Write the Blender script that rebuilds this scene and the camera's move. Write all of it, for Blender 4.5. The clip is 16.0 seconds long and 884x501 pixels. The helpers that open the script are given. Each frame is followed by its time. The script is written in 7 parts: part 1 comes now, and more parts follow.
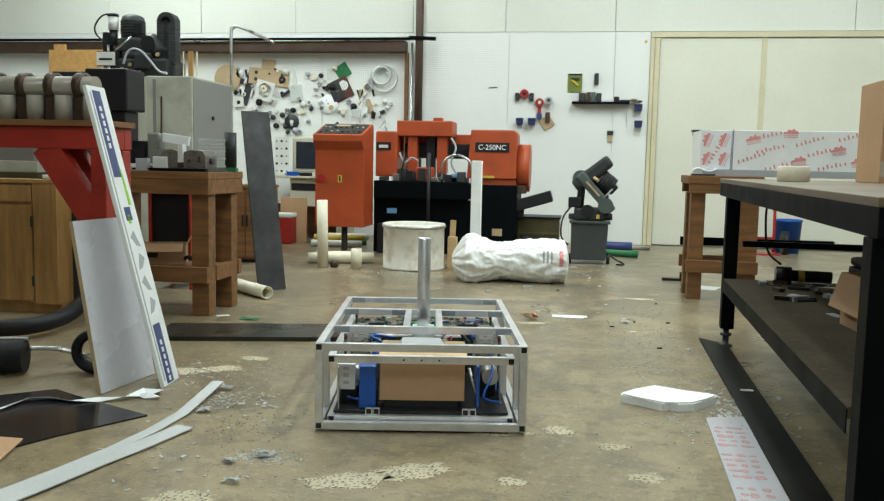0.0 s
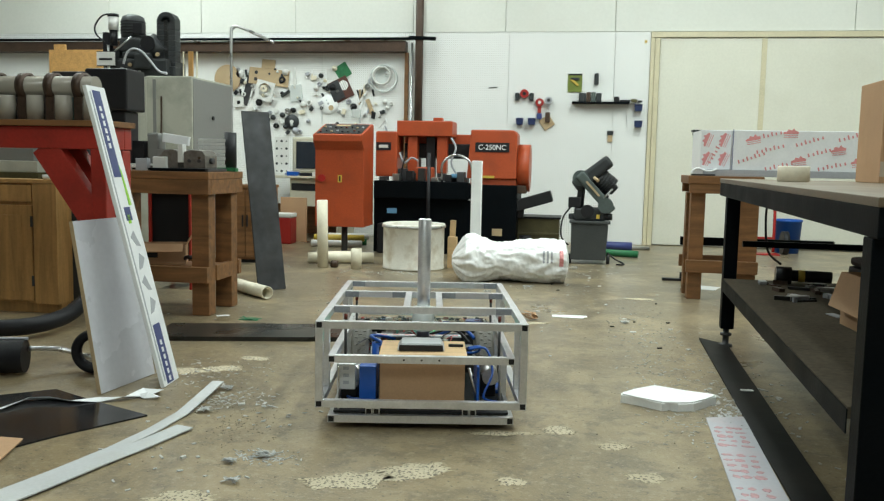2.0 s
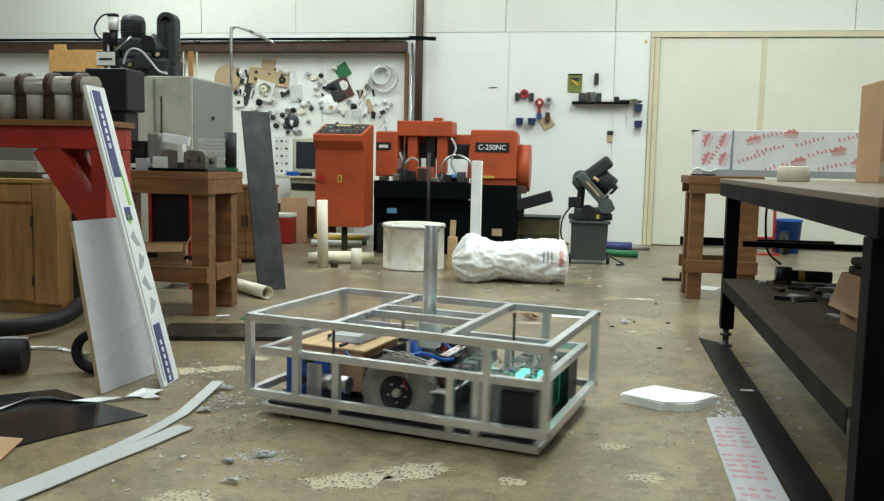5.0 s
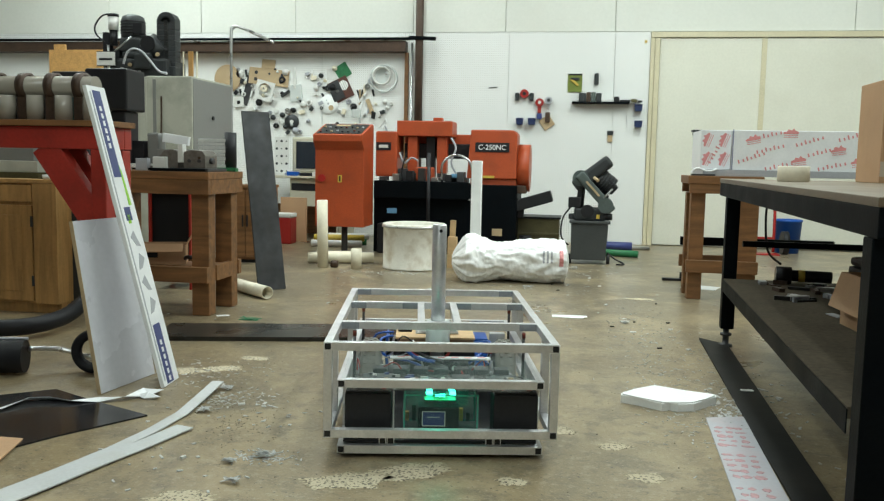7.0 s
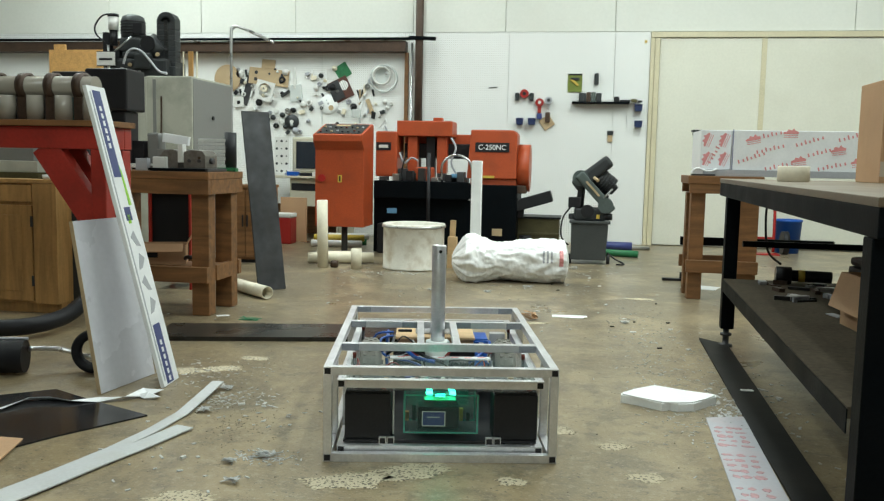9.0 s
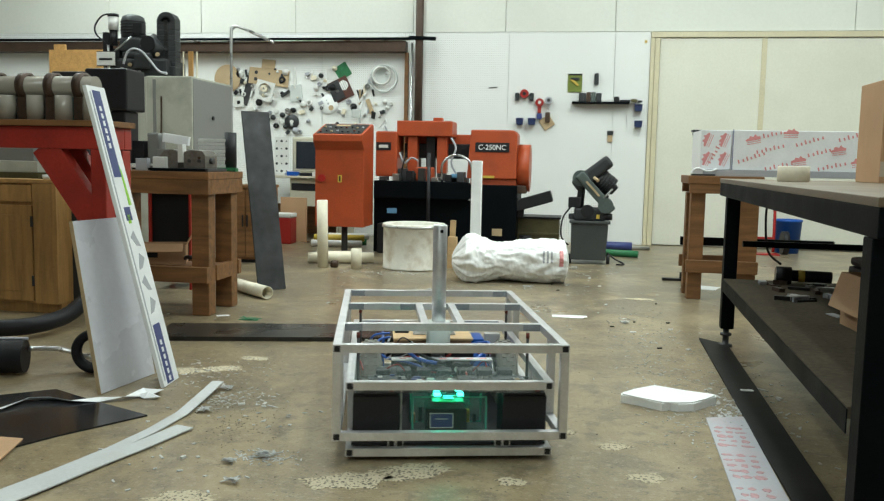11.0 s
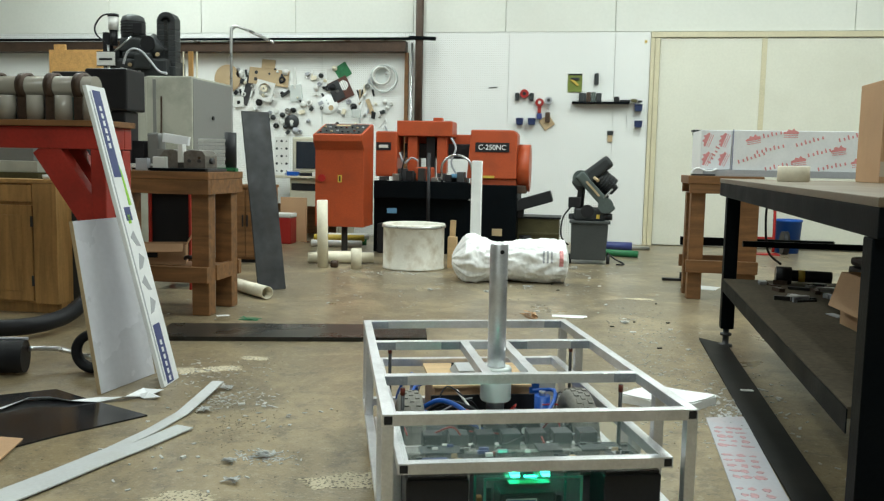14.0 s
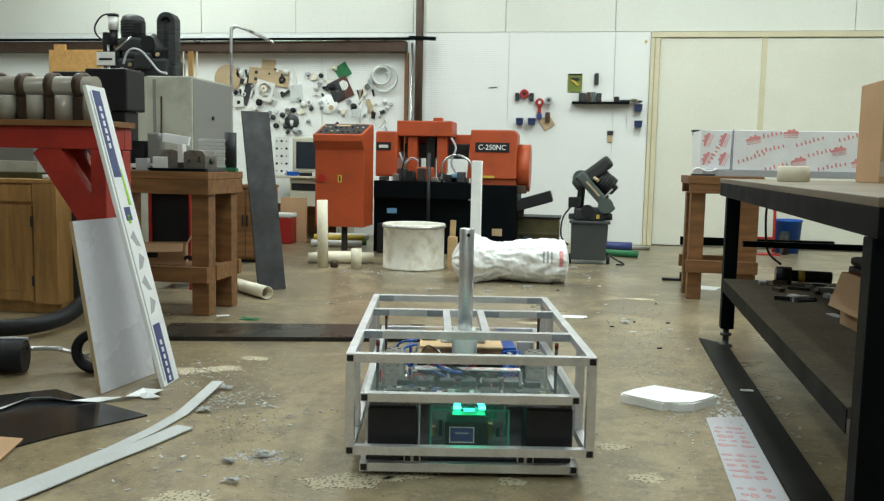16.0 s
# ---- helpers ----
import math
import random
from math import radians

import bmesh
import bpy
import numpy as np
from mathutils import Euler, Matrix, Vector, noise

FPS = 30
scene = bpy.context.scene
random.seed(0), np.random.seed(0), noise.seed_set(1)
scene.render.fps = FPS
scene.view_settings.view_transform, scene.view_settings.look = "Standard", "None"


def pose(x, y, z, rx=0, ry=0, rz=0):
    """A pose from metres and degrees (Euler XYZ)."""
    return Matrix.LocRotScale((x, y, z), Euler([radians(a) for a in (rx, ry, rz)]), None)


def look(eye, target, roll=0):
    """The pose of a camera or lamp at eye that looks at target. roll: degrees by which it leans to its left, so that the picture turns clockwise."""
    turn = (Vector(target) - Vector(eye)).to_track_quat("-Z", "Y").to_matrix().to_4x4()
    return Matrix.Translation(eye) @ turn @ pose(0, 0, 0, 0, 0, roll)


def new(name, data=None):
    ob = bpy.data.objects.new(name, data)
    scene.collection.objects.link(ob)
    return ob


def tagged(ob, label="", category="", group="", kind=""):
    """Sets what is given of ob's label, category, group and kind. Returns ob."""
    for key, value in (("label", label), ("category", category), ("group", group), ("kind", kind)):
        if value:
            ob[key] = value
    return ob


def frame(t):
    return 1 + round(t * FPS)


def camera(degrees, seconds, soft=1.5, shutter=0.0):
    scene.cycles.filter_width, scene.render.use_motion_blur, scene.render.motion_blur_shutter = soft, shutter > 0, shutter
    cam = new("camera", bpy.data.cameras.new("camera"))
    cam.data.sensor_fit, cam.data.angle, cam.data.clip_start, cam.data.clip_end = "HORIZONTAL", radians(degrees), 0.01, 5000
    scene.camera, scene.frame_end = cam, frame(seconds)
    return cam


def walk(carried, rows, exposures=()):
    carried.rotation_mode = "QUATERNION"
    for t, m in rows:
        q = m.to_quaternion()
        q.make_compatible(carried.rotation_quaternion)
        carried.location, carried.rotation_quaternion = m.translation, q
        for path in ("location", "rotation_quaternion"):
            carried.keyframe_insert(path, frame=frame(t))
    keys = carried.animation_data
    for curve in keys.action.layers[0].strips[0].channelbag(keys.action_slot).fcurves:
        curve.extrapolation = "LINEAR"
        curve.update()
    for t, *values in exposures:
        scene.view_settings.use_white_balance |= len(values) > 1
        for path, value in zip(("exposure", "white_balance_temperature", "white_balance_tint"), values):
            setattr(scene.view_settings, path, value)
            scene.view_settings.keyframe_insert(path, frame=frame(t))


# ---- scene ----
cam = camera(55.177, 16.0, soft=1.25, shutter=1.0)
TILT, HEAD = radians(5.9331), radians(9.0)
EYE = Vector((0.0, 0.0, 0.9085))
AIM = EYE + Vector((-math.sin(HEAD) * math.cos(TILT), math.cos(HEAD) * math.cos(TILT), -math.sin(TILT)))
walk(cam, [(0.0, look(EYE, AIM, 1.169)), (16.0, look(EYE, AIM, 1.169))], exposures=[(0.0, 0.0, 6500, 10), (16.0, 0.0, 6500, 10)])

# ---- light: assumed fluorescent fixtures, unseen under a high ceiling ----
world = bpy.data.worlds.new("shop_air")
scene.world = world
world.use_nodes = True
world.node_tree.nodes["Background"].inputs[0].default_value = (0.9, 0.95, 1.0, 1)
world.node_tree.nodes["Background"].inputs[1].default_value = 0.05
CEIL = 4.6
# positions and powers are chosen to balance brightness across the room
LAMPS = [(-5.0, 7.8, 140), (-2.0, 7.8, 60), (1.0, 7.0, 108), (3.6, 6.8, 92), (-5.0, 4.6, 44), (-2.0, 4.6, 46), (1.3, 4.6, 92), (0.7, 1.6, 44), (-0.3, -1.2, 112)]


def fluorescent(u, v, power):
    d = bpy.data.lights.new("assumed_tube_light", "AREA")
    d.shape, d.size, d.size_y, d.energy, d.color = "RECTANGLE", 0.3, 2.4, power, (0.87, 1.0, 0.96)
    ob = new("assumed_tube_light", d)
    ob.matrix_world = pose(u, v, CEIL - 0.13)
    return ob


for u, v, power in LAMPS:
    fluorescent(u, v, power)


# ---- materials ----
def links(m):
    return m.node_tree.nodes, m.node_tree.links.new


def surface(name, color, rough=0.5, metal=0.0, var=0.15, scale=6.0, fine=90.0, bump=0.15, dirt=None, dirt_amount=0.0, coat=0.0, ranged=0.0, spec=0.5):
    """A surface with two scales of variation, fine relief and optional dirt blotches."""
    m = bpy.data.materials.new(name)
    m.use_nodes = True
    n, link = links(m)
    b = n["Principled BSDF"]
    b.inputs["Roughness"].default_value, b.inputs["Metallic"].default_value = rough, metal
    b.inputs["Coat Weight"].default_value = coat
    b.inputs["Specular IOR Level"].default_value = spec
    co = n.new("ShaderNodeTexCoord")
    big, small = n.new("ShaderNodeTexNoise"), n.new("ShaderNodeTexNoise")
    big.inputs["Scale"].default_value, small.inputs["Scale"].default_value = scale, fine
    big.inputs["Detail"].default_value, small.inputs["Detail"].default_value = 6, 4
    for t in (big, small):
        link(co.outputs["Object"], t.inputs["Vector"])
    add = n.new("ShaderNodeMath")
    add.operation = "ADD"
    link(big.outputs["Fac"], add.inputs[0])
    link(small.outputs["Fac"], add.inputs[1])
    r = n.new("ShaderNodeMapRange")
    r.inputs["From Min"].default_value, r.inputs["From Max"].default_value = 0.6, 1.4
    r.inputs["To Min"].default_value, r.inputs["To Max"].default_value = 1 - var, 1 + var
    link(add.outputs[0], r.inputs["Value"])
    mul = n.new("ShaderNodeVectorMath")
    mul.operation = "SCALE"
    mul.inputs[0].default_value = color[:3]
    link(r.outputs[0], mul.inputs["Scale"])
    out = mul.outputs[0]
    if ranged:
        info, rr, m2 = n.new("ShaderNodeObjectInfo"), n.new("ShaderNodeMapRange"), n.new("ShaderNodeVectorMath")
        rr.inputs["To Min"].default_value, rr.inputs["To Max"].default_value = 1 - ranged, 1 + ranged
        link(info.outputs["Random"], rr.inputs["Value"])
        m2.operation = "SCALE"
        link(out, m2.inputs[0])
        link(rr.outputs[0], m2.inputs["Scale"])
        out = m2.outputs[0]
    if dirt:
        d = n.new("ShaderNodeTexNoise")
        d.inputs["Scale"].default_value, d.inputs["Detail"].default_value = scale * 1.7, 8
        link(co.outputs["Object"], d.inputs["Vector"])
        k = n.new("ShaderNodeMapRange")
        k.inputs["From Min"].default_value, k.inputs["From Max"].default_value = 0.48, 0.72
        k.inputs["To Max"].default_value = dirt_amount
        link(d.outputs["Fac"], k.inputs["Value"])
        mix = n.new("ShaderNodeMix")
        mix.data_type = "RGBA"
        link(k.outputs[0], mix.inputs["Factor"])
        link(out, mix.inputs["A"])
        mix.inputs["B"].default_value = (*dirt, 1)
        out = mix.outputs["Result"]
    link(out, b.inputs["Base Color"])
    rg = n.new("ShaderNodeMapRange")
    rg.inputs["To Min"].default_value, rg.inputs["To Max"].default_value = max(rough - 0.12, 0.03), min(rough + 0.12, 1)
    link(big.outputs["Fac"], rg.inputs["Value"])
    link(rg.outputs[0], b.inputs["Roughness"])
    if bump:
        bp = n.new("ShaderNodeBump")
        bp.inputs["Strength"].default_value, bp.inputs["Distance"].default_value = bump, 0.004
        link(add.outputs[0], bp.inputs["Height"])
        link(bp.outputs[0], b.inputs["Normal"])
    return m


def wood(name, color, stretch=(1, 14, 14), rough=0.6, var=0.3):
    m = surface(name, color, rough, 0, 0.12, 3, 60, 0.1)
    n, link = links(m)
    b = n["Principled BSDF"]
    co, mp, w = n.new("ShaderNodeTexCoord"), n.new("ShaderNodeMapping"), n.new("ShaderNodeTexNoise")
    mp.inputs["Scale"].default_value = stretch
    w.inputs["Scale"].default_value, w.inputs["Detail"].default_value, w.inputs["Distortion"].default_value = 2.2, 8, 0.6
    link(co.outputs["Object"], mp.inputs["Vector"])
    link(mp.outputs[0], w.inputs["Vector"])
    r = n.new("ShaderNodeMapRange")
    r.inputs["From Min"].default_value, r.inputs["From Max"].default_value = 0.3, 0.7
    r.inputs["To Min"].default_value, r.inputs["To Max"].default_value = 1 - var, 1 + var
    link(w.outputs["Fac"], r.inputs["Value"])
    s = n.new("ShaderNodeVectorMath")
    s.operation = "SCALE"
    old = b.inputs["Base Color"].links[0].from_socket
    link(old, s.inputs[0])
    link(r.outputs[0], s.inputs["Scale"])
    link(s.outputs[0], b.inputs["Base Color"])
    return m


def glass(name, color=(0.9, 1.0, 0.96), rough=0.05, alpha=0.25):
    """Clear sheet plastic: gloss over a thin tinted body."""
    m = bpy.data.materials.new(name)
    m.use_nodes = True
    n, link = links(m)
    b = n["Principled BSDF"]
    b.inputs["Base Color"].default_value = (*color, 1)
    b.inputs["Roughness"].default_value = rough
    b.inputs["Alpha"].default_value = alpha
    b.inputs["Specular IOR Level"].default_value = 0.5
    return m


def glow(name, color, strength):
    m = bpy.data.materials.new(name)
    m.use_nodes = True
    b = m.node_tree.nodes["Principled BSDF"]
    b.inputs["Base Color"].default_value = (*color, 1)
    b.inputs["Emission Color"].default_value = (*color, 1)
    b.inputs["Emission Strength"].default_value = strength
    return m


def concrete():
    m = surface("stained_concrete", (0.275, 0.21, 0.118), 0.32, 0, 0.22, 1.6, 140, 0.2)
    n, link = links(m)
    b = n["Principled BSDF"]
    old = b.inputs["Base Color"].links[0].from_socket
    co = n.new("ShaderNodeTexCoord")

    def layer(scale, lo, hi, amount, color, src, detail=8, rough=0.55, dist=0.0):
        t = n.new("ShaderNodeTexNoise")
        t.inputs["Scale"].default_value, t.inputs["Detail"].default_value, t.inputs["Roughness"].default_value = scale, detail, rough
        t.inputs["Distortion"].default_value = dist
        link(co.outputs["Object"], t.inputs["Vector"])
        k, mix = n.new("ShaderNodeMapRange"), n.new("ShaderNodeMix")
        k.inputs["From Min"].default_value, k.inputs["From Max"].default_value, k.inputs["To Max"].default_value = lo, hi, amount
        link(t.outputs["Fac"], k.inputs["Value"])
        mix.data_type = "RGBA"
        link(k.outputs[0], mix.inputs["Factor"])
        link(src, mix.inputs["A"])
        mix.inputs["B"].default_value = (*color, 1)
        return mix.outputs["Result"]

    # grey-brown tone that strengthens towards the far wall, with a ragged edge
    sep, edge, sumn, zone, far_tone = n.new("ShaderNodeSeparateXYZ"), n.new("ShaderNodeTexNoise"), n.new("ShaderNodeMath"), n.new("ShaderNodeMapRange"), n.new("ShaderNodeMix")
    edge.inputs["Scale"].default_value, edge.inputs["Detail"].default_value = 0.9, 7
    link(co.outputs["Object"], sep.inputs[0])
    link(co.outputs["Object"], edge.inputs["Vector"])
    sumn.operation = "MULTIPLY_ADD"
    link(edge.outputs["Fac"], sumn.inputs[0])
    sumn.inputs[1].default_value = 4.0
    link(sep.outputs["Y"], sumn.inputs[2])
    zone.inputs["From Min"].default_value, zone.inputs["From Max"].default_value, zone.inputs["To Max"].default_value = 5.0, 8.2, 0.8
    link(sumn.outputs[0], zone.inputs["Value"])
    far_tone.data_type = "RGBA"
    link(zone.outputs[0], far_tone.inputs["Factor"])
    link(old, far_tone.inputs["A"])
    far_tone.inputs["B"].default_value = (0.135, 0.112, 0.078, 1)
    c = layer(0.8, 0.42, 0.60, 0.6, (0.155, 0.118, 0.066), far_tone.outputs["Result"], dist=0.6)
    c = layer(2.3, 0.47, 0.60, 0.6, (0.37, 0.29, 0.17), c, dist=1.0)
    c = layer(4.5, 0.50, 0.62, 0.6, (0.13, 0.105, 0.066), c, 12, 0.65, dist=0.5)
    c = layer(11.0, 0.52, 0.62, 0.6, (0.115, 0.093, 0.062), c, 12, 0.7)
    c = layer(26.0, 0.54, 0.63, 0.55, (0.37, 0.31, 0.21), c, 6, 0.7)
    c = layer(85.0, 0.60, 0.68, 0.6, (0.42, 0.36, 0.26), c, 3)
    c = layer(70.0, 0.62, 0.69, 0.8, (0.05, 0.042, 0.03), c, 3)
    link(c, b.inputs["Base Color"])
    return m


def pegboard():
    """White hardboard with round holes every inch."""
    m = surface("white_pegboard", (0.84, 0.85, 0.83), 0.45, 0, 0.04, 2, 40, 0.05)
    n, link = links(m)
    b = n["Principled BSDF"]
    old = b.inputs["Base Color"].links[0].from_socket
    co, sep = n.new("ShaderNodeTexCoord"), n.new("ShaderNodeSeparateXYZ")
    link(co.outputs["Object"], sep.inputs[0])
    sq = []
    for ax in ("X", "Z"):
        a, f, c = n.new("ShaderNodeMath"), n.new("ShaderNodeMath"), n.new("ShaderNodeMath")
        a.operation, f.operation, c.operation = "DIVIDE", "FRACT", "SUBTRACT"
        a.inputs[1].default_value, c.inputs[1].default_value = 0.0254, 0.5
        link(sep.outputs[ax], a.inputs[0])
        link(a.outputs[0], f.inputs[0])
        link(f.outputs[0], c.inputs[0])
        p = n.new("ShaderNodeMath")
        p.operation = "MULTIPLY"
        link(c.outputs[0], p.inputs[0])
        link(c.outputs[0], p.inputs[1])
        sq.append(p)
    s, lt, mix = n.new("ShaderNodeMath"), n.new("ShaderNodeMath"), n.new("ShaderNodeMix")
    s.operation, lt.operation, lt.inputs[1].default_value = "ADD", "LESS_THAN", 0.03
    link(sq[0].outputs[0], s.inputs[0])
    link(sq[1].outputs[0], s.inputs[1])
    link(s.outputs[0], lt.inputs[0])
    mix.data_type = "RGBA"
    link(lt.outputs[0], mix.inputs["Factor"])
    link(old, mix.inputs["A"])
    mix.inputs["B"].default_value = (0.40, 0.39, 0.36, 1)
    link(mix.outputs["Result"], b.inputs["Base Color"])
    return m


ALU = surface("mill_finish_aluminium", (0.75, 0.75, 0.77), 0.36, 0.82, 0.14, 11, 150, 0.06, (0.52, 0.52, 0.54), 0.45, ranged=0.06)
STEEL = surface("brushed_steel", (0.55, 0.55, 0.55), 0.3, 1.0, 0.12, 8, 120, 0.08)
DSTEEL = surface("hot_rolled_steel", (0.06, 0.062, 0.066), 0.38, 0.3, 0.5, 3, 11, 0.03, (0.035, 0.03, 0.027), 0.7)
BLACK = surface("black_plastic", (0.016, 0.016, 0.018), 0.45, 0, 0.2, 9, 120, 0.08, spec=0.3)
BPAINT = surface("black_painted_steel", (0.003, 0.0045, 0.006), 0.5, 0.0, 0.3, 6, 90, 0.12, (0.007, 0.0065, 0.006), 0.3, spec=0.05)
RUBBER = surface("grey_tyre_rubber", (0.22, 0.21, 0.185), 0.8, 0, 0.2, 14, 90, 0.3, (0.2, 0.18, 0.15), 0.5)
HOSE = surface("black_hose_rubber", (0.010, 0.010, 0.012), 0.5, 0, 0.2, 9, 90, 0.1, spec=0.25)
CARD = surface("brown_cardboard", (0.50, 0.305, 0.17), 0.8, 0, 0.1, 5, 140, 0.1, (0.42, 0.25, 0.13), 0.35)
PLY = wood("pale_plywood", (0.62, 0.42, 0.22), (1, 12, 12), 0.6, 0.14)
BENCHW = wood("stained_bench_timber", (0.20, 0.092, 0.033), (1.2, 12, 12), 0.5, 0.35)
CABW = wood("oak_cabinet_wood", (0.42, 0.235, 0.085), (12, 12, 1.2), 0.45, 0.25)
OSB = surface("orange_chipboard", (0.46, 0.25, 0.08), 0.7, 0, 0.3, 22, 70, 0.15)
BLUE = surface("blue_plastic", (0.008, 0.085, 0.40), 0.35, 0, 0.12, 8, 100, 0.06)
TEALC = surface("dark_teal_plastic", (0.07, 0.14, 0.14), 0.4, 0, 0.1, 8, 90, 0.05)
RED = surface("red_machine_paint", (0.38, 0.03, 0.019), 0.4, 0, 0.18, 4, 70, 0.1, (0.16, 0.02, 0.015), 0.45)
REDB = surface("red_plastic", (0.36, 0.018, 0.014), 0.4, 0, 0.1, 8, 90, 0.05)
ORANGE = surface("orange_machine_paint", (0.45, 0.074, 0.02), 0.45, 0, 0.16, 3, 60, 0.1, (0.27, 0.055, 0.02), 0.5)
WALLP = surface("cream_wall_paint", (0.74, 0.75, 0.69), 0.6, 0, 0.04, 0.8, 30, 0.06, (0.64, 0.64, 0.57), 0.3)
DOORP = surface("cream_door_paint", (0.73, 0.72, 0.62), 0.5, 0, 0.05, 1.2, 40, 0.06, (0.58, 0.55, 0.44), 0.25)
TRIMP = surface("yellowed_trim_paint", (0.64, 0.58, 0.40), 0.5, 0, 0.12, 5, 60, 0.1)
# assumed ceiling colour, kept dark to limit bounced light
CEILP = surface("unseen_ceiling_grey", (0.30, 0.30, 0.29), 0.8, 0, 0.06, 2, 60, 0.05)
FLOORM = concrete()
PEG = pegboard()
WHITE = surface("white_plastic", (0.70, 0.70, 0.67), 0.4, 0, 0.09, 8, 80, 0.05)
FOAM = surface("white_foam", (0.86, 0.87, 0.86), 0.75, 0, 0.05, 20, 160, 0.3)
BAG = surface("white_woven_bag", (0.90, 0.90, 0.89), 0.27, 0, 0.05, 14, 60, 0.22, (0.6, 0.58, 0.52), 0.3)
PVC = surface("cream_pvc", (0.76, 0.70, 0.55), 0.4, 0, 0.08, 6, 70, 0.08, (0.5, 0.42, 0.28), 0.35)
BARREL = surface("dirty_white_drum", (0.76, 0.73, 0.65), 0.5, 0, 0.08, 5, 60, 0.1, (0.42, 0.33, 0.21), 0.7)
RUST = surface("rusty_brown_steel", (0.07, 0.042, 0.028), 0.45, 0.3, 0.35, 6, 60, 0.2)
MGREY = surface("grey_machine_enclosure", (0.47, 0.47, 0.40), 0.45, 0, 0.06, 3, 50, 0.06, (0.22, 0.22, 0.17), 0.55)
DGREY = surface("dark_grey_casting", (0.032, 0.035, 0.037), 0.5, 0.2, 0.3, 8, 80, 0.2)
BEIGE = surface("beige_computer_plastic", (0.52, 0.49, 0.38), 0.5, 0, 0.06, 6, 90, 0.05)
GREEN = surface("green_board", (0.02, 0.16, 0.06), 0.5, 0, 0.3, 30, 120, 0.1)
LIME = surface("lime_film", (0.30, 0.62, 0.04), 0.4, 0, 0.05, 8, 90, 0.03)
NAVY = surface("navy_film", (0.04, 0.055, 0.19), 0.4, 0, 0.1, 8, 90, 0.03)
GREYF = surface("grey_film", (0.40, 0.41, 0.44), 0.4, 0, 0.1, 8, 90, 0.03)
FILM = surface("white_film", (0.83, 0.84, 0.85), 0.32, 0, 0.05, 6, 60, 0.05, (0.6, 0.62, 0.66), 0.25)
PANEL = surface("pale_grey_panel", (0.58, 0.58, 0.62), 0.28, 0, 0.07, 2, 40, 0.04, (0.46, 0.45, 0.5), 0.4)
PINK = surface("red_print_film", (0.74, 0.30, 0.30), 0.4, 0, 0.1, 12, 90, 0.03)
YEL = surface("yellow_label", (0.6, 0.42, 0.06), 0.5, 0, 0.1, 10, 90, 0.05)
TAN = surface("tan_hardboard", (0.46, 0.34, 0.2), 0.7, 0, 0.12, 8, 90, 0.08)
SCREEN = surface("dark_crt_glass", (0.02, 0.025, 0.035), 0.12, 0, 0.1, 4, 60, 0.0)
CLEAR = glass("clear_polycarbonate", (0.5, 0.65, 0.60), 0.04, 0.05)
CGREEN = glass("clear_acrylic", (0.30, 0.60, 0.52), 0.05, 0.045)
SMOKE = glass("smoky_sheet", (0.10, 0.095, 0.085), 0.12, 0.35)
FROST = glass("translucent_nylon", (0.82, 0.87, 0.85), 0.4, 0.92)
AMBER = glass("brown_tinted_acrylic", (0.36, 0.33, 0.28), 0.13, 0.9)
LED = glow("green_led", (0.03, 1.0, 0.62), 12.0)
TUBE = glow("fluorescent_tube", (1.0, 0.98, 0.93), 6.0)
# grey for trays and boxes, and for shade on the mill enclosure's side
GREYM2 = surface("shaded_side_and_tray_grey", (0.22, 0.22, 0.21), 0.5, 0, 0.06, 4, 60, 0.05)
OLIVE = surface("olive_steel", (0.10, 0.085, 0.035), 0.5, 0.2, 0.3, 6, 70, 0.15)
DGREY2 = surface("charcoal_cabinet_paint", (0.05, 0.055, 0.055), 0.45, 0.1, 0.2, 5, 70, 0.08)
DGREY3 = surface("grey_green_casting", (0.075, 0.095, 0.09), 0.5, 0.1, 0.25, 8, 80, 0.12)
TTOP = wood("worn_table_timber", (0.15, 0.11, 0.07), (10, 1, 10), 0.4, 0.2)
TSHELF = surface("dusty_shelf_timber", (0.10, 0.08, 0.055), 0.85, 0, 0.4, 5, 60, 0.3, (0.10, 0.082, 0.058), 0.5, spec=0.2)
TAPE = surface("pale_packing_tape", (0.52, 0.44, 0.34), 0.3, 0, 0.05, 6, 60, 0.03)
FILMF = surface("grey_backing_film", (0.44, 0.44, 0.47), 0.35, 0, 0.08, 5, 60, 0.05, (0.55, 0.40, 0.40), 0.35)
SKY = surface("pale_blue_cloth", (0.12, 0.30, 0.50), 0.7, 0, 0.1, 8, 90, 0.1)
# assumed colour of the three unseen walls, dull to keep contrast
BWALL = surface("unseen_wall_grey", (0.34, 0.34, 0.32), 0.6, 0, 0.1, 2, 40, 0.08)
STRIP = surface("dusty_white_strip", (0.53, 0.54, 0.54), 0.5, 0, 0.08, 6, 90, 0.08, (0.45, 0.43, 0.38), 0.4)
REDD = surface("dark_red_anodised", (0.16, 0.03, 0.018), 0.4, 0.3, 0.15, 8, 90, 0.05)
EDGEG = glass("green_glass_edge", (0.10, 0.42, 0.33), 0.1, 0.65)
PCB = surface("dark_circuit_board", (0.018, 0.026, 0.028), 0.45, 0, 0.5, 60, 160, 0.1)
SILVER = surface("silver_paint", (0.55, 0.56, 0.57), 0.35, 0.2, 0.05, 8, 90, 0.03)
ZINC = surface("zinc_bracket", (0.34, 0.36, 0.40), 0.4, 0.6, 0.2, 20, 120, 0.08)
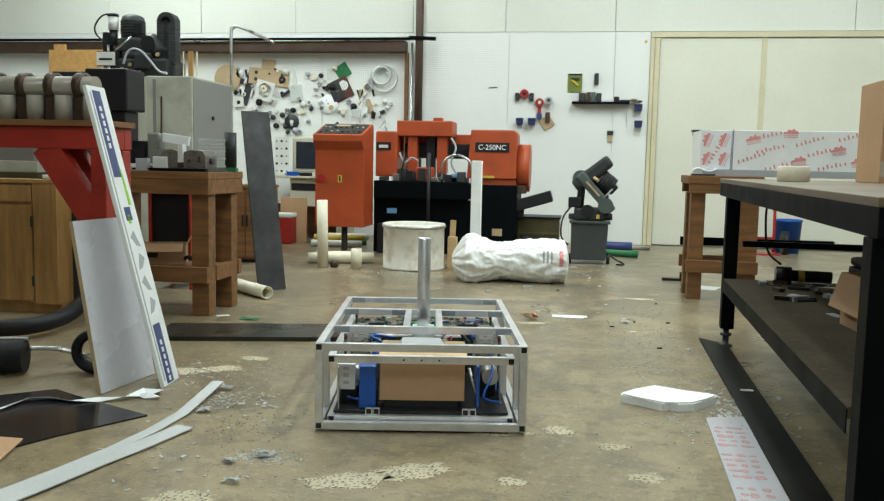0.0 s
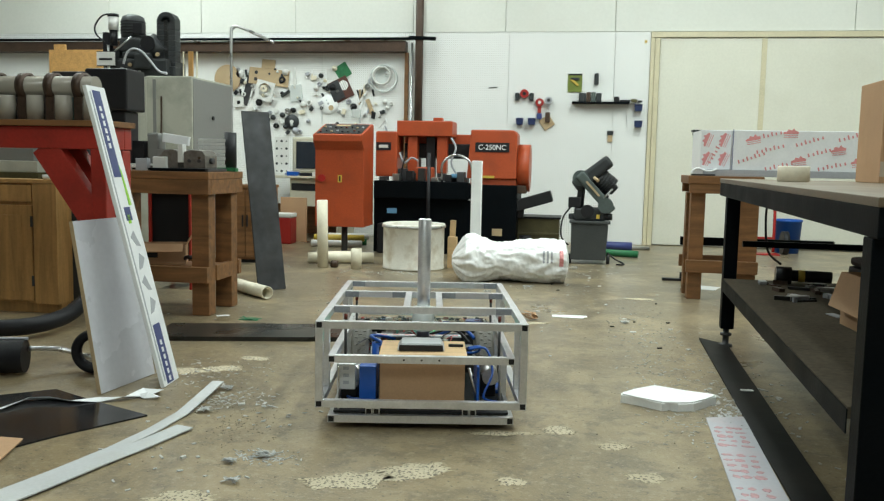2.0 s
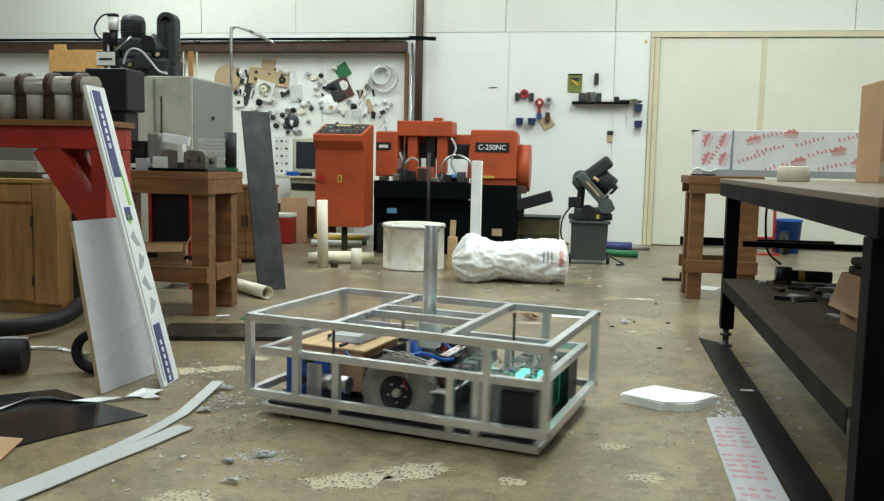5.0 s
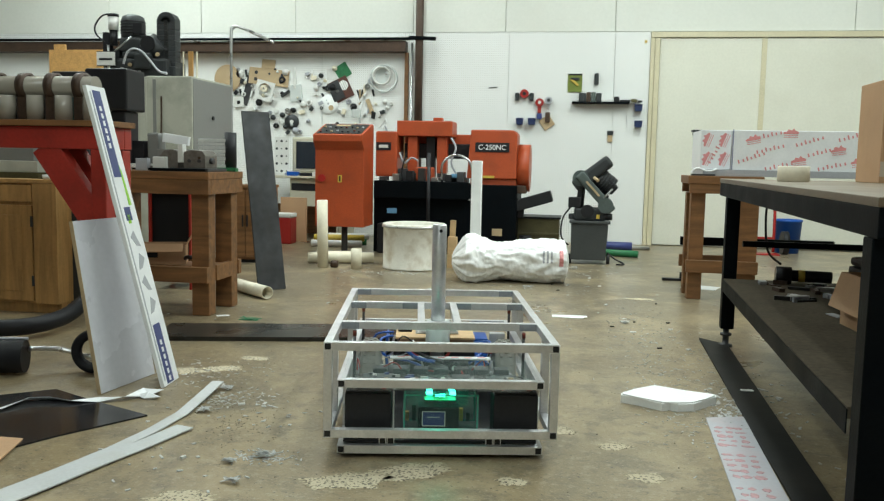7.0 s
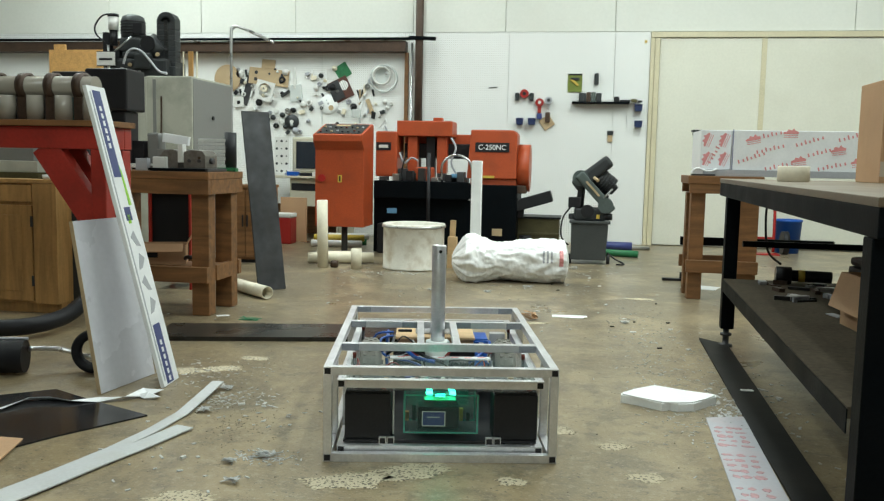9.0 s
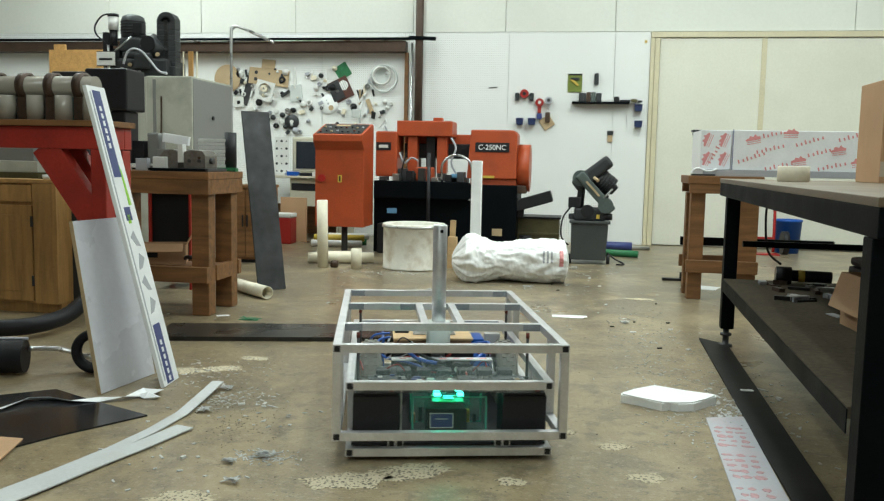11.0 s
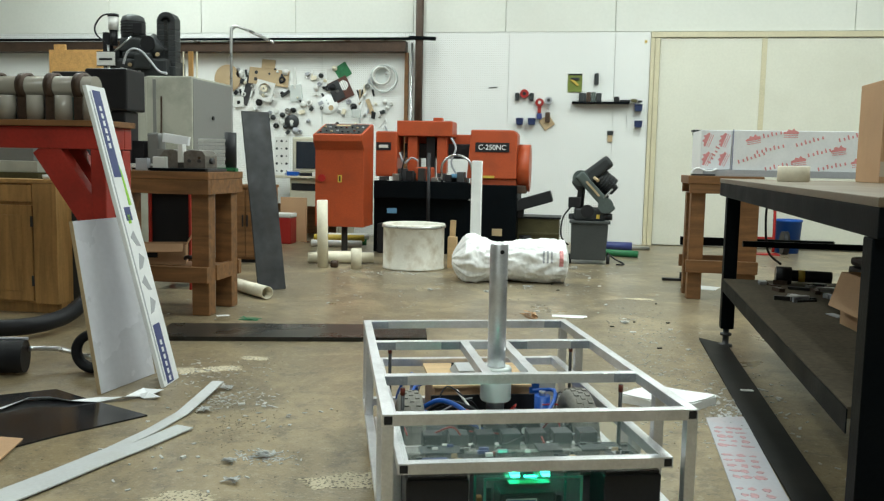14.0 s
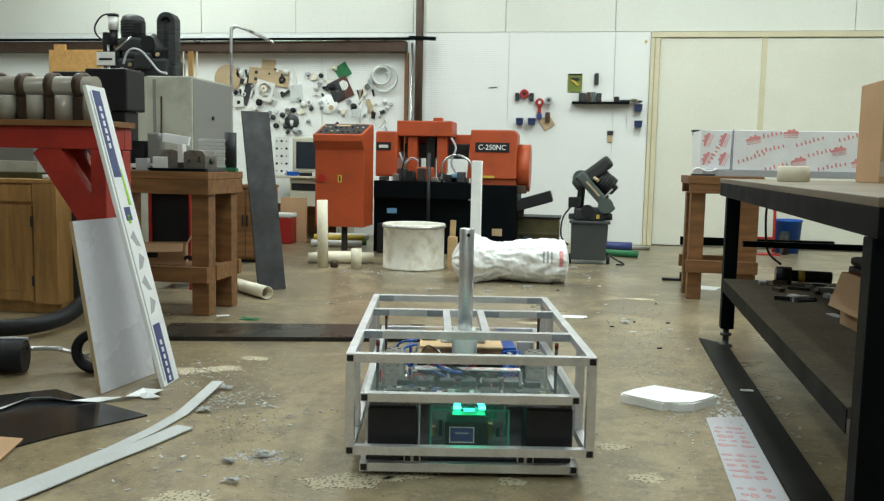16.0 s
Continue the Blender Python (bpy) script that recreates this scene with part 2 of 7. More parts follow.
OILY = surface("oily_black_steel", (0.020, 0.019, 0.016), 0.28, 0.0, 0.4, 3, 60, 0.04, (0.055, 0.042, 0.03), 0.6, spec=0.35)
BARM = surface("blackened_flat_bar", (0.009, 0.009, 0.0085), 0.5, 0.0, 0.4, 3, 60, 0.04, (0.022, 0.02, 0.017), 0.5, spec=0.15)
CASTM = surface("worn_cast_iron", (0.17, 0.155, 0.135), 0.42, 0.35, 0.3, 12, 60, 0.15, (0.09, 0.07, 0.05), 0.6)


# ---- mesh helpers ----
def box(bm, x0, x1, y0, y1, z0, z1, bevel=0.0, m=None):
    g = bmesh.ops.create_cube(bm, size=1)
    vs = g["verts"]
    t = Matrix.Translation(((x0 + x1) / 2, (y0 + y1) / 2, (z0 + z1) / 2)) @ Matrix.Diagonal((abs(x1 - x0), abs(y1 - y0), abs(z1 - z0), 1))
    bmesh.ops.transform(bm, matrix=t, verts=vs)
    if bevel:
        es = list({e for v in vs for e in v.link_edges})
        r = bmesh.ops.bevel(bm, geom=es, offset=bevel, segments=2, affect="EDGES", profile=0.6)
        vs = list({v for f in r["faces"] for v in f.verts} | {v for v in vs if v.is_valid})
    if m is not None:
        bmesh.ops.transform(bm, matrix=m, verts=vs)
    return vs


def cyl(bm, p0, p1, r0, r1=None, seg=24, caps=True):
    p0, p1 = Vector(p0), Vector(p1)
    r1 = r0 if r1 is None else r1
    q = (p1 - p0).to_track_quat("Z", "Y").to_matrix().to_4x4()
    g = bmesh.ops.create_cone(bm, cap_ends=caps, segments=seg, radius1=r0, radius2=r1, depth=(p1 - p0).length, matrix=Matrix.Translation((p0 + p1) / 2) @ q)
    for f in {f for v in g["verts"] for f in v.link_faces}:
        f.smooth = len(f.verts) == 4
    return g["verts"]


def lathe(bm, rows, seg=32, m=None):
    """Turn a profile of (radius, height) about z."""
    rings = []
    for r, z in rows:
        rings.append([bm.verts.new((r * math.cos(2 * math.pi * i / seg), r * math.sin(2 * math.pi * i / seg), z)) for i in range(seg)])
    made = [v for ring in rings for v in ring]
    for a, b in zip(rings, rings[1:]):
        for i in range(seg):
            j = (i + 1) % seg
            bm.faces.new((a[i], a[j], b[j], b[i])).smooth = True
    if m is not None:
        bmesh.ops.transform(bm, matrix=m, verts=made)
    return made


def hose(bm, pts, r, seg=8, steps=6):
    """A round tube along a smooth line through pts."""
    pts = [Vector(p) for p in pts]
    line = []
    for i in range(len(pts) - 1):
        a, b, c, d = pts[max(i - 1, 0)], pts[i], pts[i + 1], pts[min(i + 2, len(pts) - 1)]
        for k in range(steps):
            t = k / steps
            line.append(0.5 * ((2 * b) + (c - a) * t + (2 * a - 5 * b + 4 * c - d) * t * t + (3 * b - a - 3 * c + d) * t ** 3))
    line.append(pts[-1])
    rings, side = [], None
    for i, p in enumerate(line):
        d = (line[min(i + 1, len(line) - 1)] - line[max(i - 1, 0)]).normalized()
        if side is None:
            side = d.orthogonal().normalized()
        side = (side - d * side.dot(d)).normalized()
        up = d.cross(side)
        rings.append([bm.verts.new(p + r * (math.cos(2 * math.pi * k / seg) * side + math.sin(2 * math.pi * k / seg) * up)) for k in range(seg)])
    for a, b in zip(rings, rings[1:]):
        for k in range(seg):
            bm.faces.new((a[k], a[(k + 1) % seg], b[(k + 1) % seg], b[k])).smooth = True
    bm.faces.new(rings[0][::-1])
    bm.faces.new(rings[-1])


def prism(bm, outline, depth, m=None, bevel=0.0):
    """An outline in x, z pushed along y by depth."""
    a = [bm.verts.new((x, 0, z)) for x, z in outline]
    b = [bm.verts.new((x, depth, z)) for x, z in outline]
    fs = [bm.faces.new(a), bm.faces.new(b[::-1])]
    for i in range(len(a)):
        j = (i + 1) % len(a)
        fs.append(bm.faces.new((a[j], a[i], b[i], b[j])))
    bmesh.ops.recalc_face_normals(bm, faces=fs)
    vs = a + b
    if bevel:
        r = bmesh.ops.bevel(bm, geom=list({e for f in fs for e in f.edges}), offset=bevel, segments=2, affect="EDGES", profile=0.6)
        vs = list({v for f in r["faces"] for v in f.verts} | {v for v in vs if v.is_valid})
    if m is not None:
        bmesh.ops.transform(bm, matrix=m, verts=vs)
    return vs


def mesh_of(name, bm, material):
    me = bpy.data.meshes.new(name)
    bm.normal_update()
    bm.to_mesh(me)
    bm.free()
    me.materials.append(material)
    return me


def part(name, bm, material, parent, label="", m=None):
    ob = new(name, mesh_of(name, bm, material))
    ob.parent = parent
    if m is not None:
        ob.matrix_basis = m
    return tagged(ob, label)


def thing(name, label, category, m=None, group="", kind=""):
    ob = new(name)
    ob.empty_display_size = 0.1
    if m is not None:
        ob.matrix_basis = m
    return tagged(ob, label, category, group, kind)


def solid(name, bm, material, label, category, m=None, group="", kind=""):
    ob = new(name, mesh_of(name, bm, material))
    if m is not None:
        ob.matrix_basis = m
    return tagged(ob, label, category, group, kind)


def boxed(name, parent, material, x0, x1, y0, y1, z0, z1, bevel=0.002, label="", m=None):
    bm = bmesh.new()
    box(bm, x0, x1, y0, y1, z0, z1, bevel)
    return part(name, bm, material, parent, label, m)


def rod(name, parent, material, p0, p1, r, label="", r1=None, seg=20):
    bm = bmesh.new()
    cyl(bm, p0, p1, r, r1, seg)
    return part(name, bm, material, parent, label)


def words(name, text, size, material, parent, m, label="", stretch=1.0):
    """Lettering in the built-in face, as a mesh."""
    c = bpy.data.curves.new(name, "FONT")
    c.body, c.size, c.extrude, c.align_x, c.align_y = text, size, 0.0004, "CENTER", "CENTER"
    c.offset = 0.0006
    tmp = new("lettering_source", c)
    me = bpy.data.meshes.new_from_object(tmp.evaluated_get(bpy.context.evaluated_depsgraph_get()))
    bpy.data.objects.remove(tmp)
    me.materials.clear()
    me.materials.append(material)
    ob = new(name, me)
    ob.parent = parent
    ob.matrix_basis = m @ Matrix.Diagonal((stretch, 1, 1, 1))
    return tagged(ob, label)


# ---- the shop itself ----
WV = 10.10                        # front face of the pegboard on the far wall
U0, U1, V0 = -8.2, 5.2, -3.5

bm = bmesh.new()
box(bm, U0 - 0.3, U1 + 0.3, V0 - 0.3, WV + 0.4, -0.2, 0.0)
floor = solid("floor", bm, FLOORM, "worn brown stained concrete shop floor", "floor", kind="structure")
# unseen ceiling, added to close the room and hold down bounce
bm = bmesh.new()
box(bm, U0 - 0.3, U1 + 0.3, V0 - 0.3, WV + 0.4, CEIL, CEIL + 0.15)
solid("ceiling", bm, CEILP, "assumed grey ceiling out of view", "ceiling", kind="structure")
# only the north wall is in view; the others are added to shape bounce
for name, b in (("wall_north", (U0 - 0.2, U1 + 0.2, WV + 0.03, WV + 0.25)), ("wall_south", (U0 - 0.2, U1 + 0.2, V0 - 0.2, V0)),
                ("wall_west", (U0 - 0.2, U0, V0, WV + 0.03)), ("wall_east", (U1, U1 + 0.2, V0, WV + 0.03))):
    bm = bmesh.new()
    box(bm, *b, 0, CEIL)
    w = solid(name, bm, WALLP if name == "wall_north" else BWALL, "cream painted panelled wall" if name == "wall_north" else "assumed grey wall out of view", "wall", kind="structure")
    if name == "wall_north":
        north = w


def upper_panels():
    edges = [U0, -5.9, -4.68, -3.46, -2.0, -0.9, 0.36, 2.95, U1]
    for a, b in zip(edges, edges[1:]):
        boxed("wall_panel", north, WALLP, a + 0.003, b - 0.003, WV + 0.006, WV + 0.029, 2.446, CEIL - 0.01, 0.003)


upper_panels()


def pegboards():
    edges = [U0, -6.78, -5.56, -4.34, -3.12, -1.90, -0.85, 0.37, 0.765]
    for a, b in zip(edges, edges[1:]):
        boxed("pegboard_panel", north, PEG, a + 0.002, b - 0.002, WV, WV + 0.008, 0.0, 2.44, 0.001, "white perforated hardboard panel")


pegboards()

# double panel door with its frame
door = thing("door_1", "closed cream double panel door", "door", kind="structure")
boxed("door_leaf", door, DOORP, 0.875, 2.00, WV - 0.005, WV + 0.025, 0.012, 2.37, 0.003)
boxed("door_leaf", door, DOORP, 2.004, 3.30, WV - 0.005, WV + 0.025, 0.012, 2.37, 0.003)
boxed("door_leaf", door, DOORP, 3.304, 4.9, WV - 0.005, WV + 0.025, 0.012, 2.37, 0.003)
boxed("meeting_strip", door, TRIMP, 1.98, 2.035, WV - 0.02, WV - 0.0052, 0.012, 2.37, 0.003)
boxed("door_jamb", door, TRIMP, 0.815, 0.870, WV - 0.03, WV + 0.02, 0.0, 2.37, 0.004)
boxed("door_jamb", door, TRIMP, 0.768, 0.812, WV - 0.018, WV + 0.02, 0.0, 2.44, 0.004)
boxed("door_head", door, TRIMP, 0.768, 4.9, WV - 0.03, WV + 0.02, 2.375, 2.435, 0.004)

# long timber rail and conduits on the far wall
rail = thing("wall_rail", "dark timber wall rail with conduit", "rail", kind="structure")
boxed("rail_board", rail, RUST, U0, -2.06, WV - 0.16, WV - 0.004, 2.20, 2.325, 0.006)
rod("conduit", rail, STEEL, (-4.9, WV - 0.175, 2.31), (-2.0, WV - 0.175, 2.335), 0.010)
rod("conduit", rail, BPAINT, (U0, WV - 0.18, 2.34), (-1.7, WV - 0.18, 2.345), 0.016)
boxed("rail_post", rail, BENCHW, -2.085, -2.042, WV - 0.07, WV - 0.004, 0.0, 2.199, 0.004)

bm = bmesh.new()
cyl(bm, (-1.90, WV - 0.12, 0), (-1.90, WV - 0.12, CEIL), 0.046, seg=28)
col = solid("steel_column", bm, RUST, "rust-brown round steel column by the far wall", "column", kind="structure")
rod("riser_pipe", col, STEEL, (-1.985, WV - 0.13, 0), (-1.985, WV - 0.13, 2.3), 0.013)
rod("bracket_arm", col, BPAINT, (-2.02, WV - 0.16, 2.36), (-1.70, WV - 0.16, 2.345), 0.022)


def fixture(u, v):
    # made-up body for each unseen lamp
    t = thing("assumed_ceiling_light", "assumed fluorescent ceiling fixture out of view", "ceiling light", pose(u, v, CEIL), "ceiling lights")
    boxed("housing", t, WHITE, -0.16, 0.16, -1.22, 1.22, -0.06, -0.001, 0.006)
    rod("lamp_tube", t, TUBE, (-0.08, -1.19, -0.085), (-0.08, 1.19, -0.085), 0.019)
    rod("lamp_tube", t, TUBE, (0.08, -1.19, -0.085), (0.08, 1.19, -0.085), 0.019)


for u, v, power in LAMPS:
    fixture(u, v)

# ---- the wheeled robot chassis with its lifting outer frame ----
T = 0.0254
RW, RL, RH = 0.7104, 1.099, 0.2934
IW, IL, IH, IZ = 0.634, 1.029, 0.2316, 0.0142
robot = thing("robot_chassis", "bare aluminium wheeled robot chassis with lifting outer frame", "robot", pose(-0.6, 3.3, 0, 0, 0, 10.8))


def tube(bm, a, b, w=T):
    """A square tube between two points along an axis."""
    a, b = Vector(a), Vector(b)
    lo = [min(p, q) - (w / 2 if abs(p - q) < 1e-6 else 0) for p, q in zip(a, b)]
    hi = [max(p, q) + (w / 2 if abs(p - q) < 1e-6 else 0) for p, q in zip(a, b)]
    box(bm, lo[0], hi[0], lo[1], hi[1], lo[2], hi[2], 0.0012)


def bar(name, a, b, parent, label=""):
    bm = bmesh.new()
    tube(bm, a, b)
    return part(name, bm, ALU, parent, label)


def plug(parent, x, y, z, s):
    """Black square end plug in an open tube end; s is the side it faces."""
    bm = bmesh.new()
    box(bm, x - 0.0092, x + 0.0092, y - 0.001, y + 0.0015 * s, z - 0.0092, z + 0.0092, 0.0006)
    return part("end_plug", bm, BLACK, parent, "black plastic end plug")


def lift_frame():
    h = T / 2
    bm = bmesh.new()
    for s in (-1, 1):
        tube(bm, (s * (RW / 2 - h), -RL / 2, h), (s * (RW / 2 - h), RL / 2, h))
    f = part("lift_frame", bm, ALU, robot, "outer frame of square aluminium tube")
    x, y = RW / 2 - h, RL / 2 - h
    for s in (-1, 1):
        bar("side_rail", (s * x, -RL / 2, RH - h), (s * x, RL / 2, RH - h), f)
        for z in (h, RH - h):
            bar("end_rail", (-x + h, s * y, z), (x - h, s * y, z), f)
        bar("cross_rail", (-x + h, s * 0.204, RH - h), (x - h, s * 0.204, RH - h), f)
        bar("pole_rail", (s * 0.062, -0.204 + h, RH - h), (s * 0.062, 0.204 - h, RH - h), f)
        for e in (-1, 1):
            bar("post", (s * x, e * y, T), (s * x, e * y, RH - T), f)
            bar("post", (s * x, e * 0.345, T), (s * x, e * 0.345, RH - T), f)
            for z in (h, RH - h):
                plug(f, s * x, e * RL / 2, z, e)
            for q in (-1, 1):
                gusset(f, s * (x - h), e * 0.204, RH - h, -s, q)
            gusset(f, s * (x - h), e * (RL / 2 - h), RH - h, -s, -e)
            gusset(f, s * (0.062 + h), e * 0.204, RH - h, s, -e)
            rod("guide_rod", f, DSTEEL, (s * 0.285, e * 0.235, 0.03), (s * 0.285, e * 0.235, RH - T), 0.005)
            rod("rod_cap", f, REDD, (s * 0.285, e * 0.235, RH - 0.045), (s * 0.285, e * 0.235, RH - T - 0.001), 0.0062, "red plastic cap")
    bm = bmesh.new()
    lathe(bm, [(0.0225, 0.10), (0.0255, 0.10), (0.0255, 0.608), (0.0235, 0.612), (0.0225, 0.612), (0.0225, 0.10)], 32)
    part("pole", bm, ALU, f, "upright round aluminium pole")
    bm = bmesh.new()
    cyl(bm, (-0.004, 0.0248, 0.59), (-0.004, 0.0262, 0.59), 0.006, seg=16)
    part("pin_hole", bm, BLACK, f)
    bm = bmesh.new()
    lathe(bm, [(0.0262, 0.165), (0.040, 0.165), (0.044, 0.17), (0.044, 0.258), (0.041, 0.262), (0.0262, 0.262)], 32)
    part("collar", bm, FROST, f, "translucent nylon guide collar")
    return f


def gusset(parent, x, y, z, sx, sy):
    """Small riveted L bracket in a corner."""
    bm = bmesh.new()
    f0 = y + sy * T / 2
    box(bm, x, x + sx * 0.058, min(f0, f0 + sy * 0.004), max(f0, f0 + sy * 0.004), z - 0.0115, z + 0.0115, 0.0006)
    for k in (0.016, 0.040):
        cyl(bm, (x + sx * k, f0, z), (x + sx * k, f0 + sy * 0.0075, z), 0.0052, seg=10)
    return part("corner_bracket", bm, ZINC, parent, "riveted steel corner bracket")


LIFT = lift_frame()


def inner_frame():
    h = T / 2
    x, y = IW / 2 - h, IL / 2 - h
    zt, zb = IZ + IH - h, IZ + h
    bm = bmesh.new()
    for s in (-1, 1):
        tube(bm, (s * x, -IL / 2, zb), (s * x, IL / 2, zb))
    f = part("base_frame", bm, ALU, robot, "inner base frame of square aluminium tube")
    for s in (-1, 1):
        bar("side_rail", (s * x, -IL / 2, zt), (s * x, IL / 2, zt), f)
        for z in (zb, zt):
            bar("end_rail", (-x + h, s * y, z), (x - h, s * y, z), f)
            bar("cross_rail", (-x + h, s * 0.215, z), (x - h, s * 0.215, z), f) if z == zb else None
        for e in (-1, 1):
            bar("post", (s * x, e * 0.21, zb + h), (s * x, e * 0.21, zt - h), f)
            bar("post", (s * x, 0.30, zb + h), (s * x, 0.30, zt - h), f) if e > 0 else None
            for z in (zb, zt):
                plug(f, s * x, e * IL / 2, z, e)
        bar("floor_rail", (s * 0.165, -IL / 2 + T, zb - 0.001), (s * 0.165, IL / 2 - T, zb - 0.001), f)
    for k in (-0.06, 0.0, 0.06):
        bm = bmesh.new()
        cyl(bm, (k, -IL / 2 - 0.0005, zt), (k, -IL / 2 + 0.002, zt), 0.0035, seg=10)
        part("bolt_hole", bm, BLACK, f)
    return f


BASE = inner_frame()


def wheel(s):
    w = thing_part("wheel", robot, pose(s * 0.243, 0.0, 0.132, 0, 90, 0))
    bm = bmesh.new()
    lathe(bm, [(0.060, -0.028), (0.100, -0.037), (0.124, -0.031), (0.131, -0.020), (0.132, 0), (0.131, 0.020), (0.124, 0.031), (0.100, 0.037), (0.060, 0.028), (0.060, -0.028)], 48)
    for k in range(26):
        a = 2 * math.pi * k / 26
        for j, zz in ((0, -0.016), (0.5, 0.0), (0, 0.016)):
            b = a + j * 2 * math.pi / 26
            box(bm, 0.128, 0.1345, -0.009, 0.009, zz - 0.006, zz + 0.006, 0, Matrix.Rotation(b, 4, "Z"))
    part("tyre", bm, RUBBER, w, "worn grey treaded rubber tyre")
    bm = bmesh.new()
    lathe(bm, [(0.012, -0.020), (0.050, -0.020), (0.058, -0.031), (0.0605, -0.031), (0.0605, 0.031), (0.058, 0.031), (0.050, 0.020), (0.012, 0.020)], 40)
    part("rim", bm, BLACK, w, "black wheel rim")
    bm = bmesh.new()
    cyl(bm, (0, 0, -0.036), (0, 0, 0.036), 0.013, seg=18)
    for k in range(5):
        a = 2 * math.pi * k / 5
        cyl(bm, (0.033 * math.cos(a), 0.033 * math.sin(a), -0.026), (0.033 * math.cos(a), 0.033 * math.sin(a), 0.026), 0.004, seg=8)
    part("axle", bm, STEEL, w)
    return w


def thing_part(name, parent, m):
    """A small hub mesh that carries the sub-parts of a part."""
    bm = bmesh.new()
    cyl(bm, (0, 0, -0.02), (0, 0, 0.02), 0.016, seg=16)
    return part(name, bm, STEEL, parent, "", m)


for s in (-1, 1):
    wheel(s)


def robot_load():
    r = robot
    boxed("floor_plate", r, BLACK, -0.30, 0.30, -0.49, 0.49, 0.042, 0.050, 0.001, "black floor plate")
    boxed("rail_cover", r, BLUE, 0.252, 0.292, -0.24, 0.10, 0.052, 0.066, 0.002, "blue plastic strip")
    # the card-sided box with its plywood lid
    b = boxed("card_box", r, CARD, -0.145, 0.150, -0.455, -0.19, 0.078, 0.226, 0.003, "brown cardboard box with plywood lid")
    boxed("lid", b, PLY, -0.150, 0.158, -0.470, -0.178, 0.2262, 0.235, 0.002, "pale plywood lid")
    boxed("base_pad", b, BLACK, -0.13, 0.13, -0.45, -0.2, 0.0505, 0.0778, 0.002)
    boxed("bulkhead", r, BLACK, -0.165, 0.165, -0.172, -0.164, 0.0505, 0.208, 0.001, "black plastic bulkhead")
    cn = rod("air_tank", r, BLUE, (-0.170, -0.125, 0.0505), (-0.170, -0.125, 0.215), 0.024, "blue painted air tank")
    rod("tank_neck", cn, STEEL, (-0.170, -0.125, 0.2152), (-0.170, -0.125, 0.228), 0.010)
    cy = boxed("printed_strip", r, FILM, -0.19, 0.17, 0.040, 0.075, 0.2065, 0.2120, 0.001, "white film-covered strip with red print")
    for k in range(7):
        boxed("writing_bar", cy, PINK, -0.17 + 0.048 * k, -0.145 + 0.048 * k, 0.048 + 0.006 * (k % 2), 0.062 + 0.006 * (k % 2), 0.2121, 0.2124, 0)
    boxed("pump_body", r, BLACK, -0.11, -0.045, 0.03, 0.10, 0.0505, 0.205, 0.008, "black pump body")
    # wireless access unit on the lid
    bm = bmesh.new()
    box(bm, -0.088, 0.080, -0.375, -0.240, 0.2352, 0.262, 0.005)
    w = part("radio_unit", bm, SILVER, r, "silver and black radio unit")
    for v in w.data.vertices:
        if v.co.z > 0.25:
            v.co.x *= 0.86
            v.co.y = -0.31 + (v.co.y + 0.31) * 0.86
    boxed("front_panel", w, BLACK, -0.082, 0.074, -0.380, -0.3752, 0.2365, 0.258, 0.001, "black front panel")
    boxed("antenna", r, BLACK, 0.095, 0.150, -0.29, -0.278, 0.2352, 0.245, 0.003)
    # blue boxes either side of the card box
    bb = boxed("blue_box", r, BLUE, -0.214, -0.156, -0.470, -0.335, 0.052, 0.200, 0.004, "bright blue plastic box")
    boxed("slot", bb, BLACK, -0.2155, -0.2142, -0.445, -0.37, 0.10, 0.13, 0)
    bb = boxed("blue_box", r, BLUE, 0.190, 0.200, -0.478, -0.300, 0.060, 0.205, 0.004, "bright blue plastic box")
    boxed("slot", bb, BLACK, 0.2005, 0.2025, -0.44, -0.32, 0.100, 0.130, 0.0005)
    boxed("slot_rim", bb, BLACK, 0.2005, 0.2015, -0.40, -0.36, 0.170, 0.190, 0.0005)
    boxed("valve_block", r, BLACK, 0.215, 0.272, -0.28, -0.20, 0.0505, 0.135, 0.006, "black valve block")
    boxed("relay_box", r, BLACK, -0.285, -0.225, -0.40, -0.30, 0.0505, 0.11, 0.005)
    # steel outlet box and motors
    ob = boxed("outlet_box", r, SILVER, -0.292, -0.228, -0.46, -0.42, 0.115, 0.205, 0.003, "galvanised steel switch box")
    for zz in (0.14, 0.165, 0.19):
        boxed("knockout", ob, ZINC, -0.27, -0.25, -0.4612, -0.4600, zz - 0.006, zz + 0.006, 0.0005)
    for s in (-1, 1):
        mo = rod("drive_motor", r, DSTEEL, (s * 0.10, -0.06, 0.12), (s * 0.198, -0.06, 0.12), 0.034, "dark drive motor")
        rod("gearbox", mo, STEEL, (s * 0.199, -0.03, 0.125), (s * 0.207, -0.03, 0.125), 0.055)
        rod("air_motor", r, STEEL, (s * 0.25, -0.31, 0.13), (s * 0.25, -0.19, 0.13), 0.030, "silver motor can")
    # lead batteries
    for x0, x1 in ((-0.303, -0.165), (0.152, 0.296)):
        bt = boxed("battery", r, BLACK, x0, x1, 0.375, 0.485, 0.0505, 0.195, 0.005, "black sealed lead battery")
        boxed("battery_lid", bt, BLACK, x0 + 0.003, x1 - 0.003, 0.379, 0.481, 0.1952, 0.203, 0.003)
        rod("terminal", bt, REDB, (x0 + 0.025, 0.46, 0.203), (x0 + 0.025, 0.46, 0.213), 0.008, "red terminal cap")
        rod("terminal", bt, STEEL, (x1 - 0.025, 0.46, 0.203), (x1 - 0.025, 0.46, 0.211), 0.006)
        bm = bmesh.new()
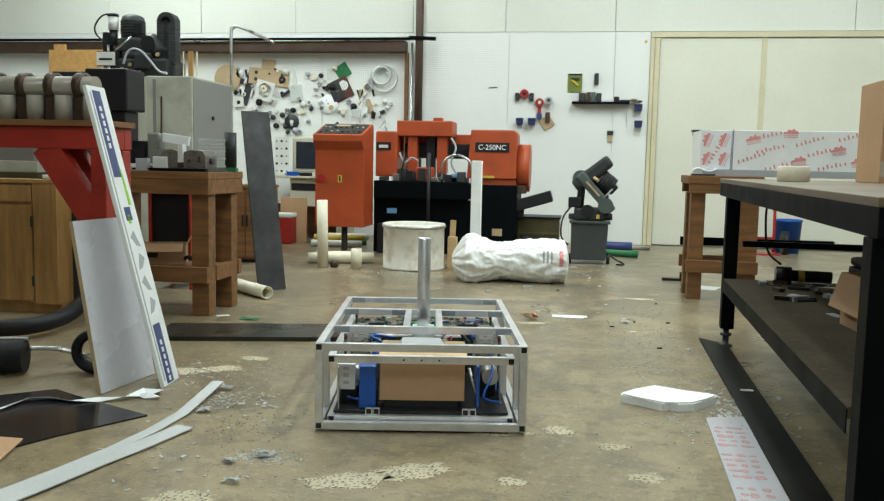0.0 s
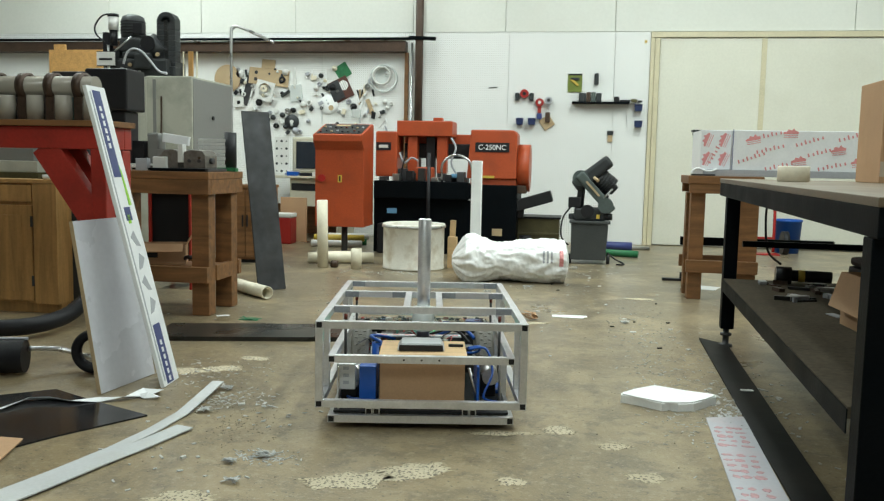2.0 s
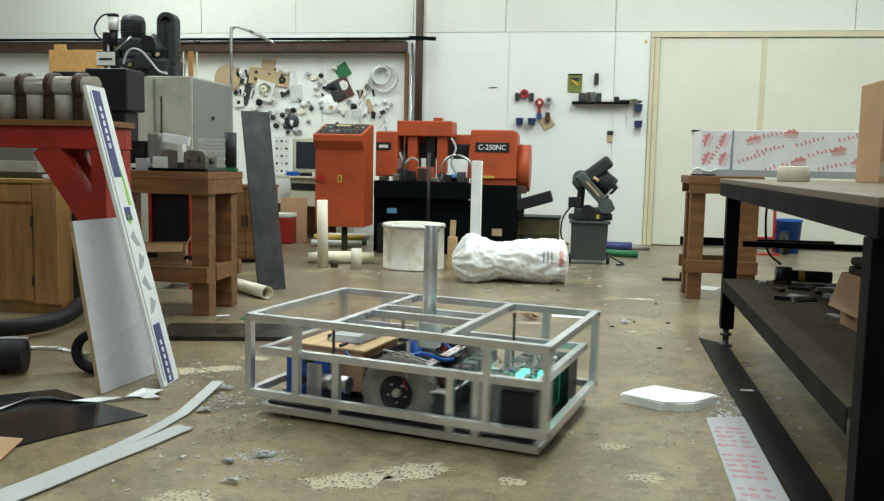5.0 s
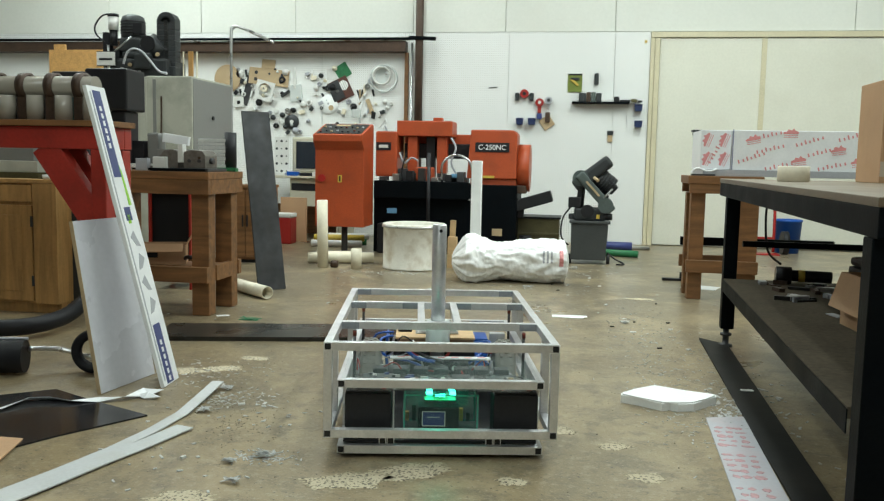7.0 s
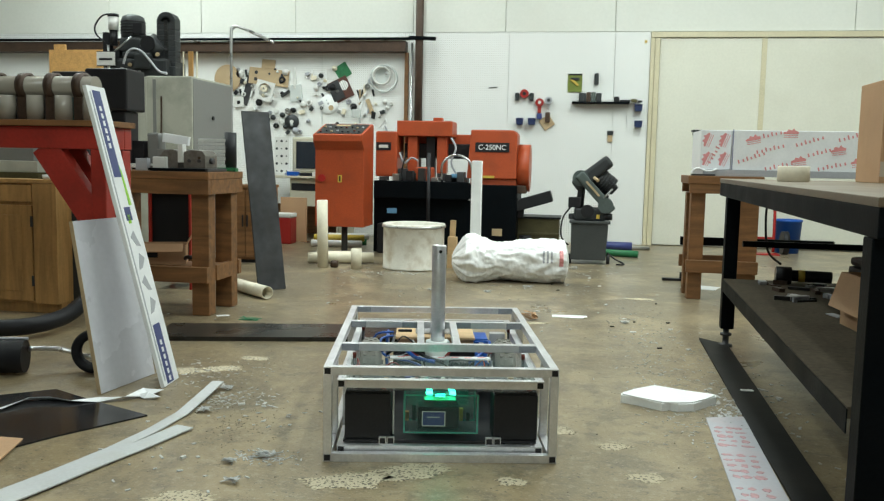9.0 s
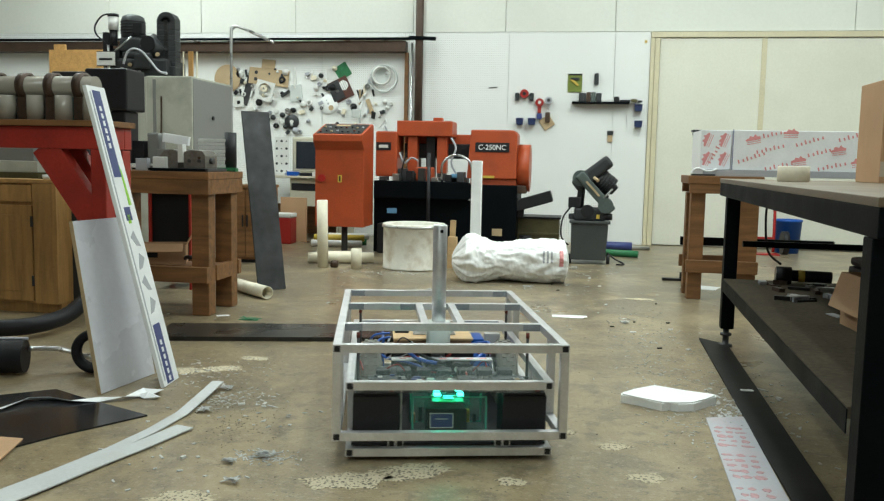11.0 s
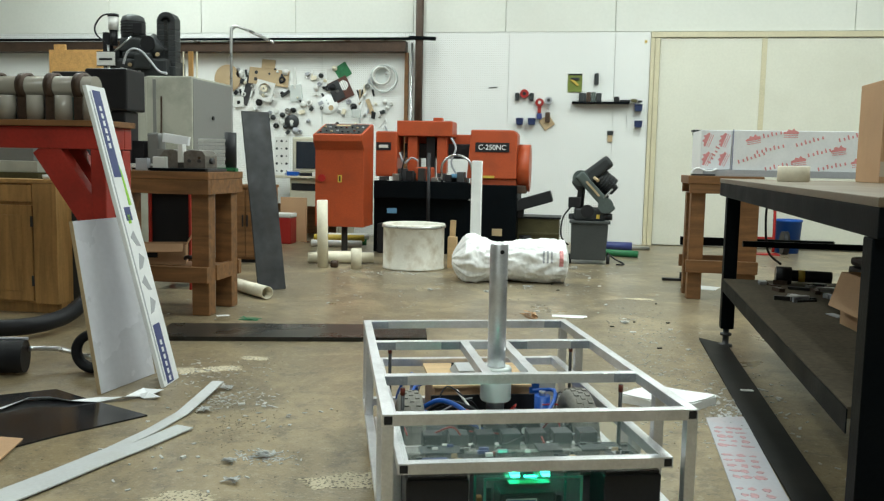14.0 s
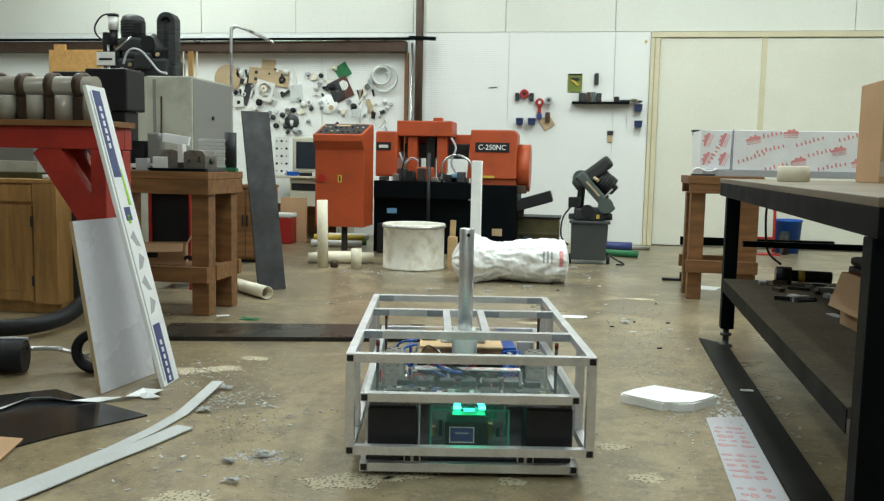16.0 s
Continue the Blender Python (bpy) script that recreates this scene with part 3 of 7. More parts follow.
        box(bm, x0 - 0.008, x0 - 0.003, 0.41, 0.44, 0.052, 0.205)
        part("strap", bm, WHITE, bt)
    # clear control box with glowing lamps
    cb = clear_case("control_box", r, -0.119, 0.114, 0.33, 0.462, 0.068, 0.183)
    boxed("drive_unit", cb, BLACK, -0.06, 0.07, 0.36, 0.44, 0.071, 0.14, 0.003)
    lab = boxed("label_plate", cb, NAVY, -0.017, 0.056, 0.4402, 0.4425, 0.081, 0.127, 0.001, "dark label plate with white border")
    for k in ((-0.0175, 0.0565, 0.1255, 0.128), (-0.0175, 0.0565, 0.080, 0.0825), (-0.0175, -0.0150, 0.0825, 0.1255), (0.054, 0.0565, 0.0825, 0.1255)):
        boxed("border_line", lab, WHITE, k[0], k[1], 0.4426, 0.4434, k[2], k[3], 0)
    boxed("writing_bar", lab, GREYF, 0.0, 0.04, 0.4426, 0.4430, 0.107, 0.111, 0)
    for x, y, a, b in ((-0.040, 0.42, 0.009, 0.016), (0.034, 0.42, 0.010, 0.018), (-0.036, 0.36, 0.008, 0.014), (0.032, 0.36, 0.008, 0.014), (0.0, 0.443, 0.016, 0.004), (-0.004, 0.345, 0.02, 0.004)):
        boxed("lamp", cb, LED, x - a, x + a, y - b, y + b, 0.176, 0.1895 if b > 0.01 else 0.184, 0.003, "glowing green lamp")
    rod("fan_hub", cb, DGREY, (-0.002, 0.39, 0.166), (-0.002, 0.39, 0.182), 0.018)
    for x in (-0.119, 0.110):
        for y in (0.33, 0.4625):
            boxed("case_edge", cb, EDGEG, x - 0.001, x + 0.005, y - 0.001, y + 0.0035, 0.068, 0.183, 0, "green-tinted acrylic edge")
    for y in (0.329, 0.4625):
        for z in (0.064, 0.1838):
            boxed("case_edge", cb, EDGEG, -0.120, 0.115, y, y + 0.0035, z, z + 0.0045, 0)
    boxed("inner_shelf", cb, CGREEN, -0.112, 0.108, 0.336, 0.455, 0.148, 0.151, 0)
    for i in range(10):
        x = -0.10 + 0.022 * i
        boxed("terminal_block", cb, (BLACK, YEL, REDB, DGREY, OSB)[i % 5], x, x + 0.012, 0.34, 0.36, 0.072, 0.10 + 0.012 * (i % 3), 0.001)
    boxed("lamp_board", cb, GREEN, -0.05, 0.05, 0.36, 0.44, 0.160, 0.164, 0.001)
    # deck with electronics under a clear sheet
    boxed("circuit_deck", r, SMOKE, -0.285, 0.285, 0.30, 0.49, 0.2055, 0.2105, 0.001, "smoky clear sheet carrying electronics")
    rng = random.Random(5)
    for x0, y0, w, h, mt in ((-0.25, 0.28, 0.10, 0.08, PCB), (-0.10, 0.26, 0.06, 0.10, DGREY), (0.15, 0.27, 0.10, 0.09, PCB), (-0.10, 0.40, 0.12, 0.06, PCB), (0.19, 0.39, 0.07, 0.07, NAVY)):
        boxed("circuit_board", r, mt, x0, x0 + w, max(y0, 0.305), y0 + h, 0.2106, 0.2140, 0.001, "dark circuit board")
    mats = [BLACK, PCB, WHITE, DGREY, STEEL, BLACK, DGREY, NAVY, PCB, TAN, BLACK, REDD]
    for i in range(58):
        x, y = rng.uniform(-0.265, 0.265), rng.uniform(0.315, 0.470)
        a, b = rng.uniform(0.003, 0.012), rng.uniform(0.002, 0.006)
        boxed("electronic_module", r, mats[i % 12], x - a, x + a, y - b, y + b, 0.2107, 0.2140 + rng.uniform(0.001, 0.007), 0.0005)
    boxed("clear_deck", r, CLEAR, -0.305, 0.305, 0.20, 0.512, 0.2462, 0.2512, 0.001, "clear polycarbonate deck sheet")
    # shelf below the pole with red parts and a gauge
    boxed("valve_shelf", r, WHITE, -0.27, 0.27, 0.12, 0.19, 0.150, 0.156, 0.002, "white plastic shelf")
    for i in range(7):
        x = -0.22 + 0.07 * i
        boxed("speed_controller", r, (BLACK, DGREY, BLACK, PCB)[i % 4], x - 0.025, x + 0.025, 0.135, 0.185, 0.1562, 0.20, 0.003)
    g = rod("air_gauge", r, BLACK, (-0.058, 0.105, 0.190), (-0.058, 0.130, 0.190), 0.022, "black round air gauge")
    rod("gauge_face", g, WHITE, (-0.058, 0.1302, 0.190), (-0.058, 0.1312, 0.190), 0.010)
    rod("pole_socket", r, DGREY, (0, 0, 0.0505), (0, 0, 0.165), 0.034, "dark pole socket")
    # air lines and wiring
    rng = random.Random(11)
    lines = [([(0.205, -0.02, 0.215), (0.165, 0.02, 0.246), (0.12, 0.05, 0.240), (0.075, 0.085, 0.215), (0.01, 0.10, 0.205)], BLUE, 0.007),
             ([(0.185, -0.04, 0.20), (0.14, 0.01, 0.238), (0.09, 0.05, 0.236), (0.05, 0.07, 0.22), (-0.02, 0.09, 0.20)], BLACK, 0.006),
             ([(-0.19, -0.42, 0.07), (-0.26, -0.40, 0.075), (-0.27, -0.25, 0.09), (-0.18, -0.10, 0.16)], BLUE, 0.0045),
             ([(0.17, -0.30, 0.23), (0.235, -0.27, 0.225), (0.255, -0.33, 0.15), (0.22, -0.40, 0.08), (0.28, -0.43, 0.07)], BLUE, 0.0045),
             ([(0.17, -0.25, 0.225), (0.215, -0.20, 0.22), (0.20, -0.12, 0.18), (0.10, -0.05, 0.17), (0.05, 0.08, 0.18)], BLUE, 0.005),
             ([(-0.06, 0.10, 0.17), (-0.15, 0.02, 0.21), (-0.20, -0.10, 0.235), (-0.15, -0.16, 0.22)], BLUE, 0.006),
             ([(0.09, -0.14, 0.23), (0.06, 0.02, 0.2), (0.05, 0.12, 0.16)], WHITE, 0.004)]
    for pts, mt, rad in lines:
        bm = bmesh.new()
        hose(bm, pts, rad)
        part("air_line", bm, mt, r, {BLUE: "blue air line", BLACK: "black air line"}.get(mt, "white cable"))
    for i in range(22):
        bm = bmesh.new()
        a = Vector((rng.uniform(-0.27, 0.27), rng.uniform(-0.16, 0.2), rng.uniform(0.16, 0.215)))
        b = a + Vector((rng.uniform(-0.15, 0.15), rng.uniform(-0.08, 0.10), rng.uniform(-0.03, 0.03)))
        c = (a + b) / 2 + Vector((rng.uniform(-0.03, 0.03), rng.uniform(-0.03, 0.03), rng.uniform(0.0, 0.04)))
        b.x, c.x = max(-0.28, min(0.28, b.x)), max(-0.28, min(0.28, c.x))
        hose(bm, [a, c, b], 0.0024, 6, 5)
        part("wire", bm, (REDB, BLACK, REDB, GREYF)[i % 4], r)
    rod("push_rod", r, STEEL, (0.205, -0.45, 0.06), (0.165, -0.43, 0.19), 0.005)
    for s in (-1, 1):
        for e in (-1, 1):
            for k in (-0.0125, 0.0125):
                c = boxed("tube_stub", r, ALU, s * 0.165 + k - 0.0115, s * 0.165 + k + 0.0115, e * 0.497 - 0.0065, e * 0.497 + 0.0065, 0.0400, 0.0630, 0.001, "short square tube end")
                boxed("tube_hole", c, BLACK, s * 0.165 + k - 0.0085, s * 0.165 + k + 0.0085, e * 0.5040 - 0.0003, e * 0.5040 + 0.0003, 0.0430, 0.0600, 0)
    boxed("side_gusset", r, STEEL, -0.286, -0.281, -0.48, -0.42, 0.05, 0.20, 0.001)
    boxed("side_gusset", r, STEEL, 0.281, 0.286, -0.34, -0.28, 0.05, 0.20, 0.001)
    # casters
    for s in (-1, 1):
        for e in (-1, 1):
            rod("caster", r, BLACK, (s * 0.20 - 0.009, e * 0.44, 0.0245), (s * 0.20 + 0.009, e * 0.44, 0.0245), 0.0170)


def clear_case(name, parent, x0, x1, y0, y1, z0, z1, t=0.004):
    bm = bmesh.new()
    box(bm, x0, x1, y1 - t, y1, z0, z1)
    box(bm, x0, x1, y0, y0 + t, z0, z1)
    box(bm, x0, x0 + t, y0 + t, y1 - t, z0, z1)
    box(bm, x1 - t, x1, y0 + t, y1 - t, z0, z1)
    box(bm, x0, x1, y0, y1, z1 + 0.0005, z1 + 0.0005 + t)
    box(bm, x0, x1, y0, y1, z0 - t - 0.0005, z0 - 0.0005)
    return part(name, bm, CGREEN, parent, "clear acrylic control box")


robot_load()


# ---- left side: bench, cabinet, red frame, leaning stock ----
def slab(name, bl, br, tl, thick, material, parent=None, label="", category="", group=""):
    """A flat board from three corners; its thickness goes behind the face."""
    bl, br, tl = Vector(bl), Vector(br), Vector(tl)
    ex, ez = (br - bl), (tl - bl)
    w, ex = ex.length, ex.normalized()
    ez = ez - ex * ez.dot(ex)
    h, ez = ez.length, ez.normalized()
    ey = ez.cross(ex)
    m = Matrix.Translation(bl) @ Matrix((ex, ey, ez)).transposed().to_4x4()
    bm = bmesh.new()
    box(bm, 0, w, 0, thick, 0, h, min(0.0015, thick / 4))
    ob = new(name, mesh_of(name, bm, material))
    ob.matrix_basis = m
    if parent:
        ob.parent = parent
    tagged(ob, label, category, group)
    return ob, w, h


def workbench():
    t = thing("workbench", "heavy stained timber workbench with lower shelf", "workbench", pose(0, 0, 0))
    u0, u1, v0, v1 = -2.86, -2.05, 4.50, 5.00
    boxed("top_board", t, BENCHW, u0, u1, v0, v1, 0.785, 0.828, 0.004)
    boxed("apron", t, BENCHW, u0, u1 - 0.002, v0 + 0.002, v0 + 0.042, 0.700, 0.784, 0.004)
    boxed("apron", t, BENCHW, u0, u1 - 0.002, v1 - 0.042, v1 - 0.002, 0.700, 0.784, 0.004)
    boxed("apron", t, BENCHW, u1 - 0.042, u1 - 0.002, v0 + 0.043, v1 - 0.043, 0.700, 0.784, 0.004)
    for u in (u0 + 0.05, u1 - 0.125):
        for v in (v0 + 0.044, v1 - 0.134):
            boxed("leg", t, BENCHW, u, u + 0.105, v, v + 0.09, 0.0, 0.699, 0.005)
    boxed("shelf_rail", t, BENCHW, u0, u1 - 0.012, v0, v0 + 0.0425, 0.195, 0.285, 0.004)
    boxed("shelf_rail", t, BENCHW, u0, u1 - 0.012, v1 - 0.043, v1, 0.195, 0.285, 0.004)
    boxed("shelf_rail", t, BENCHW, u1 - 0.052, u1 - 0.012, v0 + 0.1345, v1 - 0.135, 0.195, 0.285, 0.004)
    boxed("shelf_board", t, BENCHW, u0 + 0.01, u1 - 0.06, v0 + 0.136, v1 - 0.136, 0.25, 0.275, 0.003)
    return t


workbench()


def vise():
    t = thing("machine_vise", "worn grey cast machine vise on the workbench", "vise", pose(-2.235, 4.65, 0.829))
    boxed("base_plate", t, DSTEEL, -0.175, 0.175, -0.13, 0.13, 0, 0.018, 0.004)
    boxed("base_rim", t, BPAINT, -0.185, 0.16, -0.14, -0.1305, 0.002, 0.016, 0.003)
    bm = bmesh.new()
    prism(bm, [(-0.135, 0.0185), (-0.02, 0.0185), (-0.02, 0.115), (-0.05, 0.125), (-0.10, 0.12), (-0.135, 0.085)], 0.16, pose(0, -0.10, 0), 0.004)
    part("fixed_jaw", bm, CASTM, t, "worn cast fixed jaw")
    bm = bmesh.new()
    prism(bm, [(0.015, 0.0185), (0.145, 0.0185), (0.145, 0.09), (0.125, 0.118), (0.06, 0.122), (0.015, 0.11)], 0.16, pose(0, -0.10, 0), 0.004)
    part("moving_jaw", bm, CASTM, t, "worn cast moving jaw")
    boxed("screw_block", t, CASTM, -0.165, -0.1355, -0.08, 0.02, 0.0185, 0.08, 0.004)
    boxed("spacer", t, WHITE, -0.018, 0.012, -0.108, -0.06, 0.05, 0.155, 0.002, "white plastic strip")
    for x in (-0.10, 0.05, 0.11):
        rod("bolt", t, DSTEEL, (x, -0.1005, 0.06), (x, -0.108, 0.06), 0.010)
    rod("handle_boss", t, DSTEEL, (0.1455, -0.03, 0.06), (0.165, -0.03, 0.06), 0.018)
    boxed("oil_tag", t, RUST, 0.10, 0.118, -0.104, -0.1005, 0.07, 0.085, 0.001)


vise()


def cabinet():
    t = thing("wooden_cabinet", "oak floor cabinet with framed door", "cabinet", pose(-3.52, 4.35, 0))
    boxed("body", t, CABW, 0, 0.63, 0.02, 0.148, 0.06, 0.745, 0.003)
    boxed("plinth", t, CABW, 0.01, 0.62, 0.045, 0.14, 0, 0.0595, 0.002)
    boxed("top", t, CABW, -0.01, 0.64, 0.0, 0.149, 0.7455, 0.768, 0.004)
    d = boxed("door", t, CABW, 0.02, 0.475, 0.002, 0.0195, 0.075, 0.62, 0.003)
    boxed("door_panel", d, CABW, 0.08, 0.415, -0.003, 0.0015, 0.13, 0.565, 0.003)
    boxed("drawer_front", t, CABW, 0.02, 0.475, 0.002, 0.0195, 0.64, 0.735, 0.003)
    boxed("stile", t, CABW, 0.485, 0.63, 0.002, 0.0195, 0.06, 0.745, 0.002)
    for z in (0.16, 0.50):
        boxed("hinge", d, DSTEEL, 0.468, 0.484, -0.002, 0.0015, z, z + 0.06, 0.001)


cabinet()


def cabinet_clutter():
    t = thing("storage_crate", "olive steel storage crate behind the oak cabinet", "crate", pose(-3.62, 4.62, 0))
    boxed("body", t, OLIVE, 0, 0.44, 0.0, 0.3, 0.0, 0.80, 0.005)
    boxed("tray", t, MGREY, 0.0, 0.43, 0.01, 0.29, 0.8005, 0.868, 0.005, "grey green metal tray")
    boxed("upper_tray", t, GREYM2, 0.0, 0.40, 0.02, 0.29, 0.8685, 0.945, 0.005, "grey metal tray")
    bm = bmesh.new()
    lathe(bm, [(0, 0), (0.044, 0), (0.05, 0.012), (0.047, 0.026), (0, 0.028)], 24)
    solid("plastic_puck", bm, WHITE, "round white plastic puck on the oak cabinet", "puck", pose(-2.965, 4.43, 0.7685))


cabinet_clutter()


def red_frame():
    t = thing("red_machine_stand", "red painted steel stand with timber deck", "stand", pose(0, 0, 0))
    v0, v1 = 3.35, 3.56
    u0, u1 = -3.4, -1.985
    boxed("front_beam", t, RED, u0, u1, v0, v0 + 0.06, 0.935, 1.030, 0.005)
    boxed("back_beam", t, RED, u0, u1, v1 - 0.06, v1, 0.935, 1.030, 0.005)
    boxed("side_beam", t, RED, u1 - 0.06, u1, v0 + 0.061, v1 - 0.061, 0.935, 1.030, 0.005)
    boxed("deck_board", t, BENCHW, u0, u1 + 0.015, v0 - 0.02, v1 + 0.01, 1.031, 1.056, 0.003, "timber deck board")
    for v in (v0 + 0.001, v1 - 0.071):
        boxed("leg", t, RED, u1 - 0.075, u1 - 0.005, v, v + 0.07, 0.0, 0.934, 0.006)
        bm = bmesh.new()
        a, b = Vector((u1 - 0.30, 0, 0.95)), Vector((u1 - 0.052, 0, 0.60))
        d = b - a
        box(bm, -0.06, 0.06, v + 0.005, v + 0.062, -d.length / 2, d.length / 2, 0.006, Matrix.Translation((a + b) / 2) @ Matrix.Rotation(math.atan2(d.x, d.z), 4, "Y"))
        part("brace", bm, RED, t, "red diagonal brace")
    boxed("foot_beam", t, RED, u1 - 0.075, u1 - 0.005, v0 + 0.072, v1 - 0.072, 0.05, 0.14, 0.006)


red_frame()


def clamped_tubes():
    t = thing("tinted_tube_rack", "brown tinted acrylic tubes in dark clamps", "tubes", pose(0, 0, 1.0565))
    rod("tube", t, AMBER, (-3.35, 3.46, 0.150), (-2.09, 3.46, 0.150), 0.045)
    pc = thing("pale_case", "long pale plastic case behind the tubes", "case", pose(0, 0, 1.0565))
    boxed("body", pc, GREYF, -3.30, -2.262, 3.522, 3.566, 0.0, 0.165, 0.006)
    boxed("lid", pc, WHITE, -3.30, -2.262, 3.521, 3.567, 0.1655, 0.197, 0.006)
    boxed("end_cap", pc, TEALC, -2.2615, -2.235, 3.521, 3.567, 0.0, 0.19, 0.006)
    for i in range(6):
        u = -2.155 - 0.135 * i
        bm = bmesh.new()
        lathe(bm, [(0.049, -0.018), (0.060, -0.018), (0.060, 0.018), (0.049, 0.018)], 28, pose(u, 3.46, 0.150, 0, 90, 0))
        part("clamp_ring", bm, RUST, t, "dark brown clamp ring")
        rod("standing_tube", t, AMBER, (u + 0.067, 3.42, 0.0), (u + 0.067, 3.42, 0.108), 0.036)
        boxed("clamp_foot", t, RUST, u - 0.02, u + 0.02, 3.42, 3.50, 0.0, 0.103, 0.003)


clamped_tubes()


def leaning():
    # pale panel
    ob, w, h = slab("leaning_sheet", (-1.767, 2.914, 0.002), (-1.726, 3.252, 0.002), (-1.878, 2.9275, 0.66), 0.016, PANEL, None, "pale grey glossy panel leaning on the red stand", "panel")
    boxed("edge_strip", ob, TAN, -0.002, -0.0002, 0.0, 0.016, 0.0, h, 0)
    # printed polycarbonate bar
    ob, w, h = slab("printed_plastic_bar", (-1.583, 3.057, 0.002), (-1.597, 3.209, 0.002), (-1.878, 3.07, 1.178), 0.016, FILM, None, "white film-covered plastic bar with blue print", "plastic bar")
    e = -0.0012

    def patch(name, mat_, x0, x1, z0, z1, lab=""):
        boxed(name, ob, mat_, w * x0, w * x1, e, -0.0002, h * z0, h * z1, 0, lab)

    patch("navy_band", NAVY, 0.24, 0.66, 0.70, 0.985, "navy printed band")
    patch("navy_band", NAVY, 0.24, 0.66, 0.005, 0.205, "navy printed band")
    patch("grey_line", GREYF, 0.10, 0.16, 0.02, 0.98)
    bm = bmesh.new()
    prism(bm, [(w * 0.665, h * 0.74), (w * 0.74, h * 0.72), (w * 0.82, h * 0.605), (w * 0.665, h * 0.605)], 0.0010, pose(0, -0.0012, 0))
    part("lime_flash", bm, LIME, ob, "lime green printed flash")
    patch("navy_band", NAVY, 0.32, 0.66, 0.555, 0.60)
    patch("lime_flash", LIME, 0.40, 0.56, 0.545, 0.575)
    for k in range(4):
        z = 0.50 - 0.075 * k
        bm = bmesh.new()
        s = -1 if k % 2 else 1
        a = 0.55 if k % 2 else 0.50
        prism(bm, [(w * (a - 0.22 * s), h * z), (w * (a + 0.02 * s), h * (z + 0.02)), (w * (a + 0.24 * s), h * (z - 0.035)), (w * (a + 0.02 * s), h * (z - 0.03))], 0.001, pose(0, -0.0012, 0))
        bmesh.ops.recalc_face_normals(bm, faces=bm.faces)
        part("print_mark", bm, GREYF, ob, "grey printed mark")
    for z0 in (0.935, 0.150):
        for k in range(6):
            zz = z0 - 0.0245 * k
            boxed("writing_bar", ob, FILM, w * 0.39, w * 0.51, e - 0.0008, e - 0.0001, h * (zz - 0.0165), h * zz, 0, "white printed bar")
    # dark steel plate
    slab("leaning_steel_plate", (-2.145, 5.50, 0.002), (-2.005, 5.66, 0.002), (-2.34, 5.65, 1.24), 0.012, DSTEEL, None, "dark rolled steel plate leaning upright", "steel plate")


leaning()


def mill():
    t = thing("milling_machine", "grey enclosed milling machine with dark motor head", "milling machine", pose(0, 0, 0))
    bm = bmesh.new()
    prism(bm, [(-4.05, 0.0), (-3.43, 0.0), (-3.43, 1.63), (-3.85, 1.63), (-3.98, 1.60), (-4.12, 0.9)], 0.88, pose(0, 7.2, 0), 0.012)
    part("enclosure", bm, MGREY, t, "grey sheet metal enclosure")
    # overlay that darkens the enclosure's right side: shade put in as colour
    boxed("side_panel", t, GREYM2, -3.4285, -3.424, 7.22, 8.07, 0.02, 1.61, 0.001, "enclosure side with shade put into its grey")
    rod("panel_knob", t, BLACK, (-3.4239, 7.62, 1.28), (-3.41, 7.62, 1.28), 0.018)
    boxed("seam_strip", t, GREYM2, -3.80, -3.77, 7.193, 7.199, 0.1, 1.60, 0.002)
    # motor head
    boxed("head", t, DGREY, -4.22, -3.72, 7.30, 7.70, 1.64, 1.80, 0.03)
    boxed("head_upper", t, DGREY, -4.16, -3.88, 7.31, 7.68, 1.801, 1.86, 0.02)
    boxed("motor_mount", t, DGREY, -4.20, -3.98, 7.34, 7.62, 1.861, 1.99, 0.02)
    bm = bmesh.new()
    lathe(bm, [(0.0, 1.9905), (0.105, 1.9905), (0.108, 2.02), (0.108, 2.15), (0.098, 2.19), (0.06, 2.21), (0.0, 2.212)], 32, pose(-4.135, 7.48, 0))
    part("motor", bm, DGREY, t, "dark spindle motor")
    rod("side_motor", t, DGREY, (-3.96, 7.40, 1.86), (-3.83, 7.40, 1.96), 0.09)
    line = [(-3.822, 1.70 + 0.0485 * k, 0) for k in range(9)]
    line += [(-3.769 - 0.053 * math.cos(math.pi * k / 6), 2.135 + 0.053 * math.sin(math.pi * k / 6), -30 * k) for k in range(7)]
    line += [(-3.716, 2.09 - 0.0485 * k, 180) for k in range(9)]
    for x, z, a in line:
        boxed("carrier_link", t, DGREY, -0.037, 0.037, -0.055, 0.055, -0.0235, 0.0235, 0.005, "dark cable carrier link", pose(x, 7.45, z) @ pose(0, 0, 0, 0, -a, 0))
    boxed("carrier_bracket", t, DGREY, -3.99, -3.665, 7.36, 7.54, 1.64, 1.735, 0.02)
    bm = bmesh.new()
    hose(bm, [(-4.109, 7.25, 1.74), (-4.068, 7.24, 1.835), (-4.008, 7.24, 1.872), (-3.926, 7.24, 1.85), (-3.845, 7.24, 1.769), (-3.765, 7.24, 1.679), (-3.683, 7.24, 1.655)], 0.011)
    part("cable", bm, GREYF, t, "grey looped cable")
    bm = bmesh.new()
    hose(bm, [(-4.24, 7.35, 2.20), (-4.36, 7.35, 2.19), (-4.44, 7.35, 2.10), (-4.43, 7.35, 2.02), (-4.35, 7.35, 1.95)], 0.008)
    part("cable", bm, BLACK, t)
    boxed("air_valve", t, BLACK, -4.37, -4.30, 7.35, 7.42, 1.75, 2.04, 0.008)
    rod("filter_bowl", t, WHITE, (-4.275, 7.38, 2.06), (-4.275, 7.38, 2.18), 0.045, "clear air filter bowl")
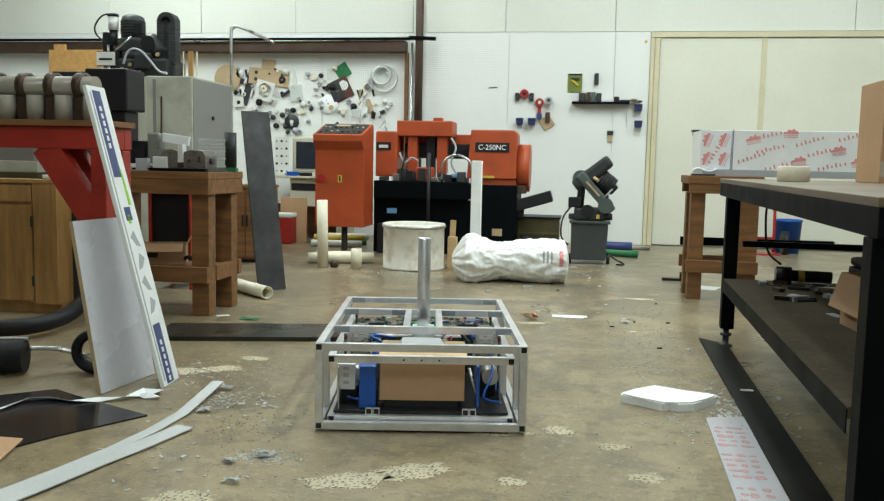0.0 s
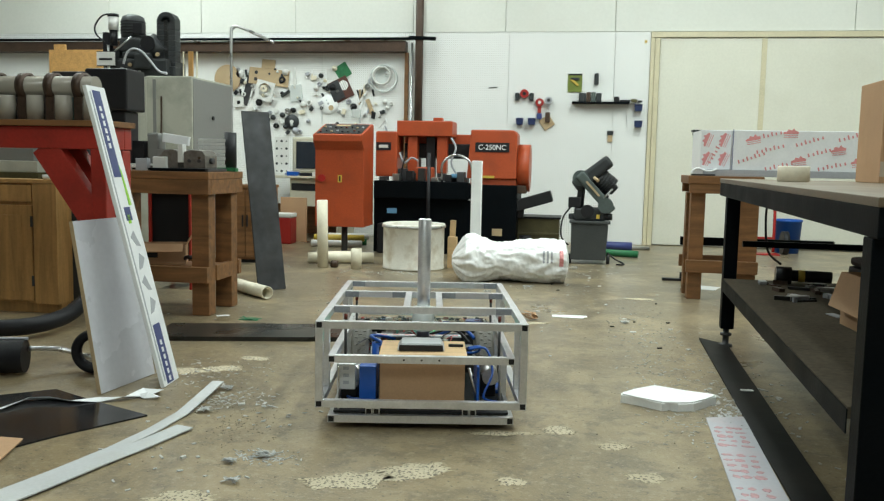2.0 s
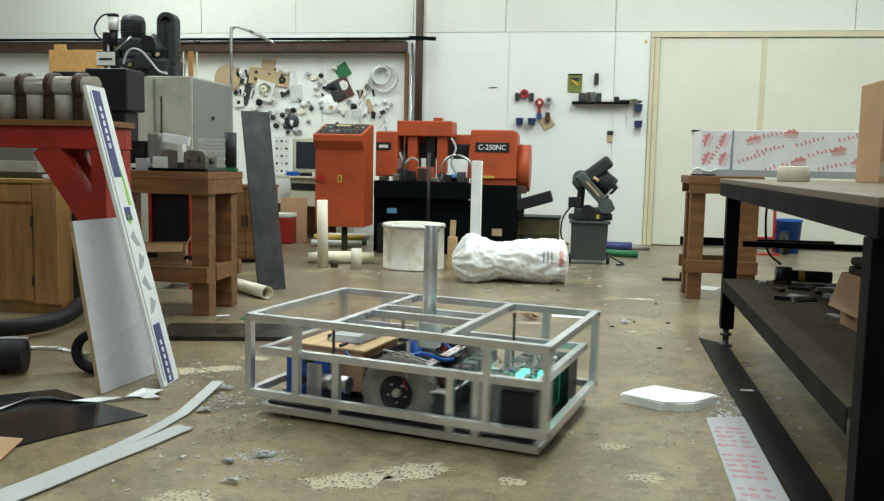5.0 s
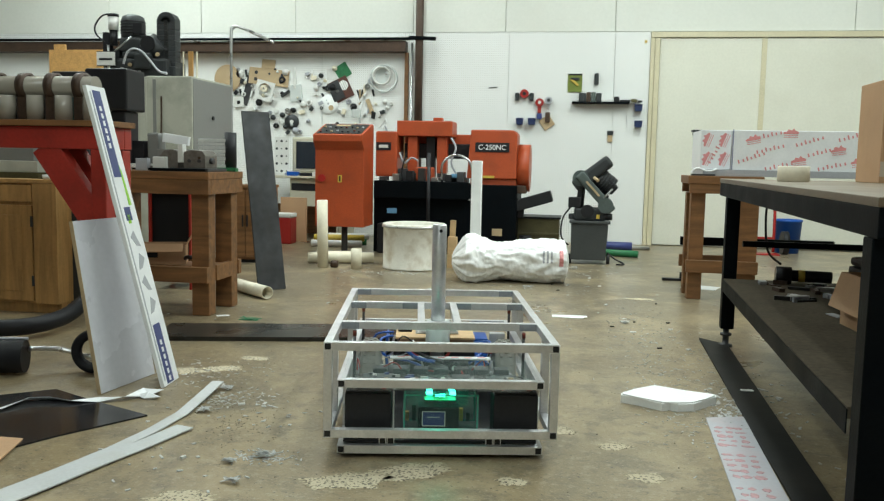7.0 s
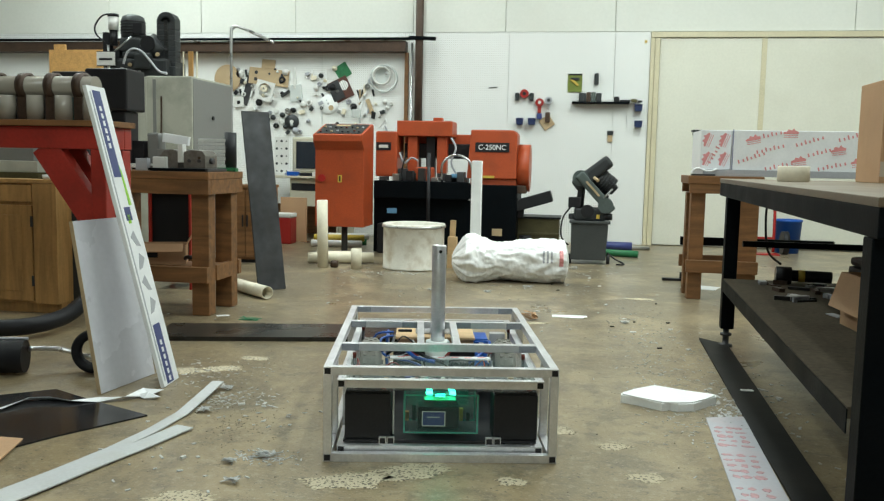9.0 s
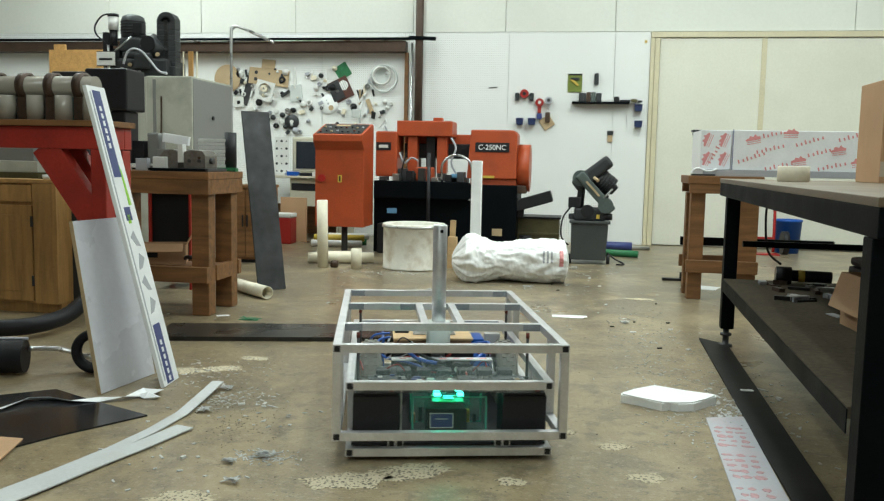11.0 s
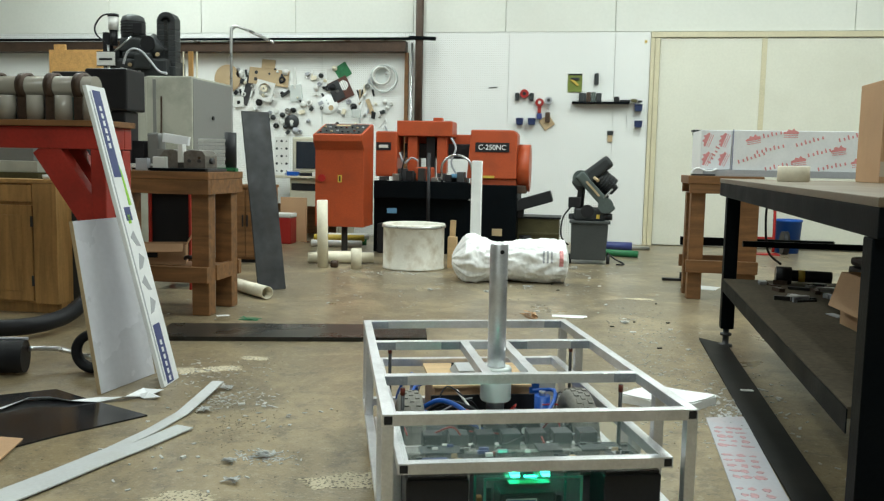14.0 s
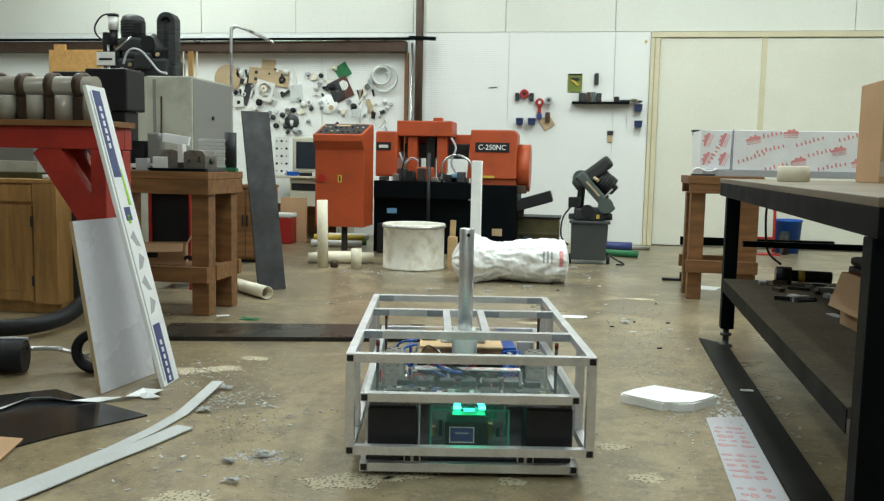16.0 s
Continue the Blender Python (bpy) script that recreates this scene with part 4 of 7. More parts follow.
    rod("bowl_cap", t, BLACK, (-4.275, 7.38, 2.181), (-4.275, 7.38, 2.205), 0.05)
    rod("bowl_base", t, BLACK, (-4.275, 7.38, 1.92), (-4.275, 7.38, 2.059), 0.035)
    boxed("head_arm", t, DGREY, -4.40, -4.23, 7.40, 7.6, 1.66, 1.90, 0.02)
    for k in range(5):
        bm = bmesh.new()
        lathe(bm, [(0.108, 2.035 + 0.026 * k), (0.114, 2.037 + 0.026 * k), (0.114, 2.045 + 0.026 * k), (0.108, 2.047 + 0.026 * k)], 32, pose(-4.135, 7.48, 0))
        part("motor_rib", bm, BLACK, t)
    boxed("junction_box", t, BLACK, -4.06, -3.97, 7.33, 7.40, 2.02, 2.12, 0.008)
    rod("draw_bar", t, STEEL, (-4.30, 7.33, 1.66), (-4.30, 7.33, 1.92), 0.012)
    rod("guide_rod", t, STEEL, (-4.22, 7.30, 1.86), (-4.05, 7.29, 1.99), 0.008)
    boxed("gear_cover", t, DGREY, -4.02, -3.86, 7.26, 7.299, 1.70, 1.84, 0.02)
    rod("pulley_cover", t, BLACK, (-3.90, 7.30, 1.93), (-3.90, 7.35, 1.93), 0.07)
    for k, (u, z) in enumerate(((-4.15, 1.70), (-4.07, 1.74), (-3.98, 1.67), (-3.80, 1.83))):
        rod("fitting", t, (STEEL, TAN)[k % 2], (u, 7.285, z), (u, 7.2995, z), 0.018)
    pl = boxed("name_plate", t, WHITE, -4.385, -4.205, 7.27, 7.28, 1.73, 1.85, 0.003, "white name plate")
    boxed("plate_border", pl, BLACK, -4.39, -4.20, 7.281, 7.284, 1.722, 1.858, 0.001)
    boxed("writing_bar", pl, BLACK, -4.36, -4.23, 7.2688, 7.2698, 1.775, 1.795, 0)
    boxed("fold_strip", t, MGREY, -3.93, -3.86, 7.190, 7.199, 0.1, 1.60, 0.003)
    for x0, x1, mt in ((-3.605, -3.560, OSB), (-3.528, -3.518, PVC), (-3.66, -3.652, PVC)):
        boxed("upright_stick", t, mt, x0, x1, 7.50, 7.52, 1.631, 1.885, 0.003)
    bm = bmesh.new()
    hose(bm, [(-3.715, 7.19, 1.45), (-3.715, 7.185, 1.2), (-3.72, 7.185, 1.1)], 0.008)
    part("air_wand", bm, RUST, t)


mill()


def black_bins():
    t = thing("monitor_case", "large black equipment case on the bench", "equipment case", pose(-2.775, 4.75, 0.829))
    boxed("case", t, BLACK, -0.17, 0.10, 0.0, 0.22, 0.35, 0.60, 0.012)
    boxed("stand", t, BLACK, -0.03, 0.07, 0.03, 0.19, 0.0, 0.349, 0.01)
    t = thing("equipment_case", "small black equipment case on a stand", "equipment case", pose(-3.46, 5.6, 0.0))
    boxed("case", t, BLACK, -0.27, 0.10, 0.0, 0.25, 1.27, 1.50, 0.012)
    boxed("stand", t, BLACK, -0.12, 0.0, 0.05, 0.2, 0.0, 1.269, 0.006)


black_bins()


def chipboard():
    t = thing("chipboard_sheet", "orange chipboard sheet propped against the rail", "board", pose(0, 0, 0))
    boxed("sheet", t, OSB, -6.15, -4.72, 9.20, 9.22, 1.42, 2.125, 0.002)
    boxed("post", t, OSB, -6.10, -5.96, 9.221, 9.26, 0.0, 2.19, 0.003)
    boxed("post", t, OSB, -4.72, -4.60, 9.221, 9.26, 0.0, 2.19, 0.003)


chipboard()


def bent_pipe():
    bm = bmesh.new()
    hose(bm, [(-3.82, 9.0, 0.0), (-3.82, 9.0, 1.2), (-3.82, 9.0, 2.24), (-3.80, 9.0, 2.32), (-3.72, 9.0, 2.34), (-3.33, 9.0, 2.175)], 0.016, 10, 6)
    solid("bent_conduit", bm, STEEL, "bent grey steel conduit standing free", "conduit")


bent_pipe()


def bench_clutter():
    rng = random.Random(3)
    Z = 0.829
    bm = bmesh.new()
    cyl(bm, (-2.10, 4.93, Z), (-2.10, 4.93, Z + 0.235), 0.036, seg=24)
    solid("black_bottle", bm, BLACK, "black cylindrical canister on the workbench", "canister")
    st = thing("plastic_stack", "stack of white plastic offcuts", "offcuts", pose(-2.21, 4.945, Z))
    for k in range(9):
        boxed("plastic_sheet", st, WHITE, -0.09 + rng.uniform(-0.01, 0.01), 0.09 + rng.uniform(-0.01, 0.01), -0.045, 0.045, 0.022 * k, 0.022 * k + 0.019, 0.002)
    bm = bmesh.new()
    box(bm, -2.62, -2.545, 4.88, 4.98, Z, Z + 0.225, 0.012)
    solid("grey_switch_box", bm, GREYM2, "grey metal switch box on the workbench", "switch box")
    bm = bmesh.new()
    box(bm, -2.80, -2.63, 4.86, 4.98, Z, Z + 0.175, 0.004)
    solid("black_crate", bm, BLACK, "black crate on the workbench", "crate")
    bm = bmesh.new()
    box(bm, -0.075, 0.075, -0.06, 0.06, 0, 0.055, 0.003)
    solid("printed_carton", bm, FILM, "small white carton with blue print", "carton", pose(-2.44, 4.90, Z + 0.16, 0, 8, 20))
    bm = bmesh.new()
    box(bm, -2.54, -2.32, 4.84, 4.98, Z, Z + 0.128, 0.006)
    solid("grey_tray", bm, GREYM2, "grey plastic parts tray", "tray")
    for i in range(5):
        bm = bmesh.new()
        box(bm, 0, rng.uniform(0.04, 0.10), 0, 0.05, 0, rng.uniform(0.03, 0.085), 0.003)
        solid("metal_offcut", bm, (STEEL, WHITE, ALU, GREYF, WHITE)[i], "loose metal and plastic offcut", "offcut", pose(-2.82 + 0.105 * i, 4.53, Z, 0, 0, rng.uniform(-8, 8)), "bench offcuts")
    for i in range(3):
        bm = bmesh.new()
        box(bm, 0, 0.20, 0, 0.03, 0, 0.012, 0.002)
        solid("paper_bundle", bm, WHITE, "loose white papers on the workbench", "papers", pose(-2.84 + 0.06 * i, 4.65 + 0.07 * i, Z + 0.0125 * i, 0, 0, 12 * i))
    bm = bmesh.new()
    box(bm, -2.16, -2.04, 4.86, 4.905, Z, Z + 0.022, 0.003)
    solid("green_board", bm, GREEN, "green circuit board offcut", "circuit board")
    # on the lower shelf
    S = 0.2755
    t = thing("open_carton", "opened brown carton on the bench shelf", "carton", pose(-2.40, 4.66, S, 0, 0, 20))
    boxed("side", t, CARD, -0.14, 0.12, 0.0, 0.006, 0, 0.10, 0.001)
    boxed("side", t, CARD, -0.14, 0.12, 0.14, 0.146, 0, 0.12, 0.001)
    boxed("end", t, CARD, -0.14, -0.134, 0.007, 0.139, 0, 0.11, 0.001)
    boxed("end", t, CARD, 0.114, 0.12, 0.007, 0.139, 0, 0.11, 0.001)
    boxed("flap", t, CARD, -0.13, 0.11, -0.07, -0.004, 0.06, 0.066, 0.001, "", pose(0, 0, 0.08, 40, 0, 0))
    boxed("flap", t, CARD, 0.0, 0.10, 0.0, 0.13, 0.0, 0.006, 0.001, "", pose(0.12, 0.01, 0.11, 0, -60, 0))
    boxed("writing_bar", t, BLACK, -0.11, -0.04, -0.0012, -0.0002, 0.04, 0.07, 0)
    bm = bmesh.new()
    box(bm, -2.62, -2.45, 4.65, 4.74, S, S + 0.055, 0.004)
    solid("steel_block", bm, GREYF, "pale grey steel block on the bench shelf", "steel block")
    t = thing("red_tool_chest", "red steel framed cart with blacked-in inside behind the bench", "cart", pose(-2.76, 5.45, 0))
    # solid black fill paints the shade inside the open frame
    boxed("body", t, BLACK, -0.14, 0.14, 0.0, 0.3, 0.10, 0.66, 0.01, "black block standing in for the shaded inside")
    for x in (-0.155, 0.141):
        boxed("post", t, RED, x, x + 0.016, -0.02, 0.02, 0.0, 0.68, 0.003)
        boxed("post", t, RED, x, x + 0.016, 0.281, 0.32, 0.0, 0.68, 0.003)
    for z in (0.10, 0.661):
        boxed("front_bar", t, RED, -0.139, 0.140, -0.02, -0.001, z, z + 0.02, 0.003)
    bm = bmesh.new()
    hose(bm, [(-2.3, 4.9, S + 0.03), (-2.2, 4.75, S + 0.02), (-2.25, 4.66, S + 0.05), (-2.32, 4.75, S + 0.02)], 0.012)
    solid("cable_coil", bm, BLACK, "black cable coil on the shelf", "cable")


bench_clutter()


# ---- back: band saw, desk, drum, bag, small saw ----
def band_saw():
    t = thing("horizontal_band_saw", "orange and black horizontal band saw with control cabinet", "band saw", pose(0, 8.3, 0))
    # control cabinet
    bm = bmesh.new()
    prism(bm, [(0.0, 0.275), (0.38, 0.275), (0.38, 1.26), (0.32, 1.268), (-0.075, 1.15), (-0.075, 1.09), (0.0, 1.01)], 0.48, pose(-2.01, -0.45, 0, 0, 0, 90), 0.006)
    cabn = part("control_cabinet", bm, ORANGE, t, "orange sheet metal control cabinet")
    # sloped console panel lies on the cabinet's top slope
    sl = math.degrees(math.atan2(0.118, 0.395))
    pan = boxed("console_panel", cabn, BLACK, -0.46, -0.02, 0.03, 0.385, 0.0005, 0.004, 0.001, "black sloped console panel", pose(-2.01, -0.525, 1.15, sl, 0, 0))
    rng = random.Random(8)
    for i in range(16):
        bm = bmesh.new()
        cyl(bm, (0, 0, 0), (0, 0, 0.012), 0.011, seg=12)
        part("console_button", bm, (REDD, DGREY, TAN, GREYF, BLACK, DGREY2)[i % 6], pan, "", pose(-0.43 + 0.054 * (i % 8), 0.10 + 0.15 * (i // 8) + rng.uniform(-0.02, 0.02), 0.0042))
    boxed("console_plate", pan, TAN, -0.34, -0.20, 0.31, 0.36, 0.0042, 0.006, 0.001)
    rod("stop_button", cabn, REDB, (-2.42, -0.451, 0.74), (-2.42, -0.475, 0.74), 0.035, "red mushroom stop switch")
    lab = boxed("warning_label", cabn, YEL, -2.265, -2.225, -0.4525, -0.4505, 0.70, 0.77, 0, "yellow warning label")
    boxed("writing_bar", lab, BLACK, -2.252, -2.238, -0.4532, -0.4526, 0.71, 0.76, 0)
    rod("cabinet_leg", t, DSTEEL, (-2.25, -0.25, 0.0), (-2.25, -0.25, 0.274), 0.03)
    # black base
    boxed("base", t, BPAINT, -2.02, -0.585, 0.0, 0.70, 0.0, 0.70, 0.012, "black steel base")
    boxed("chip_tray", t, BPAINT, -2.0, -1.05, -0.10, -0.001, 0.55, 0.72, 0.008)
    boxed("blue_tag", t, SKY, -1.86, -1.76, -0.1035, -0.1005, 0.40, 0.45, 0)
    boxed("rating_plate", t, TAN, -0.82, -0.72, -0.004, -0.0005, 0.20, 0.27, 0)
    # saw head
    boxed("left_wheel_cover", t, ORANGE, -2.02, -1.80, 0.05, 0.40, 0.76, 1.21, 0.015, "orange wheel cover")
    pl = boxed("maker_plate", t, BLACK, -2.015, -1.86, 0.046, 0.0495, 1.02, 1.10, 0, "black maker plate")
    boxed("plate_mark", pl, WHITE, -1.985, -1.89, 0.0448, 0.0456, 1.045, 1.075, 0)
    boxed("top_beam", t, ORANGE, -1.815, -1.25, 0.10, 0.42, 1.168, 1.32, 0.01, "orange top beam")
    boxed("beam_cap", t, ORANGE, -1.46, -1.37, 0.18, 0.3, 1.3205, 1.358, 0.006)
    boxed("cross_head", t, ORANGE, -1.80, -1.05, 0.42, 0.55, 1.02, 1.20, 0.01)
    boxed("bridge", t, BLACK, -1.78, -1.06, 0.33, 0.419, 0.95, 1.10, 0.01)
    for u in (-1.66, -1.36):
        boxed("guide_arm", t, ORANGE, u - 0.05, u + 0.05, 0.14, 0.25, 0.80, 1.167, 0.008, "orange blade guide arm")
        boxed("guide_block", t, DSTEEL, u - 0.045, u + 0.045, 0.13, 0.26, 0.72, 0.799, 0.006)
    boxed("lift_post", t, BLACK, -1.53, -1.44, 0.20, 0.30, 0.701, 1.167, 0.006)
    rod("lift_rod", t, BLACK, (-1.44, -0.13, 0.0), (-1.44, -0.13, 1.0), 0.018)
    boxed("vise_jaw", t, DSTEEL, -1.80, -1.70, 0.1, 0.35, 0.701, 0.84, 0.006)
    boxed("vise_jaw", t, ORANGE, -1.60, -1.42, 0.02, 0.12, 0.72, 0.86, 0.02, "", pose(0, 0, 0))
    for i in range(7):
        u = -1.95 + 0.13 * i
        boxed("clamp_part", t, (DSTEEL, STEEL, BLACK)[i % 3], u, u + 0.07, -0.08 + 0.02 * (i % 3), 0.08, 0.7205, 0.76 + 0.03 * (i % 4), 0.006)
    # right wheel cover
    bm = bmesh.new()
    prism(bm, [(-1.085, 0.76), (-0.595, 0.76), (-0.595, 1.20), (-0.63, 1.235), (-1.05, 1.235)], 0.36, pose(0, 0, 0), 0.012)
    rc = part("right_wheel_cover", bm, ORANGE, t, "orange wheel cover with model plate")
    pl = boxed("model_plate", rc, BLACK, -1.005, -0.67, -0.006, -0.0005, 1.02, 1.112, 0.001, "black model plate")
    words("lettering", "C-250NC", 0.070, FILM, pl, pose(-0.838, -0.0072, 1.064, 90, 0, 0), "white model lettering", 0.98)
    boxed("lower_guard", t, ORANGE, -1.05, -0.60, 0.03, 0.34, 0.64, 0.759, 0.01)
    boxed("warning_label", t, YEL, -0.95, -0.81, -0.004, -0.0005, 0.765, 0.79, 0)
    bm = bmesh.new()
    cyl(bm, (-0.592, 0.25, 0.87), (-0.475, 0.25, 0.87), 0.235, seg=40)
    part("wheel_housing", bm, ORANGE, t, "round orange wheel housing")
    boxed("drive_box", t, RUST, -0.60, -0.50, 0.05, 0.22, 0.62, 0.70, 0.01)
    boxed("rag", t, SKY, -1.24, -1.10, -0.02, 0.09, 0.76, 0.80, 0.01, "light blue rag")
    boxed("gear_case", t, BLACK, -1.25, -1.10, 0.10, 0.34, 0.701, 0.759, 0.01)
    for pts, r, mt in (([(-1.33, -0.02, 0.72), (-1.32, -0.03, 0.90), (-1.20, -0.03, 0.985), (-1.06, -0.03, 0.93), (-1.02, -0.02, 0.80)], 0.012, STEEL),
                       ([(-1.25, 0.05, 1.15), (-1.20, 0.02, 1.05), (-1.24, 0.0, 0.9), (-1.15, 0.0, 0.75)], 0.010, GREYF),
                       ([(-1.78, 0.08, 1.0), (-1.72, 0.05, 0.9), (-1.65, 0.05, 0.95), (-1.58, 0.05, 0.92)], 0.010, GREYF),
                       ([(-1.70, 0.05, 1.0), (-1.74, 0.04, 0.85), (-1.76, 0.05, 0.75)], 0.008, BLACK),
                       ([(-1.12, -0.03, 0.68), (-1.05, -0.04, 0.55), (-0.98, -0.03, 0.62), (-0.95, -0.01, 0.69)], 0.009, STEEL)):
        bm = bmesh.new()
        hose(bm, pts, r)
        part("hose", bm, mt, t)
    # discharge chute
    bm = bmesh.new()
    box(bm, -0.20, 0.20, -0.12, 0.12, -0.055, 0.055, 0.008, pose(-0.44, 0.15, 0.545, 0, -17, 0))
    part("discharge_chute", bm, BLACK, t, "black tilted discharge chute")
    boxed("chute_bracket", t, BLACK, -0.585, -0.52, 0.1, 0.2, 0.38, 0.55, 0.006)
    # ducting and the dark underside
    boxed("coolant_pump", t, BLACK, -1.95, -1.75, -0.15, -0.02, 0.0, 0.30, 0.02)


band_saw()


def chip_drum():
    t = thing("chip_bin", "dark olive steel chip bin beside the saw", "bin", pose(-0.38, 8.75, 0))
    boxed("bin_wall", t, OLIVE, -0.22, 0.21, -0.2, 0.2, 0.0, 0.365, 0.006)
    boxed("bin_rim", t, BLACK, -0.235, 0.225, -0.215, 0.215, 0.3655, 0.385, 0.004)
    boxed("rib", t, OLIVE, -0.228, 0.218, -0.212, -0.2005, 0.20, 0.225, 0.003)
    rod("can", t, BLACK, (-0.12, -0.30, 0.0), (-0.12, -0.30, 0.20), 0.06)


chip_drum()


def barrel():
    t = thing("steel_drum", "dirty white open steel drum", "drum", pose(-1.375, 7.12, 0))
    bm = bmesh.new()
    lathe(bm, [(0.0, 0.004), (0.255, 0.004), (0.262, 0.0), (0.268, 0.012), (0.262, 0.02), (0.262, 0.36), (0.268, 0.366), (0.270, 0.378), (0.264, 0.386), (0.256, 0.378), (0.255, 0.03), (0.0, 0.025)], 56)
    part("shell", bm, BARREL, t)
    bm = bmesh.new()
    lathe(bm, [(0.262, 0.352), (0.274, 0.356), (0.274, 0.372), (0.262, 0.376)], 56)
    part("clamp_band", bm, STEEL, t, "steel rim band")
    bm = bmesh.new()
    lathe(bm, [(0.0, 0.27), (0.254, 0.27)], 40)
    part("contents", bm, RUST, t, "brown scrap inside")


barrel()


def pvc_pieces():
    def pipe(name, p0, p1, r, label):
        bm = bmesh.new()
        d = Vector(p1) - Vector(p0)
        lathe(bm, [(r * 0.86, 0), (r, 0), (r, d.length), (r * 0.86, d.length), (r * 0.86, 0)], 24, Matrix.Translation(p0) @ d.to_track_quat("Z", "Y").to_matrix().to_4x4())
        solid(name, bm, PVC, label, "pipe", group="pvc pipe pieces")

    pipe("pvc_pipe", (-2.125, 6.93, 0.0), (-2.135, 6.93, 0.572), 0.046, "cream plastic pipe standing on end")
    pipe("pvc_pipe", (-1.825, 6.90, 0.0), (-1.825, 6.90, 0.172), 0.046, "short cream pipe standing on end")
    pipe("pvc_pipe", (-2.33, 7.15, 0.05), (-1.78, 7.33, 0.05), 0.048, "cream plastic pipe lying on the floor")
    pipe("pvc_pipe", (-2.30, 7.30, 0.05), (-1.95, 7.42, 0.05), 0.045, "cream plastic pipe lying on the floor")
    pipe("pvc_pipe", (-2.45, 5.62, 0.045), (-1.965, 5.19, 0.045), 0.042, "cream plastic pipe with collar on the floor")
    bm = bmesh.new()
    box(bm, -0.042, 0.042, -0.042, 0.042, 0.0, 0.93, 0.006)
    solid("plastic_post", bm, FOAM, "tall cream square plastic post", "post", pose(-0.83, 7.02, 0))
    bm = bmesh.new()
    box(bm, -0.025, 0.025, -0.012, 0.012, 0, 0.41, 0.003)
    solid("timber_stick", bm, PLY, "thin pale timber stick on end", "timber", pose(-1.075, 7.30, 0, 0, 2, 0))
    bm = bmesh.new()
    box(bm, -0.04, 0.04, -0.03, 0.03, 0, 0.27, 0.003)
    solid("timber_stick", bm, PLY, "pale timber offcut on end", "timber", pose(-1.055, 7.24, 0))
    bm = bmesh.new()
    lathe(bm, [(0, 0), (0.032, 0), (0.036, 0.03), (0.03, 0.055), (0, 0.058)], 16)
    solid("brown_jar", bm, RUST, "small brown jar on the floor", "jar", pose(-2.03, 6.95, 0))


pvc_pieces()


def plastic_bag():
    bm = bmesh.new()
    n, k = 120, 88
    rings = []
    for i in range(n + 1):
        s = i / n
        ends = min(1.0, (s / 0.12 + 0.03) ** 0.5) * min(1.0, ((1 - s) / 0.04 + 0.25) ** 0.5)
        r = (0.172 + 0.055 * math.exp(-((s - 0.14) / 0.13) ** 2) - 0.022 * math.exp(-((s - 0.42) / 0.10) ** 2) + 0.014 * math.exp(-((s - 0.80) / 0.15) ** 2)) * ends
        ring = []
        for j in range(k):
            a = 2 * math.pi * j / k
            x = (s - 0.5) * 0.90
            w = Vector((x * 3.0, math.cos(a), math.sin(a)))
            q = Vector((w.x * 0.7 + 0.5 * w.y, w.y, w.z))
            crease = abs(noise.noise(q * 2.2)) * 0.45 + abs(noise.noise(q * 4.5 + Vector((3, 1, 2)))) * 0.22 + abs(noise.noise(q * 9.0)) * 0.16 + abs(noise.noise(q * 19.0)) * 0.07
            rr = r * (1.10 - 0.42 * crease - (0.22 * abs(math.sin(8 * a + 3 * noise.noise(w * 2))) * max(0, 1 - s / 0.3)))
            y, z = rr * math.cos(a) * 1.05, rr * math.sin(a) * 0.95
            z = max(z, -0.145 + 0.01 * noise.noise(w * 5))
            ring.append(bm.verts.new((x, y, z)))
        rings.append(ring)
    for a, b in zip(rings, rings[1:]):
        for j in range(k):
            bm.faces.new((a[j], a[(j + 1) % k], b[(j + 1) % k], b[j])).smooth = True
    bm.faces.new(rings[0][::-1])
    bm.faces.new(rings[-1])
    lo = min(v.co.z for v in bm.verts)
    for v in bm.verts:
        v.co.z -= lo
    rings_co = [[v.co.copy() for v in ring] for ring in rings]
    t = solid("plastic_sack", bm, BAG, "crumpled full white plastic sack lying down", "sack", pose(-0.505, 6.56, 0.001, 0, 0, 8))
    def print_on(name, i0, i1, j0, j1, material, label):
        bm2 = bmesh.new()
        grid = [[bm2.verts.new(rings_co[i][j] + Vector((0, math.cos(2 * math.pi * j / k), math.sin(2 * math.pi * j / k))) * 0.003) for j in range(j0, j1)] for i in range(i0, i1)]
        for a, b in zip(grid, grid[1:]):
            for q in range(len(a) - 1):
                bm2.faces.new((a[q], a[q + 1], b[q + 1], b[q]))
        part(name, bm2, material, t, label)

    print_on("red_label", 109, 114, 35, 46, PINK, "red printed edge")
    for i0 in (92, 96, 100):
        print_on("writing_bar", i0, i0 + 3, 36, 44, GREYF, "grey printed bar")


plastic_bag()


